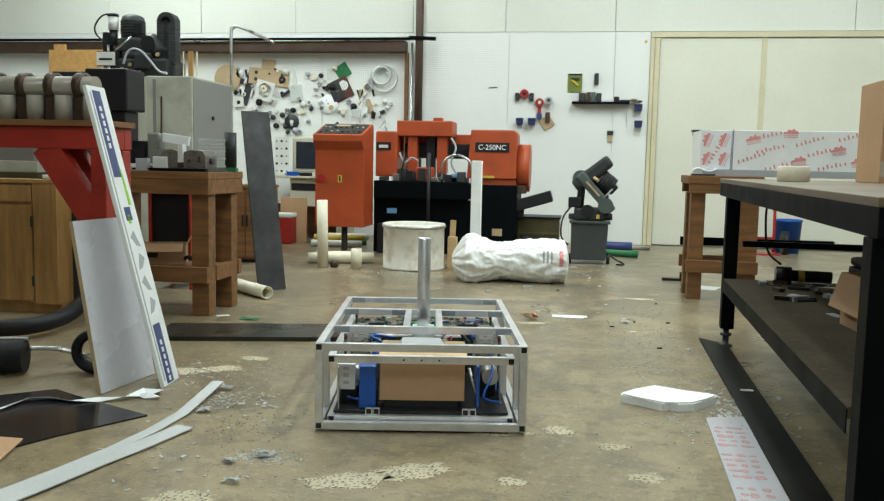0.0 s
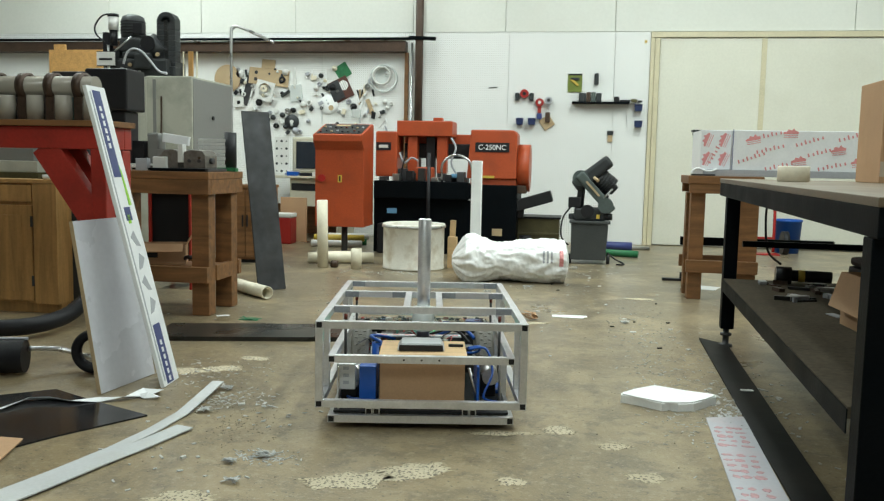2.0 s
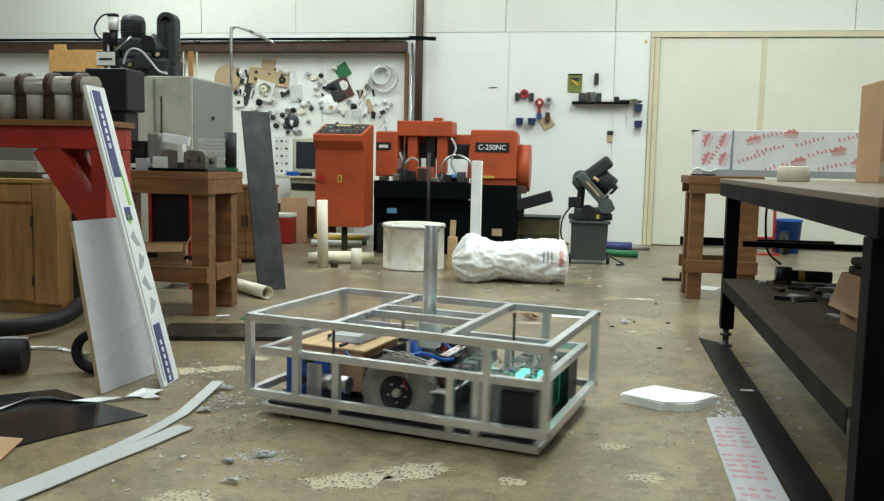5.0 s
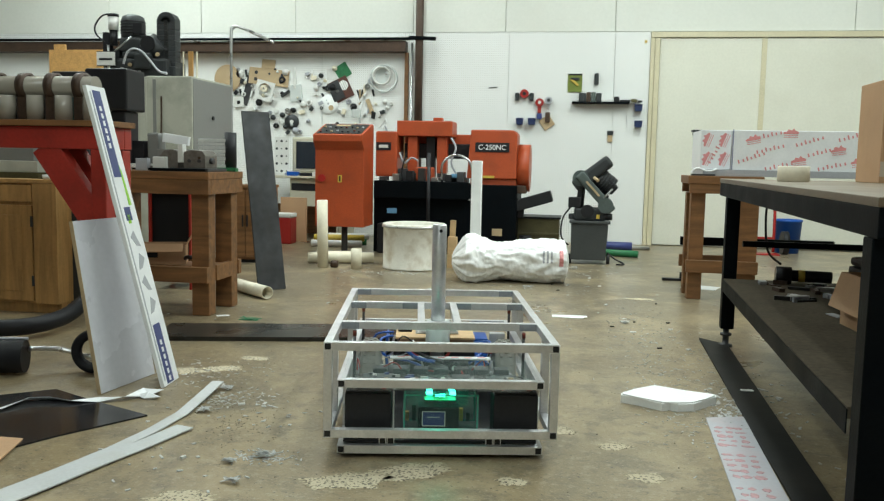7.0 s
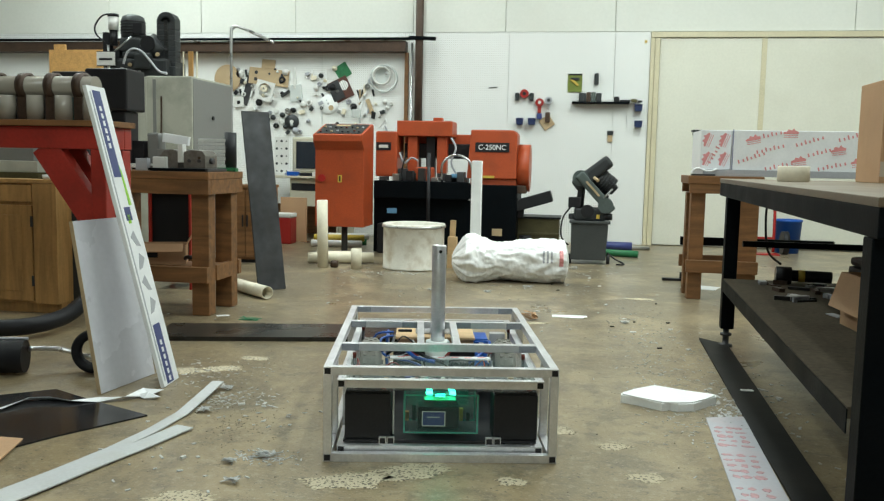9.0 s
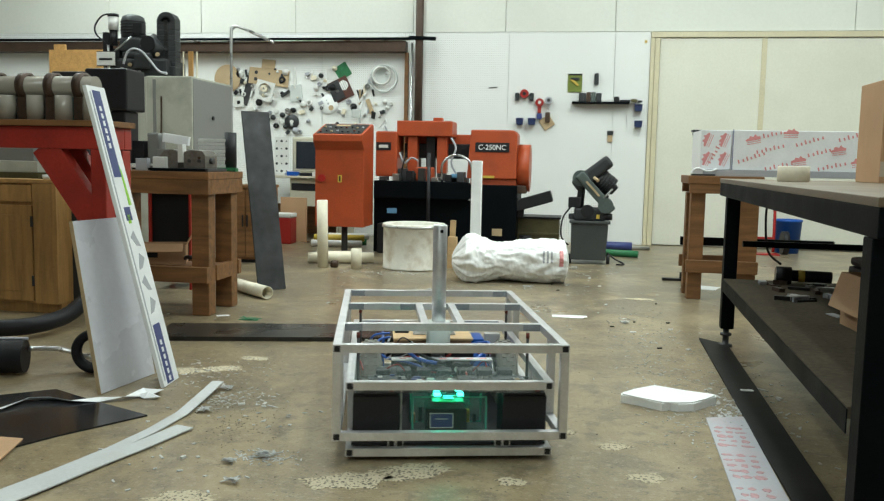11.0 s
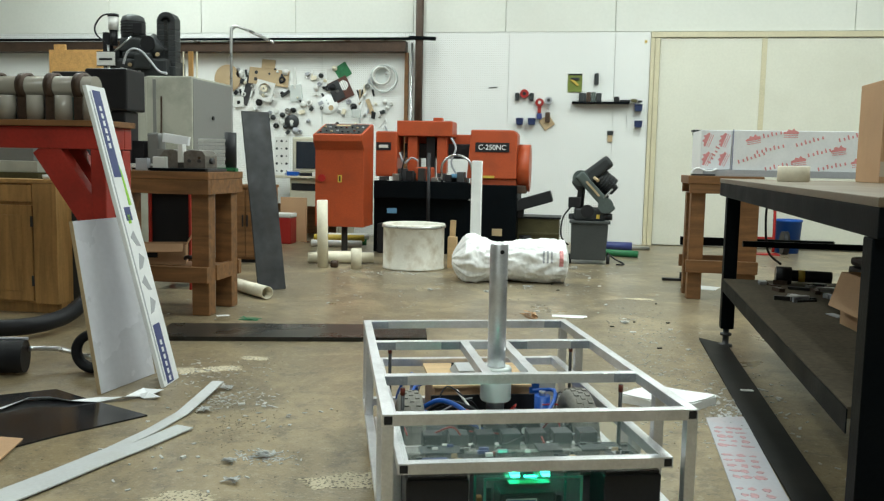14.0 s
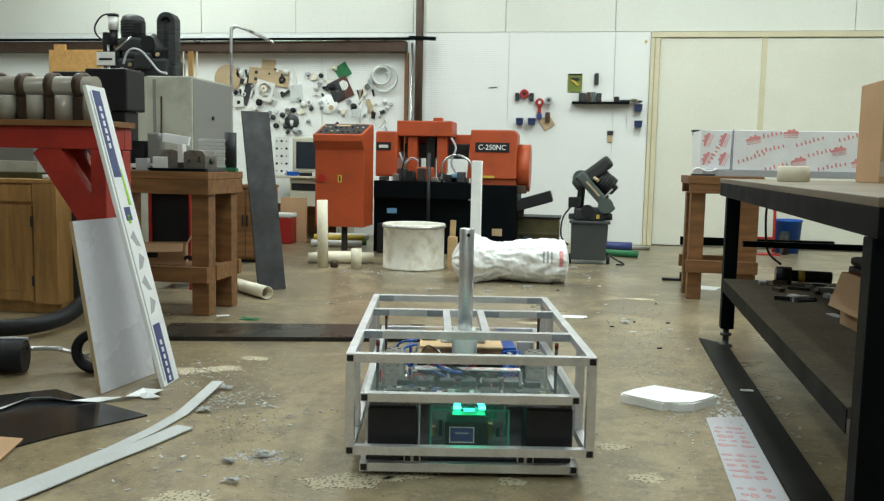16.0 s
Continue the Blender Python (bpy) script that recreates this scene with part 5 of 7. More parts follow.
def small_saw():
    t = thing("portable_band_saw", "dark grey portable band saw on a wheeled cabinet", "band saw", pose(0.125, 8.05, 0))
    bm = bmesh.new()
    prism(bm, [(-0.168, 0.04), (0.150, 0.04), (0.165, 0.375), (-0.172, 0.375)], 0.34, pose(0, -0.17, 0), 0.008)
    part("cabinet", bm, DGREY2, t, "dark grey sheet steel cabinet")
    boxed("cabinet_rim", t, DGREY2, -0.19, 0.185, -0.185, 0.185, 0.3755, 0.40, 0.006)
    for s in (-1, 1):
        rod("wheel", t, BLACK, (s * 0.175 - 0.015, -0.1, 0.045), (s * 0.175 + 0.015, -0.1, 0.045), 0.045)
    boxed("bed", t, DGREY, -0.15, 0.14, -0.12, 0.12, 0.401, 0.52, 0.02)
    rod("pulley", t, BLACK, (-0.03, -0.14, 0.49), (-0.03, -0.1205, 0.49), 0.06)
    bm = bmesh.new()
    box(bm, -0.23, 0.23, -0.05, 0.05, -0.045, 0.045, 0.02, pose(0.04, -0.1, 0.66, 0, 47, 0))
    part("bow", bm, DGREY3, t, "grey green saw bow")
    bm = bmesh.new()
    box(bm, -0.21, 0.20, -0.07, 0.07, -0.06, 0.06, 0.03, pose(0.01, 0.0, 0.84, 0, -38, 0))
    part("wheel_guard", bm, DGREY, t, "dark wheel guard")
    bm = bmesh.new()
    cyl(bm, (0.03, 0.05, 0.83), (0.19, 0.05, 0.70), 0.095, seg=28)
    part("motor", bm, DGREY, t, "dark finned motor")
    boxed("motor_end", t, BLACK, -0.06, 0.06, -0.04, 0.14, -0.05, 0.05, 0.02, "", pose(0.175, 0.0, 0.715, 0, 42, 0))
    boxed("switch_box", t, BLACK, -0.205, -0.09, -0.12, -0.04, 0.52, 0.615, 0.006)
    rod("column", t, DGREY, (-0.10, 0, 0.52), (-0.08, 0, 0.80), 0.035)
    boxed("vise", t, BLACK, 0.09, 0.16, -0.12, 0.05, 0.50, 0.64, 0.01)
    rod("vise_screw", t, BLACK, (0.13, -0.1, 0.44), (0.20, -0.1, 0.44), 0.03)
    for k in range(7):
        a = Vector((0.045, 0.05, 0.817)).lerp(Vector((0.175, 0.05, 0.713)), k / 6)
        bm = bmesh.new()
        cyl(bm, a - Vector((0.004, 0, -0.0032)), a + Vector((0.004, 0, -0.0032)), 0.101, seg=28)
        part("cooling_fin", bm, BLACK, t)
    bm = bmesh.new()
    cyl(bm, (-0.10, -0.075, 0.79), (-0.10, -0.045, 0.79), 0.075, seg=30)
    part("blade_wheel", bm, DGREY3, t, "grey blade wheel")
    bm = bmesh.new()
    cyl(bm, (0.135, -0.155, 0.545), (0.135, -0.125, 0.545), 0.07, seg=30)
    part("blade_wheel", bm, DGREY3, t, "grey blade wheel")
    rod("tension_knob", t, TAN, (0.02, -0.13, 0.80), (0.06, -0.17, 0.77), 0.014)
    rod("hand_lever", t, STEEL, (0.10, -0.14, 0.60), (0.19, -0.16, 0.70), 0.008)
    boxed("blade_guard", t, TAN, -0.10, 0.08, -0.165, -0.155, -0.010, 0.010, 0.002, "", pose(0.02, 0, 0.69, 0, 47, 0))
    boxed("gear_housing", t, DGREY, 0.08, 0.19, -0.02, 0.10, 0.46, 0.60, 0.02)
    boxed("feed_arm", t, DGREY, -0.20, -0.10, -0.1, 0.0, 0.41, 0.46, 0.012)
    boxed("tag", t, YEL, 0.055, 0.085, -0.135, -0.1305, 0.42, 0.46, 0.001)
    for pts in ([(-0.16, -0.1, 0.55), (-0.25, -0.12, 0.42), (-0.26, -0.12, 0.25), (-0.19, -0.14, 0.17)], [(0.17, -0.05, 0.10), (0.24, -0.1, 0.05), (0.32, -0.15, 0.012), (0.25, -0.2, 0.012)]):
        bm = bmesh.new()
        hose(bm, pts, 0.008)
        part("power_cord", bm, BLACK, t)


small_saw()


def pipes_on_floor():
    for a, b, r, mt, lab in (((0.10, 8.75, 0.035), (0.62, 8.62, 0.035), 0.034, GREEN, "dark green pipe lying by the wall"),
                             ((0.25, 9.3, 0.05), (0.60, 9.3, 0.05), 0.045, NAVY, "dark blue pipe lying by the wall"),
                             ((0.2, 9.45, 0.02), (0.80, 9.45, 0.02), 0.02, STEEL, "steel tube lying by the wall")):
        bm = bmesh.new()
        cyl(bm, a, b, r, seg=18)
        solid("floor_pipe", bm, mt, lab, "pipe")


pipes_on_floor()


def desk():
    t = thing("computer_desk", "beige metal desk with drawers against the wall", "desk", pose(-3.25, 9.25, 0))
    boxed("desk_top", t, BEIGE, -0.45, 0.60, 0, 0.7, 0.70, 0.725, 0.004)
    boxed("drawer_unit", t, BEIGE, 0.0, 0.55, 0.05, 0.65, 0.38, 0.699, 0.004)
    boxed("drawer_gap", t, BLACK, 0.02, 0.53, 0.045, 0.0495, 0.56, 0.64, 0.002)
    boxed("modesty_panel", t, BENCHW, -0.405, 0.555, 0.60, 0.62, 0.02, 0.375, 0.003, "dark brown panel under the desk")
    boxed("side_panel", t, BEIGE, -0.44, -0.41, 0.02, 0.68, 0.0, 0.699, 0.003)
    boxed("side_panel", t, BEIGE, 0.56, 0.59, 0.02, 0.68, 0.0, 0.699, 0.003)
    m = thing("crt_monitor", "beige tube monitor with dark screen on the desk", "monitor", pose(-3.03, 9.38, 0.7255))
    boxed("case", m, BEIGE, -0.22, 0.22, 0.0, 0.35, 0.035, 0.44, 0.02)
    boxed("screen", m, SCREEN, -0.17, 0.17, -0.008, -0.0005, 0.085, 0.39, 0.006, "dark glass screen")
    boxed("foot", m, BEIGE, -0.13, 0.13, 0.05, 0.3, 0.0, 0.0345, 0.008)
    s = thing("hole_panel", "white drilled plastic panel standing on the desk", "panel", pose(-3.345, 9.33, 0.7255))
    boxed("sheet", s, WHITE, -0.10, 0.075, 0.0, 0.012, 0.0, 0.44, 0.002)
    for i in range(5):
        for j in range(3):
            bm = bmesh.new()
            cyl(bm, (-0.07 + 0.057 * j, -0.001, 0.05 + 0.085 * i), (-0.07 + 0.057 * j, -0.0035, 0.05 + 0.085 * i), 0.015 if (i + j) % 2 else 0.008, seg=12)
            part("hole", bm, DGREY, s)
    for i, mt in enumerate((WHITE, BLUE, BLACK, WHITE)):
        bm = bmesh.new()
        box(bm, 0, 0.13, 0, 0.08, 0, 0.035 + 0.012 * (i % 2), 0.004)
        solid("desk_item", bm, mt, "small boxed item on the desk front", "box", pose(-3.42 + 0.15 * i, 9.252, 0.7255, 0, 0, 0))
    bm = bmesh.new()
    box(bm, -3.26, -2.96, 9.02, 9.05, 0.0, 0.49, 0.003)
    solid("cardboard_sheet", bm, CARD, "brown cardboard sheet leaning under the desk", "cardboard")
    c = thing("drinks_cooler", "red drinks cooler with white lid", "cooler", pose(-3.15, 8.8, 0))
    boxed("tub", c, REDB, -0.12, 0.12, -0.1, 0.1, 0, 0.285, 0.015)
    boxed("lid", c, WHITE, -0.125, 0.125, -0.105, 0.105, 0.2855, 0.33, 0.012)
    for i, mt in enumerate((WHITE, YEL, GREEN, WHITE)):
        bm = bmesh.new()
        cyl(bm, (-2.75, 8.55 + 0.1 * i, 0.04 + 0.05 * (i % 2)), (-2.22, 8.62 + 0.1 * i, 0.04 + 0.05 * (i % 2)), 0.035, seg=14)
        solid("floor_pipe", bm, mt, "plastic tube lying under the saw", "pipe", group="tubes under the saw")


desk()


def low_cupboard():
    t = thing("low_cupboard", "dark brown stained timber cupboard behind the bench", "cupboard", pose(-2.86, 7.15, 0, 0, 0, 4))
    boxed("carcass", t, BENCHW, -0.20, 0.20, -0.14, 0.16, 0.03, 0.655, 0.004)
    boxed("plinth", t, BLACK, -0.19, 0.19, -0.12, 0.15, 0.0, 0.0295, 0.002)
    boxed("top_board", t, BENCHW, -0.21, 0.21, -0.16, 0.17, 0.6555, 0.68, 0.003)
    for s in (-1, 1):
        d = boxed("door", t, BENCHW, -0.19 if s < 0 else 0.003, -0.003 if s < 0 else 0.19, -0.158, -0.1405, 0.05, 0.64, 0.004)
        boxed("handle", d, BLACK, s * 0.02 - 0.005, s * 0.02 + 0.005, -0.175, -0.1585, 0.32, 0.42, 0.002)


low_cupboard()


# ---- right side: black steel table, timber stand, boxes ----
def steel_table():
    t = thing("steel_work_table", "black steel work table with timber top and shelf", "work table", pose(0.745, 4.47, 0, 0, 0, -2.4))
    u0, u1, v0, v1 = 0.0, 1.25, -2.53, 0.30
    boxed("table_top", t, TTOP, u0, u1, v0, v1, 0.832, 0.854, 0.003, "worn timber table top")
    boxed("side_apron", t, BPAINT, u0 + 0.004, u0 + 0.044, v0 + 0.004, v1 - 0.004, 0.762, 0.8315, 0.004)
    boxed("side_apron", t, BPAINT, u1 - 0.044, u1 - 0.004, v0 + 0.004, v1 - 0.004, 0.762, 0.8315, 0.004)
    for v in (v0 + 0.004, v1 - 0.044):
        boxed("end_apron", t, BPAINT, u0 + 0.045, u1 - 0.045, v, v + 0.04, 0.762, 0.8315, 0.004)
    for u in (u0 + 0.002, u1 - 0.092):
        for v in (v0 + 0.03, -0.05):
            wl = 0.064 if v > -1 else 0.09
            boxed("leg", t, BPAINT, u, u + wl, v, v + 0.075, 0.095 if v > -1 else 0.04, 0.7615, 0.004)
            k = 1.0 if v > -1 else 0.42
            bm = bmesh.new()
            lathe(bm, [(0, 0.0), (0.034, 0.0), (0.034, 0.012 * k), (0.016, 0.014 * k), (0.016, 0.055 * k), (0.028, 0.057 * k), (0.028, 0.07 * k), (0.016, 0.072 * k), (0.016, 0.0945 * k), (0, 0.0945 * k)], 20, pose(u + wl / 2, v + 0.0375, 0))
            part("levelling_foot", bm, DSTEEL, t, "screw levelling foot")
    boxed("shelf", t, TSHELF, u0 + 0.002, u1 - 0.01, v0 + 0.135, -0.055, 0.325, 0.355, 0.003, "dusty timber lower shelf")
    boxed("shelf_frame", t, BPAINT, u0 - 0.002, u0 + 0.0015, v0 + 0.125, -0.052, 0.292, 0.352, 0.001)
    boxed("shelf_bearer", t, BPAINT, u0 + 0.0925, u1 - 0.0925, -0.03, 0.03, 0.265, 0.324, 0.003)
    boxed("shelf_bearer", t, BPAINT, u0 + 0.0925, u1 - 0.0925, v0 + 0.05, v0 + 0.11, 0.265, 0.324, 0.003)
    boxed("back_bar", t, BPAINT, u1 - 0.06, u1 - 0.03, v0 + 0.125, -0.052, 0.50, 0.54, 0.003)
    boxed("end_bar", t, BPAINT, u0 + 0.0925, u1 - 0.0925, -0.02, 0.01, 0.515, 0.545, 0.003)


steel_table()


def timber_stand():
    t = thing("timber_stand", "brown stained timber stand", "stand", pose(0, 0, 0))
    u0, u1, v0, v1 = 0.745, 1.24, 5.98, 6.42
    boxed("top_board", t, BENCHW, u0, u1, v0, v1, 0.80, 0.855, 0.004)
    boxed("apron", t, BENCHW, u0 + 0.01, u1 - 0.01, v0 + 0.005, v0 + 0.04, 0.735, 0.7995, 0.003)
    boxed("apron", t, BENCHW, u0 + 0.01, u1 - 0.01, v1 - 0.04, v1 - 0.005, 0.735, 0.7995, 0.003)
    for u in (u0 + 0.03, u1 - 0.14):
        for v in (v0 + 0.045, v1 - 0.15):
            boxed("leg", t, BENCHW, u, u + (0.095 if u < 1 else 0.125), v, v + 0.095, 0.0, 0.734, 0.004)
    boxed("stretcher", t, BENCHW, u0 + 0.01, u1 - 0.01, v0 + 0.002, v0 + 0.0445, 0.19, 0.275, 0.003)
    boxed("stretcher", t, BENCHW, u0 + 0.01, u1 - 0.01, v1 - 0.05, v1 - 0.005, 0.19, 0.275, 0.003)
    boxed("dark_bar", t, BPAINT, u0 + 0.02, u1 + 0.6, v1 + 0.005, v1 + 0.045, 0.34, 0.40, 0.003)


timber_stand()


def stand_load():
    Z = 0.8555
    bm = bmesh.new()
    box(bm, 0.84, 2.05, 6.02, 6.56, Z, Z + 0.045, 0.003)
    solid("grey_slab", bm, GREYF, "pale grey plastic slab lying across the stand", "slab")
    t = thing("wrapped_sheet_box", "white film-wrapped sheet stack with red print", "wrapped box", pose(1.065, 6.04, Z + 0.0455, 0, 0, 0))
    boxed("wrapped_block", t, FILM, -0.03, 1.05, -0.0, 0.5, 0.0, 0.268, 0.004)
    boxed("end_panel", t, FILM, -0.235, -0.033, 0.05, 0.5, 0.0, 0.268, 0.003, "", None)
    boxed("edge_tape", t, NAVY, -0.0325, -0.0295, -0.003, 0.01, 0.0, 0.272, 0)
    rng = random.Random(4)

    def motif(x, z, a, kind, y=-0.0015):
        m = pose(x, y, z, 90, 0, 0) @ pose(0, 0, 0, 0, 0, a) @ Matrix.Diagonal((0.9, 0.9, 1, 1))
        if kind == 0:
            for k, (x, hh) in enumerate(((-0.11, 0.030), (-0.075, 0.024), (-0.045, 0.036), (-0.015, 0.022), (0.015, 0.036), (0.045, 0.024), (0.08, 0.024))):
                bm = bmesh.new()
                box(bm, x, x + 0.011, -0.012, -0.012 + hh * 0.9, 0, 0.0008, 0, m)
                part("print_bar", bm, PINK, t, "red printed mark")
        else:
            bm = bmesh.new()
            prism(bm, [(-0.055, 0.0), (0.05, 0.0), (0.055, 0.016), (0.03, 0.026), (0.018, 0.045), (0.004, 0.026), (-0.02, 0.038), (-0.03, 0.02), (-0.055, 0.014)], 0.0008, m @ pose(0, 0, 0, -90, 0, 0))
            part("print_mark", bm, PINK, t, "red printed mark")
            for k in range(2):
                bm = bmesh.new()
                box(bm, -0.05, 0.05, -0.012 - 0.014 * k, -0.008 - 0.014 * k, 0, 0.0008, 0, m)
                part("writing_bar", bm, PINK, t)

    for x, z, a, k in ((0.10, 0.20, 12, 1), (0.34, 0.245, 0, 1), (0.47, 0.20, 18, 0), (0.10, 0.085, 20, 0), (0.40, 0.06, 10, 1), (0.65, 0.135, 10, 1), (0.62, 0.035, 14, 0), (0.88, 0.20, 12, 1), (0.92, 0.10, 18, 0), (0.22, 0.145, 15, 0), (0.28, 0.03, 14, 0), (0.55, 0.13, 16, 0), (0.74, 0.235, 16, 0), (0.20, 0.235, 14, 0), (0.78, 0.06, 12, 1)):
        motif(x, z, a, k)
    for x, z, a, k in ((-0.19, 0.20, 70, 1), (-0.13, 0.13, 62, 0), (-0.08, 0.20, 70, 1), (-0.19, 0.07, 66, 1), (-0.08, 0.07, 66, 1)):
        motif(x, z, a, k, 0.0485)
    # dark tool behind
    t2 = thing("dark_tool_rail", "black steel tool rail behind the wrapped box", "tool rail", pose(0.86, 6.60, 0))
    boxed("upright", t2, BLACK, 0.04, 0.08, 0.0, 0.04, 0.0, 1.150, 0.003)
    boxed("rail", t2, BLACK, -0.02, 0.56, -0.02, 0.06, 1.1505, 1.175, 0.005)
    boxed("tip", t2, BLACK, -0.03, 0.10, -0.03, 0.07, 1.1755, 1.19, 0.006)
    bm = bmesh.new()
    box(bm, 0.76, 0.92, 5.985, 6.015, Z, Z + 0.012, 0.002)
    solid("metal_scraps", bm, DGREY, "dark metal offcut on the stand edge", "offcut")
    bm = bmesh.new()
    hose(bm, [(0.76, 6.0, Z + 0.02), (0.80, 6.0, Z + 0.05), (0.88, 6.0, Z + 0.03), (0.93, 6.0, Z + 0.05)], 0.006)
    solid("clear_wrap", bm, FILM, "twisted strip of clear wrap", "wrap")


stand_load()


def table_load():
    Z = 0.8545
    bm = bmesh.new()
    lathe(bm, [(0.045, 0.0), (0.067, 0.0), (0.070, 0.003), (0.070, 0.067), (0.067, 0.070), (0.045, 0.070), (0.045, 0.0)], 36)
    solid("tape_roll", bm, PVC, "cream tape roll lying on the table", "tape roll", pose(0.975, 4.10, Z))
    t = thing("cardboard_carton", "tall brown cardboard carton on the table", "carton", pose(1.375, 4.20, Z))
    boxed("body", t, CARD, 0.0, 0.34, 0.0, 0.34, 0.0, 0.475, 0.004)
    boxed("tape_band", t, TAPE, 0.001, 0.339, -0.0015, -0.0003, 0.03, 0.10, 0, "pale tape band")
    S = 0.3555
    t = thing("flashlight", "black torch with chrome head on the shelf", "torch", pose(0.97, 4.30, S + 0.042, 0, 0, -8))
    rod("head", t, BLACK, (0.0, 0, 0), (0.07, 0, 0), 0.042)
    rod("lens", t, STEEL, (-0.004, 0, 0), (-0.0005, 0, 0), 0.038, "chrome reflector")
    rod("barrel", t, BLACK, (0.0705, 0, 0), (0.25, 0, 0), 0.028)
    rod("tail_band", t, YEL, (0.10, 0, 0), (0.13, 0, 0), 0.0286)
    t = thing("tool_case", "black tool case on the lower shelf", "tool case", pose(1.22, 3.55, S))
    boxed("body", t, BLACK, 0, 0.30, 0.0, 0.5, 0, 0.13, 0.02)
    boxed("lid", t, BLACK, 0.005, 0.295, 0.005, 0.495, 0.1305, 0.17, 0.02)
    t = thing("open_cardboard_box", "open brown cardboard box on the lower shelf", "carton", pose(0.98, 2.93, S, 0, 0, 4))
    boxed("front", t, CARD, 0, 0.26, 0, 0.005, 0, 0.19, 0.001)
    boxed("back", t, CARD, 0, 0.26, 0.295, 0.30, 0, 0.19, 0.001)
    boxed("side", t, CARD, 0, 0.005, 0.006, 0.294, 0, 0.19, 0.001)
    boxed("side", t, CARD, 0.255, 0.26, 0.006, 0.294, 0, 0.19, 0.001)
    boxed("flap", t, CARD, -0.005, 0.0, 0.006, 0.29, -0.13, 0.0, 0.001, "", pose(-0.004, 0, 0.19, 0, 18, 0))
    bm = bmesh.new()
    hose(bm, [(1.0, 4.35, S + 0.09), (0.96, 4.46, 0.50), (0.95, 4.5, 0.66), (0.97, 4.55, 0.78)], 0.006)
    solid("hanging_cable", bm, BLACK, "black cable hanging below the table", "cable")


table_load()


def hand_truck():
    t = thing("hand_truck", "red tubular hand truck by the far wall", "hand truck", pose(1.97, 9.55, 0))
    for u in (-0.14, 0.14):
        bm = bmesh.new()
        hose(bm, [(u, 0, 0.02), (u, 0.02, 0.45), (u * 0.9, 0.06, 0.62), (u * 0.5, 0.08, 0.68)], 0.016)
        part("upright", bm, REDB, t)
        rod("wheel", t, BLACK, (u * 1.75 - 0.03, -0.03, 0.125), (u * 1.75 + 0.03, -0.03, 0.125), 0.125)
        rod("axle_cap", t, GREYF, (u * 1.75 - 0.036, -0.03, 0.125), (u * 1.75 + 0.036, -0.03, 0.125), 0.03)
    for z in (0.15, 0.58):
        boxed("cross_bar", t, REDB, -0.14, 0.14, -0.01, 0.02, z, z + 0.03, 0.003)
    boxed("toe_plate", t, REDB, -0.17, 0.17, -0.2, -0.02, 0.0, 0.012, 0.002)
    bm = bmesh.new()
    lathe(bm, [(0, 0.0), (0.125, 0.0), (0.148, 0.34), (0.155, 0.342), (0.155, 0.365), (0.146, 0.365), (0.12, 0.01), (0, 0.01)], 36)
    b = solid("bucket", bm, BLUE, "blue plastic bucket by the far wall", "bucket", pose(2.29, 9.75, 0))


hand_truck()


# ---- floor: plates, strips, scraps ----
def flat(name, pts, z, thick, material, label, category, bevel=0.001):
    bm = bmesh.new()
    a = [bm.verts.new((x, y, z)) for x, y in pts]
    b = [bm.verts.new((x, y, z + thick)) for x, y in pts]
    bm.faces.new(a[::-1])
    bm.faces.new(b)
    for i in range(len(a)):
        j = (i + 1) % len(a)
        bm.faces.new((a[i], a[j], b[j], b[i]))
    bmesh.ops.recalc_face_normals(bm, faces=bm.faces)
    return solid(name, bm, material, label, category)


flat("floor_steel_plate", [(-2.05, 3.855), (-0.728, 4.165), (-0.80, 4.51), (-2.13, 4.20)], 0.0, 0.022, OILY, "long dark steel plate lying on the floor", "steel plate")
flat("floor_steel_bar", [(0.602, 2.0), (0.711, 2.0), (0.788, 4.454), (0.667, 4.595)], 0.0, 0.010, BARM, "flat dark steel bar under the table edge", "steel bar")
GBLACK = surface("glossy_black_plastic", (0.015, 0.015, 0.017), 0.14, 0, 0.2, 5, 80, 0.03, (0.06, 0.055, 0.045), 0.4)
flat("black_sheet", [(-2.25, 2.70), (-1.967, 2.93), (-1.745, 2.82), (-1.464, 2.70), (-1.635, 2.43), (-1.72, 2.26), (-2.1, 2.3)], 0.0, 0.006, GBLACK, "glossy black plastic sheet on the floor", "plastic sheet")
flat("cardboard_piece", [(-1.84, 2.37), (-1.71, 2.37), (-1.64, 2.14), (-1.80, 2.14)], 0.0065, 0.004, CARD, "brown cardboard offcut on the black sheet", "cardboard")
flat("printed_film_sheet", [(0.492, 3.122), (0.632, 3.165), (0.600, 2.2), (0.455, 2.2)], 0.0, 0.004, FILMF, "grey protective film sheet with red print", "film sheet")


# ---- pegboard tools and shop bits ----
def disc_ring(bm, r0, r1, t, m, seg=36):
    lathe(bm, [(r0, 0), (r1, 0), (r1, t), (r0, t), (r0, 0)], seg, m)


def wall_at(u, z, roll=0.0, off=0.0):
    """A pose on the pegboard: x along the wall, y up it, z towards the room."""
    return Matrix.Translation((u, WV - 0.001 - off, z)) @ pose(0, 0, 0, 90, 0, 0) @ pose(0, 0, 0, 0, 0, roll)


def hung(name, u, z, w, h, t, material, label, category, roll=0.0, bevel=0.003):
    bm = bmesh.new()
    box(bm, -w / 2, w / 2, -h / 2, h / 2, 0, t, bevel)
    return solid(name, bm, material, label, category, wall_at(u, z, roll))


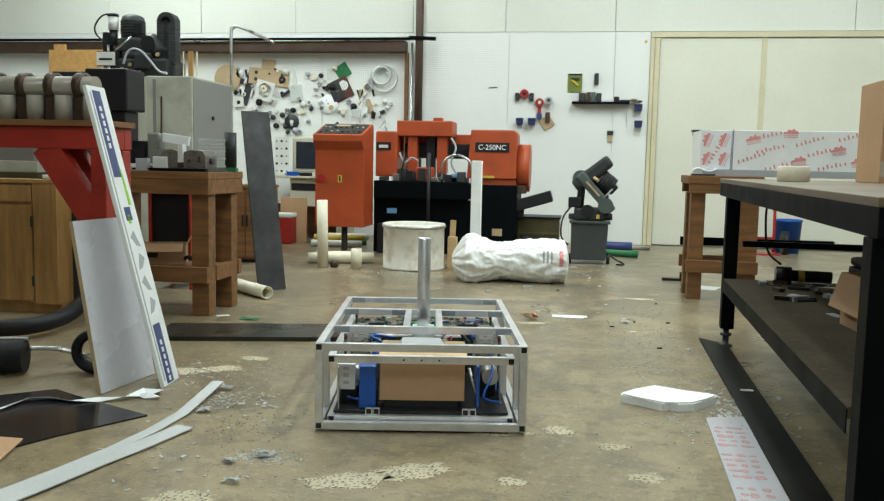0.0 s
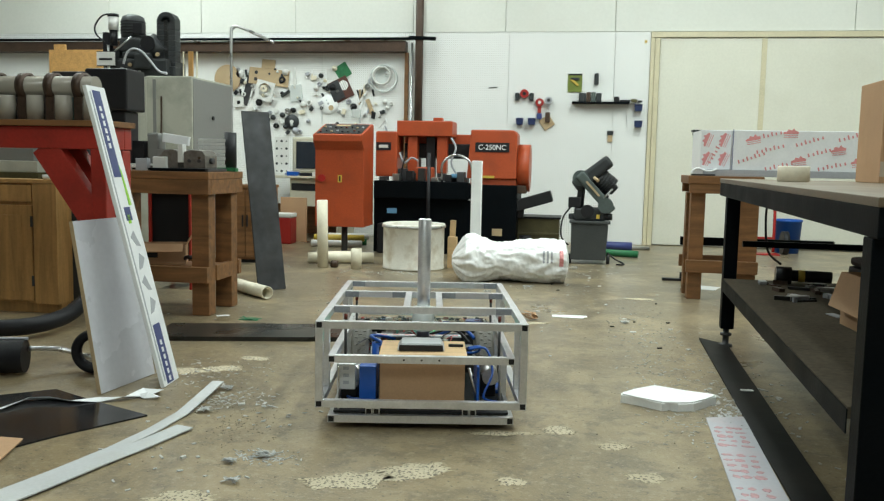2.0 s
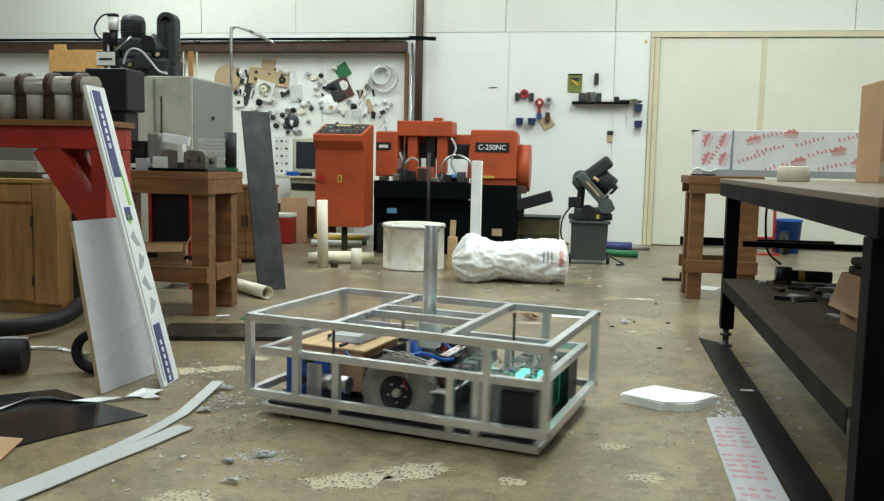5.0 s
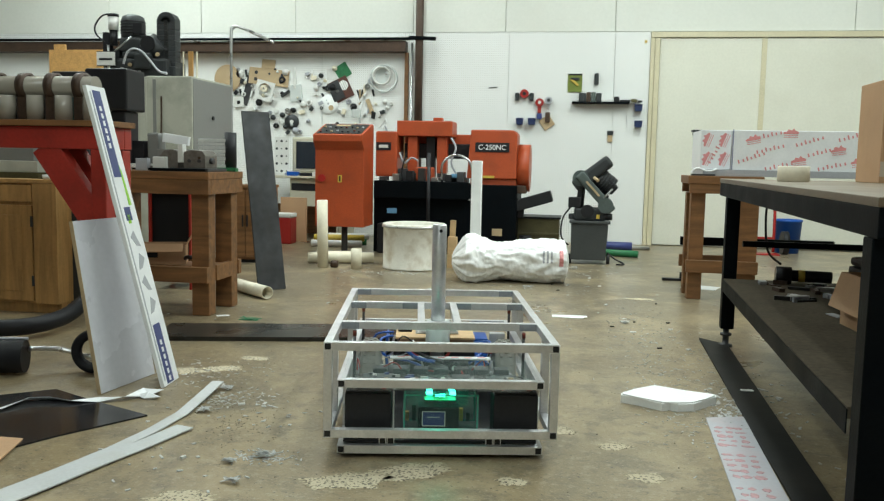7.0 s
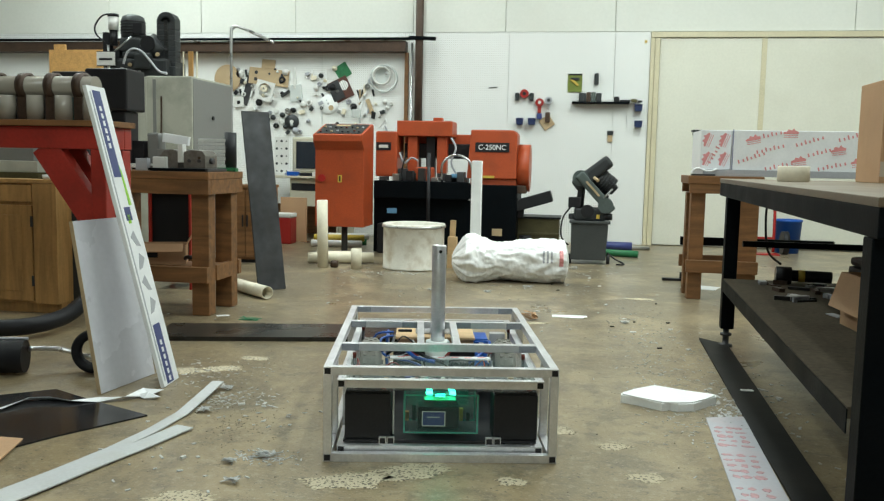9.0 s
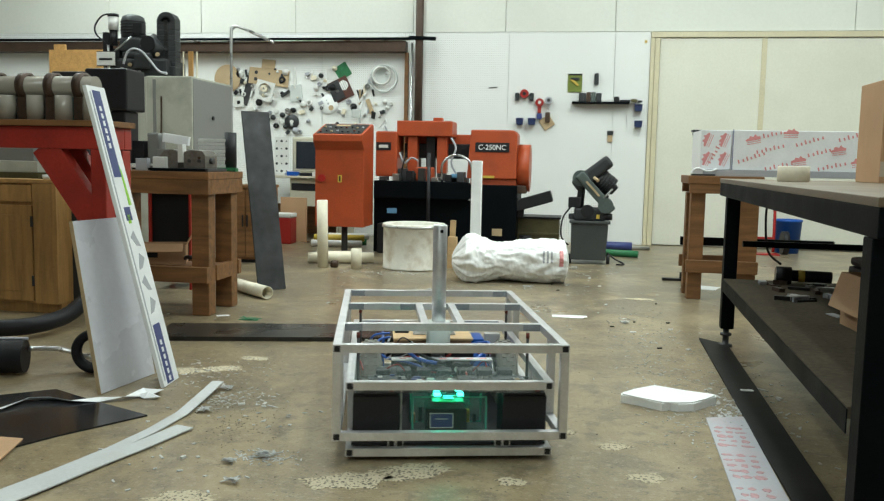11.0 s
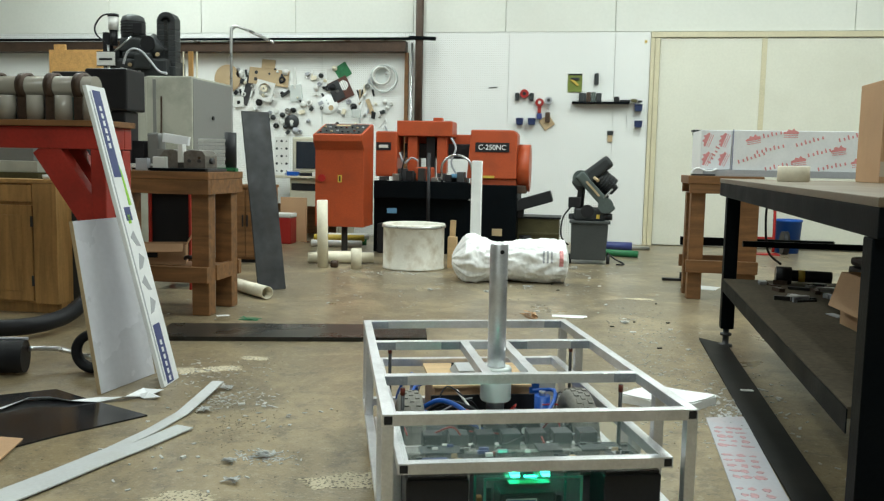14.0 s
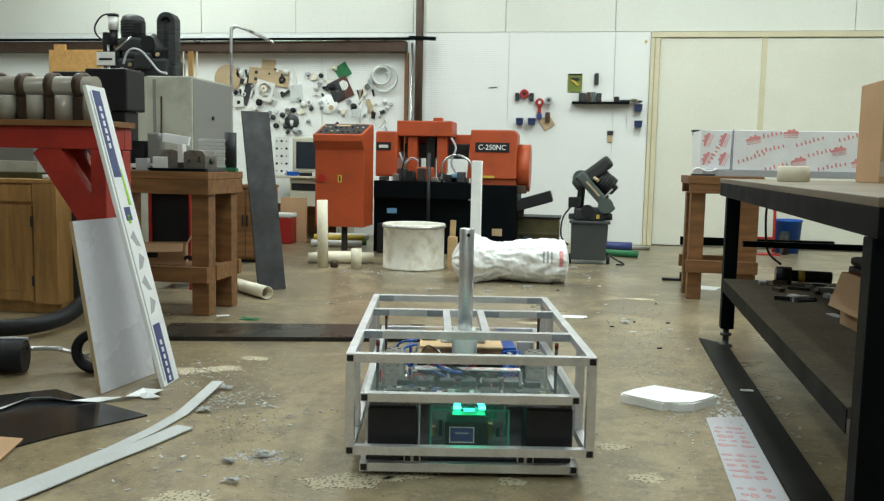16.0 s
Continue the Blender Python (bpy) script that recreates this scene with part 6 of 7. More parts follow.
def peg_right():
    # two tape guns
    t = thing("tape_dispenser", "red and grey tape dispenser hung on pegboard", "tape dispenser", wall_at(-0.655, 1.71))
    rod("reel", t, REDB, (0, 0.02, 0.01), (0, 0.02, 0.06), 0.05)
    rod("hub", t, BLACK, (0, 0.02, 0.061), (0, 0.02, 0.066), 0.02)
    for s in (-1, 1):
        boxed("side_bracket", t, DGREY, s * 0.085 - 0.022, s * 0.085 + 0.022, -0.06, 0.03, 0, 0.05, 0.006)
    t = thing("hose_reel", "small red hose reel on pegboard", "hose reel", wall_at(-0.475, 1.63))
    rod("reel", t, REDB, (0, 0, 0.01), (0, 0, 0.06), 0.048)
    rod("hub", t, WHITE, (0, 0, 0.061), (0, 0, 0.066), 0.02)
    boxed("grip", t, RED, -0.02, 0.02, -0.12, -0.045, 0, 0.04, 0.006)
    boxed("holder", t, NAVY, -0.03, 0.03, -0.19, -0.125, 0, 0.05, 0.006)
    t = thing("cable_spool", "small grey cable spool on pegboard", "spool", wall_at(-0.37, 1.655))
    rod("flange", t, GREYF, (0, 0, 0.0), (0, 0, 0.06), 0.042)
    rod("core", t, DGREY, (0, 0, 0.061), (0, 0, 0.07), 0.02)
    boxed("hook", t, STEEL, -0.015, 0.015, -0.10, -0.05, 0, 0.02, 0.003)
    for u, z, w in ((-0.70, 1.405, 0.085), (-0.56, 1.405, 0.09), (0.655, 1.575, 0.09), (0.66, 1.39, 0.09)):
        b = thing("parts_bin", "small dark blue plastic parts bin", "parts bin", wall_at(u, z), "blue parts bins")
        bm = bmesh.new()
        prism(bm, [(-w / 2, 0.04), (w / 2, 0.04), (w / 2 - 0.008, -0.035), (-w / 2 + 0.008, -0.035)], 0.09, pose(0, 0, 0.09, -90, 0, 0) @ pose(0, 0, 0), 0.004)
        part("tub", bm, NAVYD, b)
        boxed("front_lip", b, NAVYD, -w / 2, w / 2, 0.030, 0.042, 0.0905, 0.098, 0.002)
    t = thing("work_glove", "folded pale work glove on pegboard", "glove", wall_at(-0.385, 1.40, 35))
    boxed("cuff", t, TAN, -0.07, 0.07, -0.07, 0.07, 0, 0.02, 0.008)
    boxed("grip", t, RUST, -0.02, 0.035, 0.0, 0.12, 0.021, 0.05, 0.01, "", pose(0, 0, 0, 0, 0, -35))
    t = thing("blister_pack", "green and yellow tool blister pack on pegboard", "tool pack", wall_at(-0.075, 1.86))
    boxed("card", t, OLIVEG, -0.082, 0.082, -0.105, 0.105, 0, 0.012, 0.002)
    boxed("tool", t, YEL, -0.06, 0.05, -0.01, 0.015, 0.013, 0.03, 0.004, "", pose(0, 0, 0, 0, 0, -40))
    boxed("tool", t, DGREY, -0.05, 0.05, 0.03, 0.06, 0.013, 0.03, 0.004)
    boxed("header_strip", t, BLACK, -0.08, 0.08, 0.085, 0.104, 0.0125, 0.014, 0)
    hung("hand_plane", 0.17, 1.905, 0.05, 0.13, 0.05, DGREY, "dark hand tool on pegboard", "hand tool", 0, 0.012)
    # wall shelf
    t = thing("wall_shelf", "narrow dark wall shelf with small tools", "shelf", wall_at(0.225, 1.632))
    boxed("board", t, BPAINT, -0.325, 0.325, -0.012, 0.008, 0.0, 0.12, 0.003)
    rng = random.Random(21)
    x = -0.25
    for i, (w, h, mt) in enumerate(((0.08, 0.10, DGREY), (0.05, 0.11, RUST), (0.05, 0.11, DGREY3), (0.06, 0.10, DGREY), (0.13, 0.03, WHITE), (0.06, 0.06, BLACK), (0.12, 0.025, BLACK), (0.07, 0.035, OLIVE), (0.05, 0.02, BLACK))):
        bm = bmesh.new()
        box(bm, 0, w, 0.0085, 0.0085 + h, 0.02, 0.09, 0.006)
        part_ob = solid("shelf_item", bm, mt, "small dark tool on the wall shelf", "tool", wall_at(0.225 + x, 1.632), "wall shelf tools")
        x += w + 0.006
    t = thing("paint_brush", "dark-handled brush hung on pegboard", "brush", wall_at(0.35, 1.245))
    boxed("ferrule", t, DGREY, -0.035, 0.035, 0.02, 0.07, 0, 0.02, 0.004)
    boxed("bristles", t, TAN, -0.028, 0.028, -0.06, 0.0195, 0, 0.016, 0.004)
    hung("hook_rod", 0.53, 1.43, 0.006, 0.13, 0.01, STEEL, "thin steel rod on a pegboard hook", "rod", 0, 0.001)
    hung("label_strip", -1.03, 1.80, 0.10, 0.012, 0.004, DGREY, "small dark label strip", "label", 3, 0)
    hung("label_strip", 0.71, 2.33, 0.03, 0.03, 0.006, YEL, "small yellow tag on pegboard", "label", 0, 0)


def peg_left():
    def wheel_disc(u, z, r, mt, holes, label, r0=0.0):
        t = thing("plastic_disc", label, "disc", wall_at(u, z))
        bm = bmesh.new()
        if r0:
            disc_ring(bm, r0, r, 0.02, None)
        else:
            lathe(bm, [(0, 0), (r, 0), (r, 0.018), (r * 0.97, 0.022), (0, 0.022)], 40)
        part("face", bm, mt, t)
        for x, y, hr, hm in holes:
            rod("hole", t, hm, (x, y, 0.0221), (x, y, 0.0235), hr)
        return t

    wheel_disc(-3.035, 1.585, 0.115, FOAM, [(0.035, -0.04, 0.032, TAN), (-0.02, 0.05, 0.008, GREYF), (-0.06, -0.02, 0.008, GREYF), (0.0, 0.01, 0.012, GREYF)], "white turned plastic disc on pegboard")
    wheel_disc(-3.50, 1.37, 0.09, DGREY, [(0, 0, 0.025, WHITE)], "dark grey disc with centre hole")
    wheel_disc(-4.17, 1.95, 0.048, WHITE, [(0, 0, 0.012, GREYF)], "small white plastic disc")
    wheel_disc(-4.33, 1.89, 0.17, TAN, [], "tan hardboard disc hung on pegboard")
    t = thing("clear_ring", "large translucent white plastic ring on pegboard", "ring", wall_at(-2.345, 1.90))
    bm = bmesh.new()
    disc_ring(bm, 0.145, 0.168, 0.05, None, 48)
    part("outer_ring", bm, FROSTW, t)
    bm = bmesh.new()
    disc_ring(bm, 0.095, 0.112, 0.06, pose(-0.02, 0.03, 0.02), 48)
    part("inner_ring", bm, WHITE, t)
    rod("film_disc", t, FROSTW, (-0.02, 0.03, 0.005), (-0.02, 0.03, 0.012), 0.093)
    # square plate with a round window
    t = thing("cut_plate", "white square plate with round opening", "plate", wall_at(-3.835, 1.745, -14, 0.045))
    bm = bmesh.new()
    for a in range(32):
        a0, a1 = 2 * math.pi * a / 32, 2 * math.pi * (a + 1) / 32
        ring = []
        for an in (a0, a1):
            c, s2 = math.cos(an), math.sin(an)
            k = 0.115 / max(abs(c), abs(s2))
            ring.append(((0.085 * c, 0.085 * s2), (k * c, k * s2)))
        q = [ring[0][0], ring[0][1], ring[1][1], ring[1][0]]
        lo = [bm.verts.new((x, y, 0)) for x, y in q]
        hi = [bm.verts.new((x, y, 0.018)) for x, y in q]
        bm.faces.new(hi)
        bm.faces.new(lo[::-1])
        bm.faces.new((lo[0], hi[0], hi[3], lo[3]))
        bm.faces.new((lo[1], lo[2], hi[2], hi[1]))
    bmesh.ops.remove_doubles(bm, verts=bm.verts, dist=1e-5)
    part("plate", bm, WHITE, t)
    rod("boss", t, PVC, (-0.01, 0.02, 0.002), (-0.01, 0.02, 0.03), 0.042)
    rod("boss_hole", t, DGREY, (-0.01, 0.02, 0.0302), (-0.01, 0.02, 0.031), 0.012)
    # tan hardboard jig
    t = thing("hardboard_jig", "brown hardboard jig with holes", "jig", wall_at(-3.79, 1.92, -6))
    boxed("board", t, TAN, -0.26, 0.25, -0.11, 0.09, 0, 0.018, 0.003)
    boxed("handle_tab", t, TAN, -0.11, 0.06, 0.0905, 0.20, 0, 0.018, 0.003)
    for x, y, r in ((-0.17, 0.03, 0.022), (-0.17, -0.05, 0.022), (0.0, 0.03, 0.014), (0.16, 0.03, 0.016), (0.16, -0.05, 0.024)):
        rod("hole", t, DGREY, (x, y, 0.0181), (x, y, 0.019), r)
    hung("steel_straightedge", -4.06, 1.79, 0.085, 0.46, 0.012, DSTEEL, "dark steel straightedge on pegboard", "straightedge", -16, 0.002)
    hung("green_board", -2.86, 1.985, 0.17, 0.17, 0.012, GREEN, "green circuit board on pegboard", "circuit board", 32, 0.002)
    hung("paper_card", -2.99, 1.95, 0.14, 0.13, 0.004, WHITE, "white card behind the green panel", "card", 4, 0.001)
    t = thing("brown_gasket_plate", "dark brown plate with curved cutout", "plate", wall_at(-2.885, 1.765, 26))
    boxed("board", t, MAROON, -0.13, 0.13, -0.13, 0.13, 0, 0.014, 0.002)
    boxed("slate", t, DSTEEL, -0.13, 0.02, -0.11, 0.12, 0.0145, 0.026, 0.003)
    rod("boss", t, STEEL, (-0.04, 0.0, 0.0262), (-0.04, 0.0, 0.034), 0.018)
    rod("cutout", t, PEG, (0.055, 0.03, 0.0146), (0.055, 0.03, 0.0152), 0.06)
    # hand tools fan
    t = thing("plier_set", "fan of hand pliers with pale handles", "pliers", wall_at(-2.62, 1.68, 0))
    for k, (a, mt) in enumerate(((-20, DGREY), (-6, TAN), (12, DGREY), (26, TAN), (38, WHITE))):
        boxed("tool", t, mt, -0.011, 0.011, -0.10, 0.09, 0.004 * k, 0.004 * k + 0.0038, 0.001, "", pose(0.012 * k - 0.03, 0, 0, 0, 0, -a))
    hung("wooden_square", -2.51, 1.55, 0.05, 0.22, 0.02, TAN, "pale wooden tool hung on pegboard", "tool", 22, 0.003)
    hung("white_sheet", -2.42, 1.42, 0.17, 0.16, 0.006, WHITE, "white plastic sheet scrap on pegboard", "plastic sheet", -35, 0.002)
    hung("dark_clip", -2.47, 1.46, 0.045, 0.08, 0.03, BLACK, "black clip on pegboard", "clip", -10, 0.004)
    hung("clear_bracket", -3.45, 1.72, 0.16, 0.20, 0.02, FROSTW, "translucent plastic bracket on pegboard", "bracket", 6, 0.01)
    hung("white_bar", -3.47, 1.90, 0.035, 0.26, 0.02, WHITE, "white plastic bar with slots", "bar", 3, 0.003)
    hung("dark_wedge", -3.58, 1.71, 0.13, 0.035, 0.03, DGREY, "dark angled wedge on pegboard", "wedge", 32, 0.006)
    hung("jar", -2.68, 1.48, 0.11, 0.10, 0.06, FROSTW, "clear plastic jar on pegboard", "jar", 0, 0.02)
    hung("white_block", -4.18, 1.60, 0.12, 0.12, 0.03, WHITE, "white square plastic block on pegboard", "block", 4, 0.004)
    hung("block_hole", -4.18, 1.60, 0.04, 0.04, 0.034, BLACK, "dark square insert in a plastic block", "insert", 4, 0.002)
    # many small fittings, each its own piece
    rng = random.Random(17)
    mts = [WHITE, DGREY, BLACK, GREYF, WHITE, DGREY, PVC, STEEL]
    spots = [(-3.19, 1.78), (-3.20, 1.71), (-3.08, 1.87), (-3.13, 1.93), (-3.22, 1.90), (-3.05, 1.78), (-2.98, 1.79), (-3.13, 1.60), (-3.12, 1.54), (-2.90, 1.50), (-2.84, 1.50), (-3.28, 1.60), (-3.62, 1.45),
             (-3.70, 1.50), (-3.78, 1.48), (-3.74, 1.42), (-3.66, 1.38), (-3.70, 1.32), (-3.58, 1.31), (-3.62, 1.36), (-3.80, 1.40), (-3.93, 1.50), (-4.02, 1.52), (-3.55, 1.50), (-3.48, 1.51), (-3.37, 1.49), (-3.62, 1.88),
             (-3.58, 1.97), (-4.14, 1.86), (-4.10, 1.84), (-3.36, 1.58), (-3.25, 1.53), (-2.78, 1.62), (-2.72, 1.56), (-2.58, 1.46), (-2.50, 1.87), (-2.55, 1.80), (-3.30, 1.95), (-3.15, 1.83), (-2.96, 2.02),
             (-3.84, 1.42), (-3.88, 1.36), (-3.45, 1.26), (-3.55, 1.24), (-3.40, 1.25), (-3.92, 1.60), (-4.22, 1.72), (-4.12, 1.70), (-2.30, 1.55), (-2.36, 1.50), (-2.25, 1.60), (-2.33, 1.62)]
    for i, (u, z) in enumerate(spots):
        r = rng.uniform(0.018, 0.042)
        bm = bmesh.new()
        if i % 3 == 0:
            lathe(bm, [(0, 0), (r, 0), (r, 0.03), (r * 0.6, 0.032), (r * 0.55, 0.05), (0, 0.05)], 18)
        elif i % 3 == 1:
            box(bm, -r, r, -r * 0.7, r * 0.7, 0, 0.03, 0.005)
        else:
            disc_ring(bm, r * 0.45, r, 0.03, None, 18)
        solid("small_fitting", bm, mts[rng.randrange(8)], "small plastic or metal fitting on pegboard", "fitting", wall_at(u, z, rng.uniform(0, 90)), "pegboard fittings")
    for i in range(46):
        u, z = rng.uniform(-4.25, -2.30), rng.choice((rng.uniform(1.28, 1.52), rng.uniform(1.45, 1.75), rng.uniform(1.72, 2.02)))
        r = rng.uniform(0.012, 0.03)
        bm = bmesh.new()
        if i % 2:
            lathe(bm, [(0, 0), (r, 0), (r, 0.02), (r * 0.5, 0.022), (r * 0.45, 0.045), (0, 0.045)], 14)
        else:
            box(bm, -r * 0.5, r * 0.5, -r * 1.8, r * 1.8, 0, 0.018, 0.003)
        solid("hanging_part", bm, (FOAM, PVC, DGREY, GREYF, FOAM, BLACK, STEEL, FROSTW)[rng.randrange(8)], "small machined part hung on the pegboard", "machined part", wall_at(u, z, rng.uniform(-35, 35), 0.002), "pegboard parts")
    # paper row on the left stretch
    for i in range(4):
        hung("paper_note", -5.2 + 0.19 * i, 1.5 + 0.1 * (i % 2), 0.15, 0.2, 0.003, WHITE, "white paper note on pegboard", "paper", rng.uniform(-4, 4), 0)


NAVYD = surface("dark_blue_bin_plastic", (0.012, 0.025, 0.09), 0.4, 0, 0.1, 9, 90, 0.05)
OLIVEG = surface("green_yellow_card", (0.16, 0.20, 0.03), 0.5, 0, 0.4, 30, 120, 0.05)
MAROON = surface("dark_brown_board", (0.09, 0.03, 0.02), 0.55, 0, 0.2, 8, 90, 0.08)
FROSTW = glass("frosted_white_plastic", (0.8, 0.84, 0.82), 0.35, 0.5)
peg_right()
peg_left()


# ---- floor debris ----
def blob(u, v, w, h, seed, material, z=0.0, thick=0.0012, turn=0.0, rough=0.35, parent=None, name="worn_patch"):
    """A thin patch with a ragged rim."""
    bm = bmesh.new()
    n = 160
    ring = []
    for i in range(n):
        a = 2 * math.pi * i / n
        p = Vector((math.cos(a) * 1.6, math.sin(a) * 1.6, seed * 3.1))
        r = 1 + rough * (noise.noise(p) + 0.6 * noise.noise(p * 2.7) + 0.4 * noise.noise(p * 6.1) + 0.35 * noise.noise(p * 15.0) + 0.25 * noise.noise(p * 31.0))
        ring.append((w * r * math.cos(a), h * r * math.sin(a)))
    top = [bm.verts.new((x, y, thick)) for x, y in ring]
    low = [bm.verts.new((x * 1.01, y * 1.01, -0.001)) for x, y in ring]
    bm.faces.new(top)
    for i in range(n):
        j = (i + 1) % n
        bm.faces.new((low[i], low[j], top[j], top[i]))
    return part(name, bm, material, parent, "", pose(u, v, z, 0, 0, turn))


def aggregate():
    """Spalled concrete: pale paste with dark and light stones."""
    m = surface("spalled_concrete", (0.50, 0.43, 0.30), 0.75, 0, 0.15, 8, 160, 0.5)
    n, link = links(m)
    b = n["Principled BSDF"]
    old = b.inputs["Base Color"].links[0].from_socket
    co, vo = n.new("ShaderNodeTexCoord"), n.new("ShaderNodeTexVoronoi")
    vo.inputs["Scale"].default_value = 170
    link(co.outputs["Object"], vo.inputs["Vector"])
    sep, k, mix = n.new("ShaderNodeSeparateColor"), n.new("ShaderNodeMapRange"), n.new("ShaderNodeMix")
    link(vo.outputs["Color"], sep.inputs[0])
    k.inputs["From Min"].default_value, k.inputs["From Max"].default_value, k.inputs["To Max"].default_value = 0.74, 0.80, 0.85
    link(sep.outputs[0], k.inputs["Value"])
    mix.data_type = "RGBA"
    link(k.outputs[0], mix.inputs["Factor"])
    link(old, mix.inputs["A"])
    mix.inputs["B"].default_value = (0.10, 0.085, 0.065, 1)
    link(mix.outputs["Result"], b.inputs["Base Color"])
    return m


SPALL = aggregate()
GRIT = surface("dark_grit_stain", (0.12, 0.105, 0.08), 0.8, 0, 0.5, 40, 160, 0.4, (0.34, 0.30, 0.22), 0.8)


def floor_wear():
    for i, (u, v, w, h, a) in enumerate(((-0.62, 2.265, 0.13, 0.055, 25), (-0.45, 2.38, 0.12, 0.055, 20), (-0.16, 2.355, 0.038, 0.032, 0), (0.236, 2.467, 0.055, 0.042, 10), (-0.22, 2.79, 0.10, 0.028, 8), (-0.04, 2.86, 0.06, 0.038, 5),
                                         (0.14, 2.73, 0.055, 0.03, 20), (-1.64, 3.33, 0.09, 0.05, 10), (-0.22, 4.83, 0.10, 0.03, 12), (-1.02, 2.05, 0.09, 0.05, 5), (-1.42, 3.62, 0.06, 0.04, 0), (-1.50, 3.40, 0.09, 0.05, 20), (0.45, 5.9, 0.10, 0.05, 0))):
        blob(u, v, w, h, i + 1, SPALL, 0.0, 0.0007, a, 0.5, floor)
    rng = random.Random(31)
    spots = []
    for i in range(1000):
        if rng.random() < 0.6:
            c = rng.choice(((-1.12, 2.68, 0.07), (-1.12, 2.66, 0.06), (-1.08, 2.62, 0.05), (-1.26, 2.93, 0.06), (-1.2, 2.75, 0.16), (-1.5, 3.35, 0.18), (0.60, 3.6, 0.12), (0.62, 3.05, 0.10), (-1.3, 3.05, 0.14), (-1.05, 2.3, 0.2), (0.58, 4.1, 0.16)))
            u, v = rng.gauss(c[0], c[2]), rng.gauss(c[1], c[2] * 1.6)
        else:
            u, v = rng.uniform(-2.4, 0.75), rng.uniform(1.9, 6.0)
        r = rng.uniform(0.0007, 0.0022)
        spots.append((u, v, r, r * rng.uniform(0.4, 1), r * 0.8, rng.uniform(0, 360), 0, 0))
    crumbs("dark_chips", spots, GRIT, "scattered dark grit and metal chips", "grit")
    spots = []
    for i in range(1200):
        c = rng.choice(((0.62, 3.6, 0.07, 0.30), (0.56, 3.0, 0.05, 0.25), (-1.5, 3.3, 0.12, 0.15), (-1.28, 2.98, 0.08, 0.08), (-0.92, 2.40, 0.05, 0.03), (-1.36, 6.75, 0.3, 0.05), (-0.3, 5.6, 0.6, 0.8), (-1.0, 5.6, 0.6, 0.6), (0.6, 4.4, 0.12, 0.3), (0.36, 4.6, 0.08, 0.35), (0.38, 3.7, 0.08, 0.35), (0.40, 3.2, 0.07, 0.3), (-0.55, 6.2, 0.5, 0.15)))
        u, v = rng.gauss(c[0], c[2]), rng.gauss(c[1], c[3])
        spots.append((u, v, rng.uniform(0.0015, 0.011), rng.uniform(0.0006, 0.0026), 0.002, rng.uniform(0, 360), rng.uniform(-6, 6), rng.uniform(-14, 14)))
    crumbs("white_shavings", spots, STRIP, "scattered white plastic shavings", "shavings")


def scraps():
    """Torn white bits between the machines."""
    rng = random.Random(63)
    spots = []
    for cu, cv, su, sv, n in ((-1.35, 6.72, 0.28, 0.06, 40), (-1.9, 6.6, 0.35, 0.25, 22), (-1.7, 5.6, 0.4, 0.5, 30), (-0.6, 6.1, 0.5, 0.25, 14), (0.1, 7.2, 0.25, 0.35, 40), (-0.4, 5.4, 0.5, 0.5, 12), (0.45, 4.4, 0.15, 0.4, 10),
                              (0.60, 3.25, 0.03, 0.14, 70), (0.80, 3.4, 0.03, 0.4, 34), (-1.1, 2.75, 0.16, 0.1, 26), (-1.25, 2.25, 0.2, 0.12, 14), (0.3, 5.6, 0.25, 0.6, 9), (-2.3, 4.9, 0.3, 0.3, 16)):
        for i in range(n):
            u, v = rng.gauss(cu, su), rng.gauss(cv, sv)
            big = rng.random() < 0.25
            spots.append((u, v, rng.uniform(0.008, 0.022) if big else rng.uniform(0.003, 0.009), rng.uniform(0.002, 0.007), 0.003, rng.uniform(0, 360), rng.uniform(-8, 8), rng.uniform(-12, 12)))
    crumbs("white_scraps", spots, STRIP, "scattered torn white plastic scraps", "scraps")


def crumbs(name, spots, material, label, category):
    """Many little blocks in one mesh: place, half sizes, height, turn and lean."""
    vs, fs = [], []
    for u, v, a, b, h, turn, rx, ry in spots:
        m = pose(u, v, 0.0002, rx, ry, turn)
        k = len(vs)
        vs += [tuple(m @ Vector((x * a, y * b, z * h))) for z in (0, 1) for x, y in ((-1, -1), (1, -1), (1, 1), (-1, 1))]
        fs += [(k + 4, k + 5, k + 6, k + 7)] + [(k + i, k + (i + 1) % 4, k + 4 + (i + 1) % 4, k + 4 + i) for i in range(4)]
    me = bpy.data.meshes.new(name)
    me.from_pydata(vs, [], fs)
    me.materials.append(material)
    tagged(new(name, me), label, category, "", "stuff")


floor_wear()
scraps()


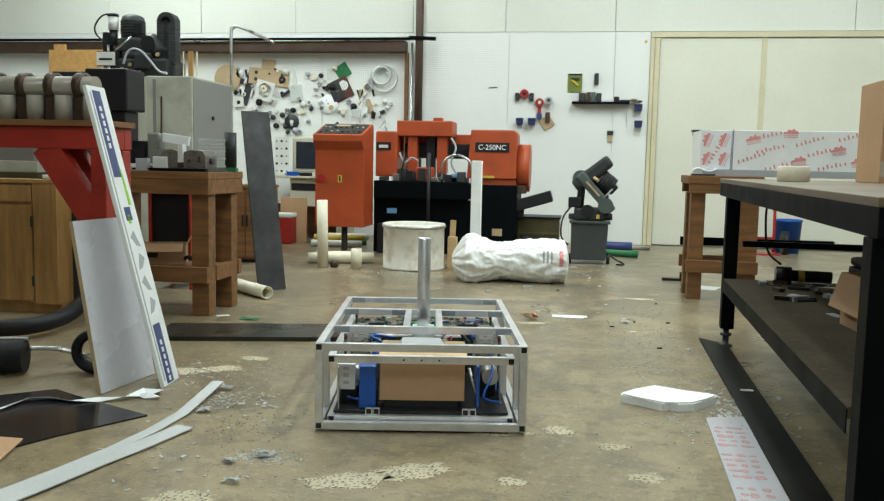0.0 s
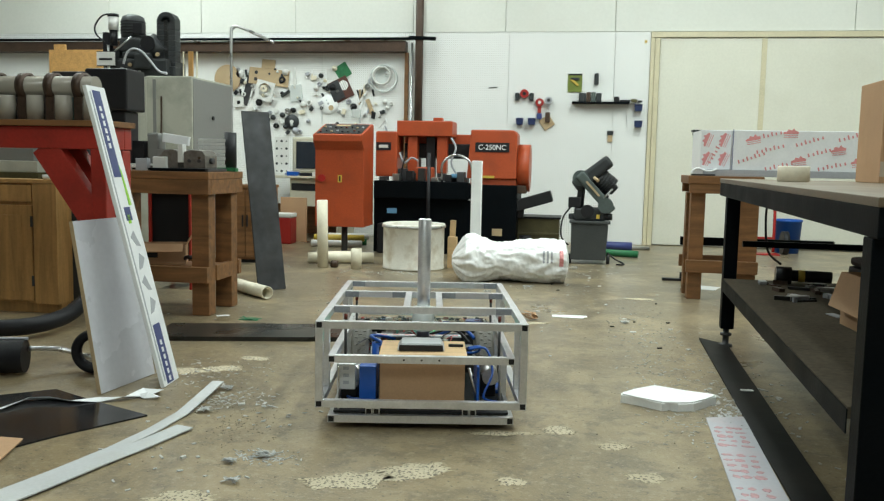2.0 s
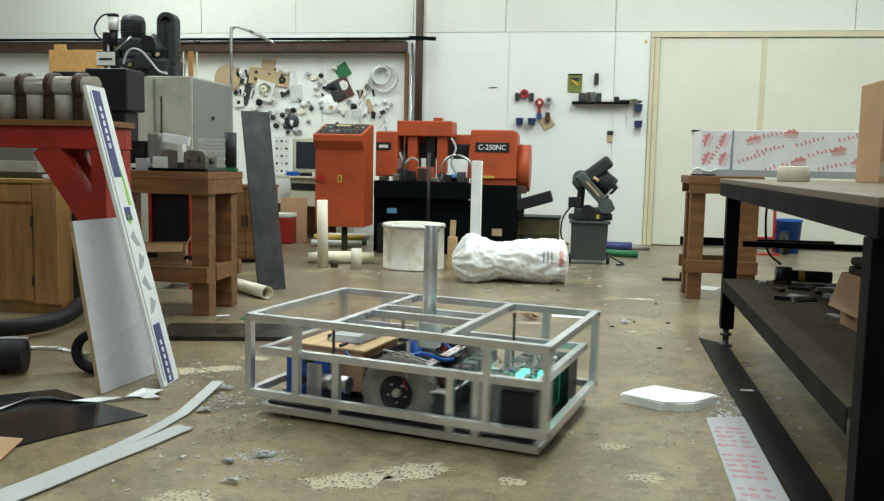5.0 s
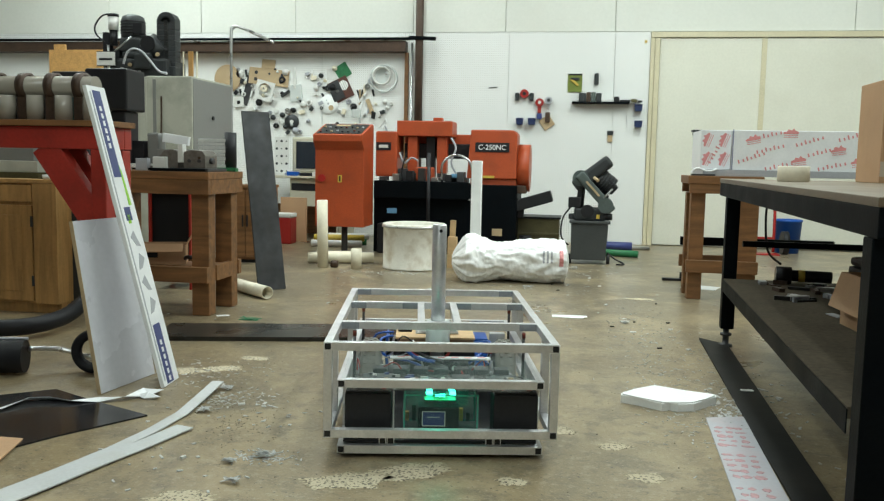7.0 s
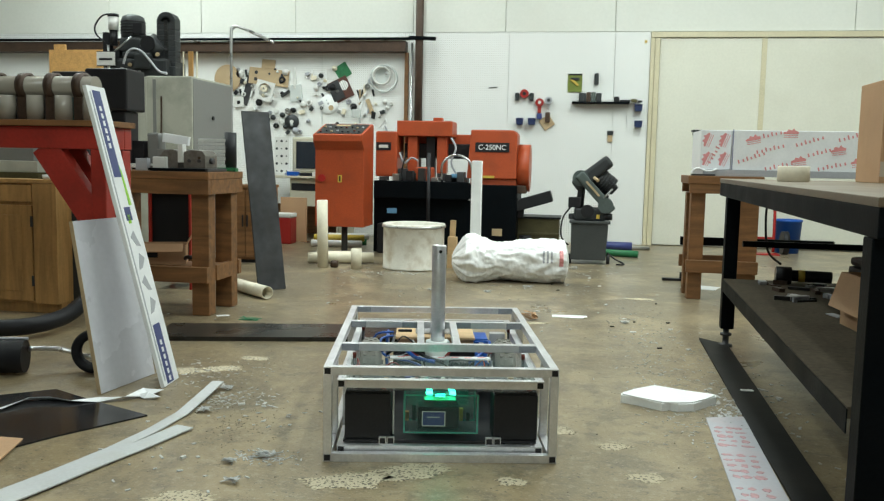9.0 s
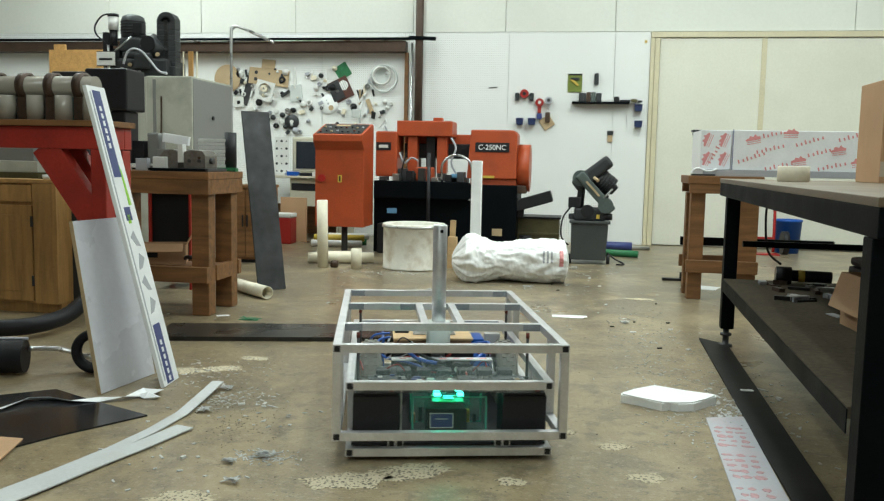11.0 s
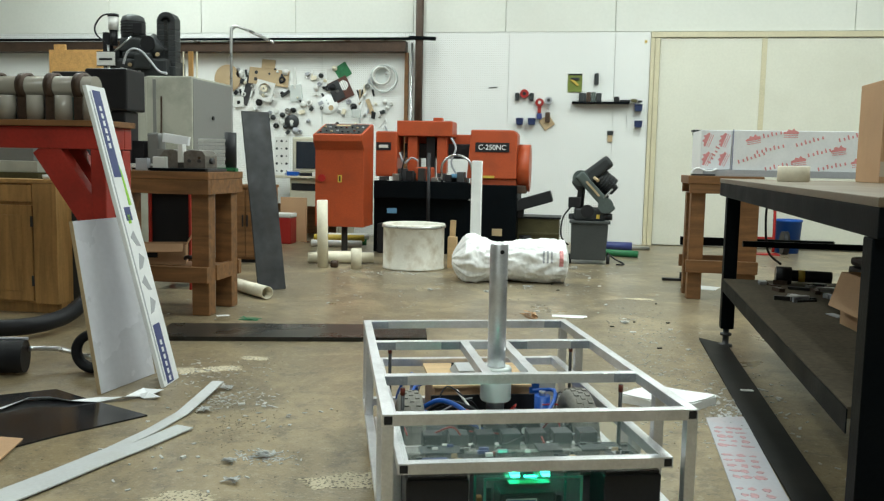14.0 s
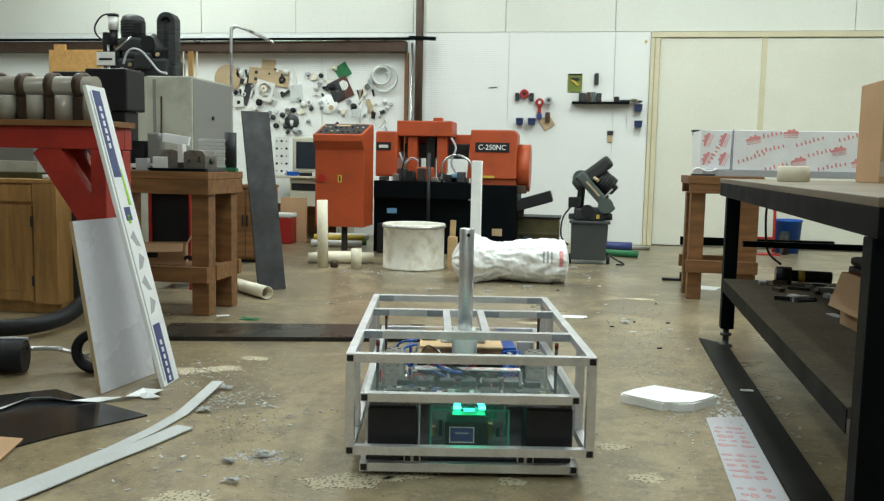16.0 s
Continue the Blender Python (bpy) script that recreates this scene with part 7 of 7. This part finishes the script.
def ribbon(bm, pts, w, t=0.0015):
    """A flat strip along pts of (u, v, z, half-turn lean in degrees)."""
    rows = []
    for i, p in enumerate(pts):
        a, b = Vector(pts[max(i - 1, 0)][:3]), Vector(pts[min(i + 1, len(pts) - 1)][:3])
        d = (b - a).normalized()
        side = Vector((d.y, -d.x, 0)).normalized()
        tilt = radians(p[3]) if len(p) > 3 else 0
        side = side * math.cos(tilt) + Vector((0, 0, math.sin(tilt)))
        ww = p[4] if len(p) > 4 else w
        c = Vector(p[:3])
        up = Vector((0, 0, t))
        rows.append([bm.verts.new(c - side * ww / 2), bm.verts.new(c + side * ww / 2), bm.verts.new(c + side * ww / 2 + up), bm.verts.new(c - side * ww / 2 + up)])
    for a, b in zip(rows, rows[1:]):
        for k in range(4):
            bm.faces.new((a[k], a[(k + 1) % 4], b[(k + 1) % 4], b[k]))
    bm.faces.new(rows[0][::-1])
    bm.faces.new(rows[-1])
    bmesh.ops.recalc_face_normals(bm, faces=bm.faces)


def strips():
    bm = bmesh.new()
    ribbon(bm, [(-1.388, 3.122, 0.020), (-1.368, 2.92, 0.012), (-1.352, 2.74, 0.006), (-1.366, 2.55, 0.002), (-1.395, 2.36, 0.001), (-1.445, 2.15, 0.001), (-1.50, 1.96, 0.001), (-1.60, 1.65, 0.001)], 0.046, 0.004)
    solid("plastic_strip", bm, STRIP, "long curved white plastic strip on the floor", "plastic strip", group="white plastic strips")
    bm = bmesh.new()
    ribbon(bm, [(-1.275, 2.60, 0.006), (-1.325, 2.40, 0.004), (-1.375, 2.22, 0.0055), (-1.42, 2.04, 0.0055), (-1.46, 1.90, 0.0055), (-1.53, 1.65, 0.0055)], 0.068, 0.004)
    solid("plastic_strip", bm, STRIP, "long straight white plastic strip on the floor", "plastic strip", group="white plastic strips")
    bm = bmesh.new()
    ribbon(bm, [(-2.10, 2.50, 0.008, 0), (-1.99, 2.64, 0.010, 10), (-1.965, 2.755, 0.016, 25), (-1.89, 2.785, 0.014, 30), (-1.80, 2.78, 0.010, 20), (-1.72, 2.82, 0.010, -15), (-1.65, 2.87, 0.010, 20), (-1.60, 2.94, 0.014, -25, 0.05), (-1.555, 2.985, 0.012, 20, 0.05)], 0.036, 0.0015)
    solid("torn_film_strip", bm, FILM, "twisted torn strip of white film", "film strip")
    bm = bmesh.new()
    ribbon(bm, [(-1.62, 2.93, 0.004, 10), (-1.575, 2.90, 0.014, -30), (-1.53, 2.915, 0.006, 15)], 0.035, 0.0015)
    solid("torn_film_strip", bm, FILM, "crumpled scrap of white film", "film strip")
    for i, (u, v, w, l, a, mt, lab) in enumerate(((-0.02, 5.10, 0.05, 0.21, 4, FOAM, "white plastic scraps strip"), (-0.03, 5.06, 0.03, 0.19, -2, FOAM, "white plastic scraps strip"), (0.71, 3.52, 0.02, 0.05, 5, WHITE, "white offcut on the steel bar"),
                                                 (0.95, 6.62, 0.20, 0.26, -20, FILM, "white paper sheet on the floor"), (-1.95, 4.46, 0.03, 0.07, 30, FILM, "white scrap on the steel plate"), (-2.2, 4.75, 0.04, 0.05, 20, FILM, "white scrap under the bench"), (0.33, 4.70, 0.02, 0.035, 0, FILM, "white scrap"), (-1.152, 2.335, 0.010, 0.018, 70, WHITE, "white plug"), (-1.20, 2.905, 0.012, 0.025, 30, WHITE, "white plug"))):
        bm = bmesh.new()
        z = 0.0225 if i == 4 else (0.0105 if i == 2 else 0.0)
        box(bm, -l / 2, l / 2, -w / 2, w / 2, 0.0, 0.008 if i in (7, 8) else 0.004, 0.001)
        solid("floor_scrap", bm, mt, lab + " lying on the floor" if "floor" not in lab else lab, "scrap", pose(u, v, z, 0, 0, a), "floor scraps")
    rng = random.Random(77)
    for u, v, s in ((-0.92, 2.40, 0.035), (-0.935, 2.185, 0.028), (-1.0, 2.33, 0.025), (-1.34, 3.09, 0.03), (-0.60, 5.9, 0.03), (-1.29, 2.80, 0.035), (0.30, 4.95, 0.03), (-1.0, 5.85, 0.03), (0.0, 7.45, 0.05), (-0.33, 6.2, 0.04)):
        bm = bmesh.new()
        for k in range(7):
            pts = [(rng.uniform(-s, s), rng.uniform(-s, s) * 0.6, 0.002 + rng.uniform(0, s * 0.5)) for _ in range(5)]
            ribbon(bm, pts, rng.uniform(0.003, 0.008), 0.0008)
        solid("curled_shaving", bm, STRIP, "tangle of curled white shavings", "shavings", pose(u, v, 0.001), "curled shavings")
    bm = bmesh.new()
    for k in range(5):
        ribbon(bm, [(rng.uniform(-0.05, 0.05), rng.uniform(-0.03, 0.03), rng.uniform(0.002, 0.05)) for _ in range(4)], 0.03, 0.001)
    solid("dry_leaf", bm, CARD, "crumpled brown paper scrap on the floor", "scrap", pose(-0.255, 4.93, 0.002))
    bm = bmesh.new()
    for k in range(8):
        ribbon(bm, [(rng.uniform(-0.06, 0.06), rng.uniform(-0.03, 0.03), rng.uniform(0.001, 0.02)) for _ in range(4)], 0.012, 0.001)
    solid("green_twine", bm, TEAL, "tangled green twine on the steel plate", "twine", pose(-1.755, 4.36, 0.023))
    bm = bmesh.new()
    for k in range(8):
        ribbon(bm, [(rng.uniform(-0.06, 0.06), rng.uniform(-0.03, 0.03), rng.uniform(0.001, 0.03)) for _ in range(4)], 0.012, 0.001)
    solid("green_twine", bm, TEAL, "tangled green twine on the floor", "twine", pose(-2.10, 5.32, 0.001))
    for i in range(14):
        u, v = rng.uniform(-0.3, 0.6), rng.uniform(4.2, 7.0)
        bm = bmesh.new()
        box(bm, -0.012, 0.012, -0.006, 0.006, 0, 0.006, 0.001)
        solid("floor_chip", bm, BLACK if i % 2 else FILM, "small loose chip on the floor", "chip", pose(u, v, 0, 0, 0, rng.uniform(0, 90)), "loose chips")


TEAL = surface("green_twine", (0.02, 0.22, 0.10), 0.6, 0, 0.2, 20, 90, 0.1)
strips()


def foam_piece():
    bm = bmesh.new()
    pts = [(0.194, 3.265), (0.262, 3.235), (0.342, 3.180), (0.372, 3.198), (0.40, 3.186), (0.459, 3.205), (0.515, 3.27), (0.560, 3.330), (0.562, 3.350), (0.45, 3.39), (0.335, 3.44), (0.265, 3.375), (0.196, 3.29)]
    a = [bm.verts.new((x, y, 0)) for x, y in pts]
    b = [bm.verts.new((x, y, 0.034 + 0.006 * noise.noise(Vector((x * 9, y * 9, 0))))) for x, y in pts]
    bm.faces.new(a[::-1])
    fs = [bm.faces.new(b)]
    for i in range(len(a)):
        j = (i + 1) % len(a)
        fs.append(bm.faces.new((a[i], a[j], b[j], b[i])))
    bmesh.ops.bevel(bm, geom=list({e for e in fs[0].edges}), offset=0.006, segments=2, affect="EDGES")
    solid("foam_slab", bm, FOAM, "broken slab of white foam on the floor", "foam slab")


foam_piece()


def film_print():
    """Red print on the grey film sheet that lies on the floor."""
    sheet = bpy.data.objects["printed_film_sheet"]
    rng = random.Random(9)
    for i in range(54):
        row = i // 3
        v = 2.24 + 0.048 * row
        if row % 6 == 5:
            continue
        u = 0.478 + 0.036 * (i % 3) + rng.uniform(-0.004, 0.008)
        w, h = rng.uniform(0.009, 0.017), rng.uniform(0.006, 0.017)
        blob(u + 0.042 * (v - 2.2), v, w, h, 100 + i, PINKF, 0.0042, 0.0004, rng.uniform(-12, 12), 0.45, sheet, "print_mark")


PINKF = surface("faded_red_print", (0.50, 0.27, 0.28), 0.45, 0, 0.25, 30, 90, 0.02)
film_print()


def hoses():
    bm = bmesh.new()
    hose(bm, [(-3.3, 3.60, 0.06), (-2.85, 3.66, 0.06), (-2.66, 3.75, 0.062), (-2.60, 3.95, 0.075), (-2.62, 4.15, 0.11), (-2.60, 4.25, 0.15), (-2.50, 4.30, 0.22)], 0.042, 14, 6)
    solid("vacuum_hose", bm, HOSE, "thick black vacuum hose on the floor", "hose")
    t = thing("vacuum_nozzle", "black tubular vacuum fitting on the floor", "vacuum fitting", pose(0, 0, 0))
    rod("body", t, HOSE, (-2.75, 2.96, 0.075), (-2.235, 3.13, 0.075), 0.075, "", 0.068)
    rod("rim", t, GREYF, (-2.75, 2.98, 0.153), (-2.235, 3.15, 0.146), 0.006, "pale grey line along the top")
    bm = bmesh.new()
    hose(bm, [(-2.24, 3.16, 0.10), (-2.15, 3.24, 0.085), (-2.06, 3.26, 0.06), (-1.98, 3.22, 0.06)], 0.011)
    part("handle_rod", bm, STEEL, t, "bright steel rod")
    bm = bmesh.new()
    lathe(bm, [(0.055, -0.02), (0.085, -0.03), (0.095, 0.0), (0.085, 0.03), (0.055, 0.02), (0.055, -0.02)], 36, pose(-1.965, 3.20, 0.0955, 90, 0, 20))
    part("caster_wheel", bm, HOSE, t, "black rubber wheel")
    t = thing("foot_pedal", "small black foot pedal on the floor", "pedal", pose(0.80, 6.98, 0))
    boxed("base", t, BLACK, -0.10, 0.10, -0.03, 0.03, 0, 0.02, 0.004)
    rod("knob", t, BLACK, (0.05, 0, 0.02), (0.05, 0, 0.07), 0.015)
    # clutter on the left beyond the red stand
    t = thing("white_appliance", "white moulded appliance cover behind the tubes", "appliance", pose(-3.05, 4.55, 0))
    boxed("cover", t, WHITE, -0.65, 0.02, 0.15, 0.45, 1.16, 1.285, 0.02)
    boxed("body", t, BLACK, -0.60, 0.0, 0.18, 0.42, 0.0, 1.159, 0.01)
    # shelf clutter dust on the low table shelf
    rng = random.Random(51)
    for i in range(26):
        bm = bmesh.new()
        a, b = rng.uniform(0.008, 0.05), rng.uniform(0.006, 0.02)
        box(bm, -a, a, -b, b, 0, rng.uniform(0.004, 0.02), 0.001)
        solid("shelf_scrap", bm, (DSTEEL, GREYF, RUST, BLACK, ALU)[i % 5], "dusty metal scrap on the low shelf", "scrap", pose(rng.uniform(0.84, 1.2), rng.uniform(3.3, 4.28), 0.3555, 0, 0, rng.uniform(0, 180)), "shelf scraps")


hoses()


# ---- what moves ----
def motions():
    rows = [(0.0, -0.0689, 3.3193, 0.85, -0.9), (0.5, -0.0689, 3.3193, 0.85, -0.9), (1.0, -0.0689, 3.3193, 0.85, -0.9), (1.5, -0.0689, 3.3193, 0.85, -0.9), (2.0, -0.0689, 3.3193, 0.85, -0.9),
            (2.1, -0.0689, 3.3193, 0.85, -0.9), (2.5, -0.0665, 3.2263, 2.04, -0.9), (3.0, -0.0528, 3.0554, 3.95, -0.9), (3.2, -0.0479, 3.0556, -0.38, -0.9), (3.5, -0.0626, 3.0555, -11.36,
            -0.9), (3.7, -0.0711, 3.0537, -24.0, -0.82), (3.9, -0.0679, 3.0306, -37.94, -0.74), (4.0, -0.0686, 3.0295, -45.76, -0.7), (4.2, -0.0583, 3.0302, -59.35, -0.64), (4.6, -0.0502,
            3.0342, -86.23, -0.52), (5.0, -0.0432, 3.0377, -112.21, -0.4), (5.4, -0.0342, 3.0382, -136.19, -0.27), (5.8, -0.0242, 3.0386, -157.67, -0.15), (6.1, -0.0147, 3.0355, -171.66,
            -0.06), (6.3, -0.01, 3.035, -177.55, 0.0), (6.5, -0.0077, 3.04, -178.14, 0.0), (7.0, -0.0095, 3.0421, -178.28, 0.01), (7.5, -0.0095, 3.0421, -178.28, 0.01), (8.0, -0.0095, 3.0421,
            -178.28, 0.02), (9.0, -0.0095, 3.0421, -178.28, 0.03), (9.2, -0.0095, 3.0421, -178.28, 0.03), (10.5, -0.0095, 3.0421, -178.28, 0.04), (10.8, -0.0078, 3.039, -177.79, 0.05), (11.0,
            -0.0072, 3.025, -175.31, 0.05), (11.3, -0.0058, 2.9811, -168.85, 0.05), (11.5, 0.004, 2.9446, -164.17, 0.05), (11.75, 0.0319, 2.8732, -159.84, 0.06), (12.0, 0.0611, 2.8004,
            -158.72, 0.06), (12.5, 0.103, 2.685, -164.56, 0.06), (13.0, 0.1364, 2.5136, -169.42, 0.07), (13.3, 0.1546, 2.3871, -171.66, 0.07), (13.5, 0.1653, 2.3436, -173.11, 0.07), (13.75,
            0.1661, 2.3352, -173.22, 0.08), (14.0, 0.1604, 2.3534, -172.54, 0.08), (14.5, 0.1415, 2.4868, -170.45, 0.08), (15.0, 0.1158, 2.6557, -170.41, 0.09), (15.5, 0.0932, 2.7797, -175.44,
            0.09), (16.0, 0.0848, 2.8875, -179.42, 0.1)]
    c, s = math.cos(HEAD), math.sin(HEAD)
    walk(robot, [(t, pose(x * c - y * s, x * s + y * c, 0, 0, 0, a + 9.0) @ pose(0, 0, 0, rock, 0, 0)) for t, x, y, a, rock in rows])
    lift = [(0.0, 0.0), (0.5, 0.0), (0.6, 0.010), (0.8, 0.034), (1.0, 0.057), (1.2, 0.0745), (1.5, 0.0749), (7.15, 0.0749), (7.3, 0.068), (7.5, 0.0385), (7.7, 0.014), (7.9, 0.0), (9.2, 0.0), (9.6, 0.0), (9.8, 0.024), (10.0, 0.05), (10.3, 0.0749), (16.0, 0.0749)]
    walk(LIFT, [(t, pose(0, 0, z)) for t, z in lift])


motions()
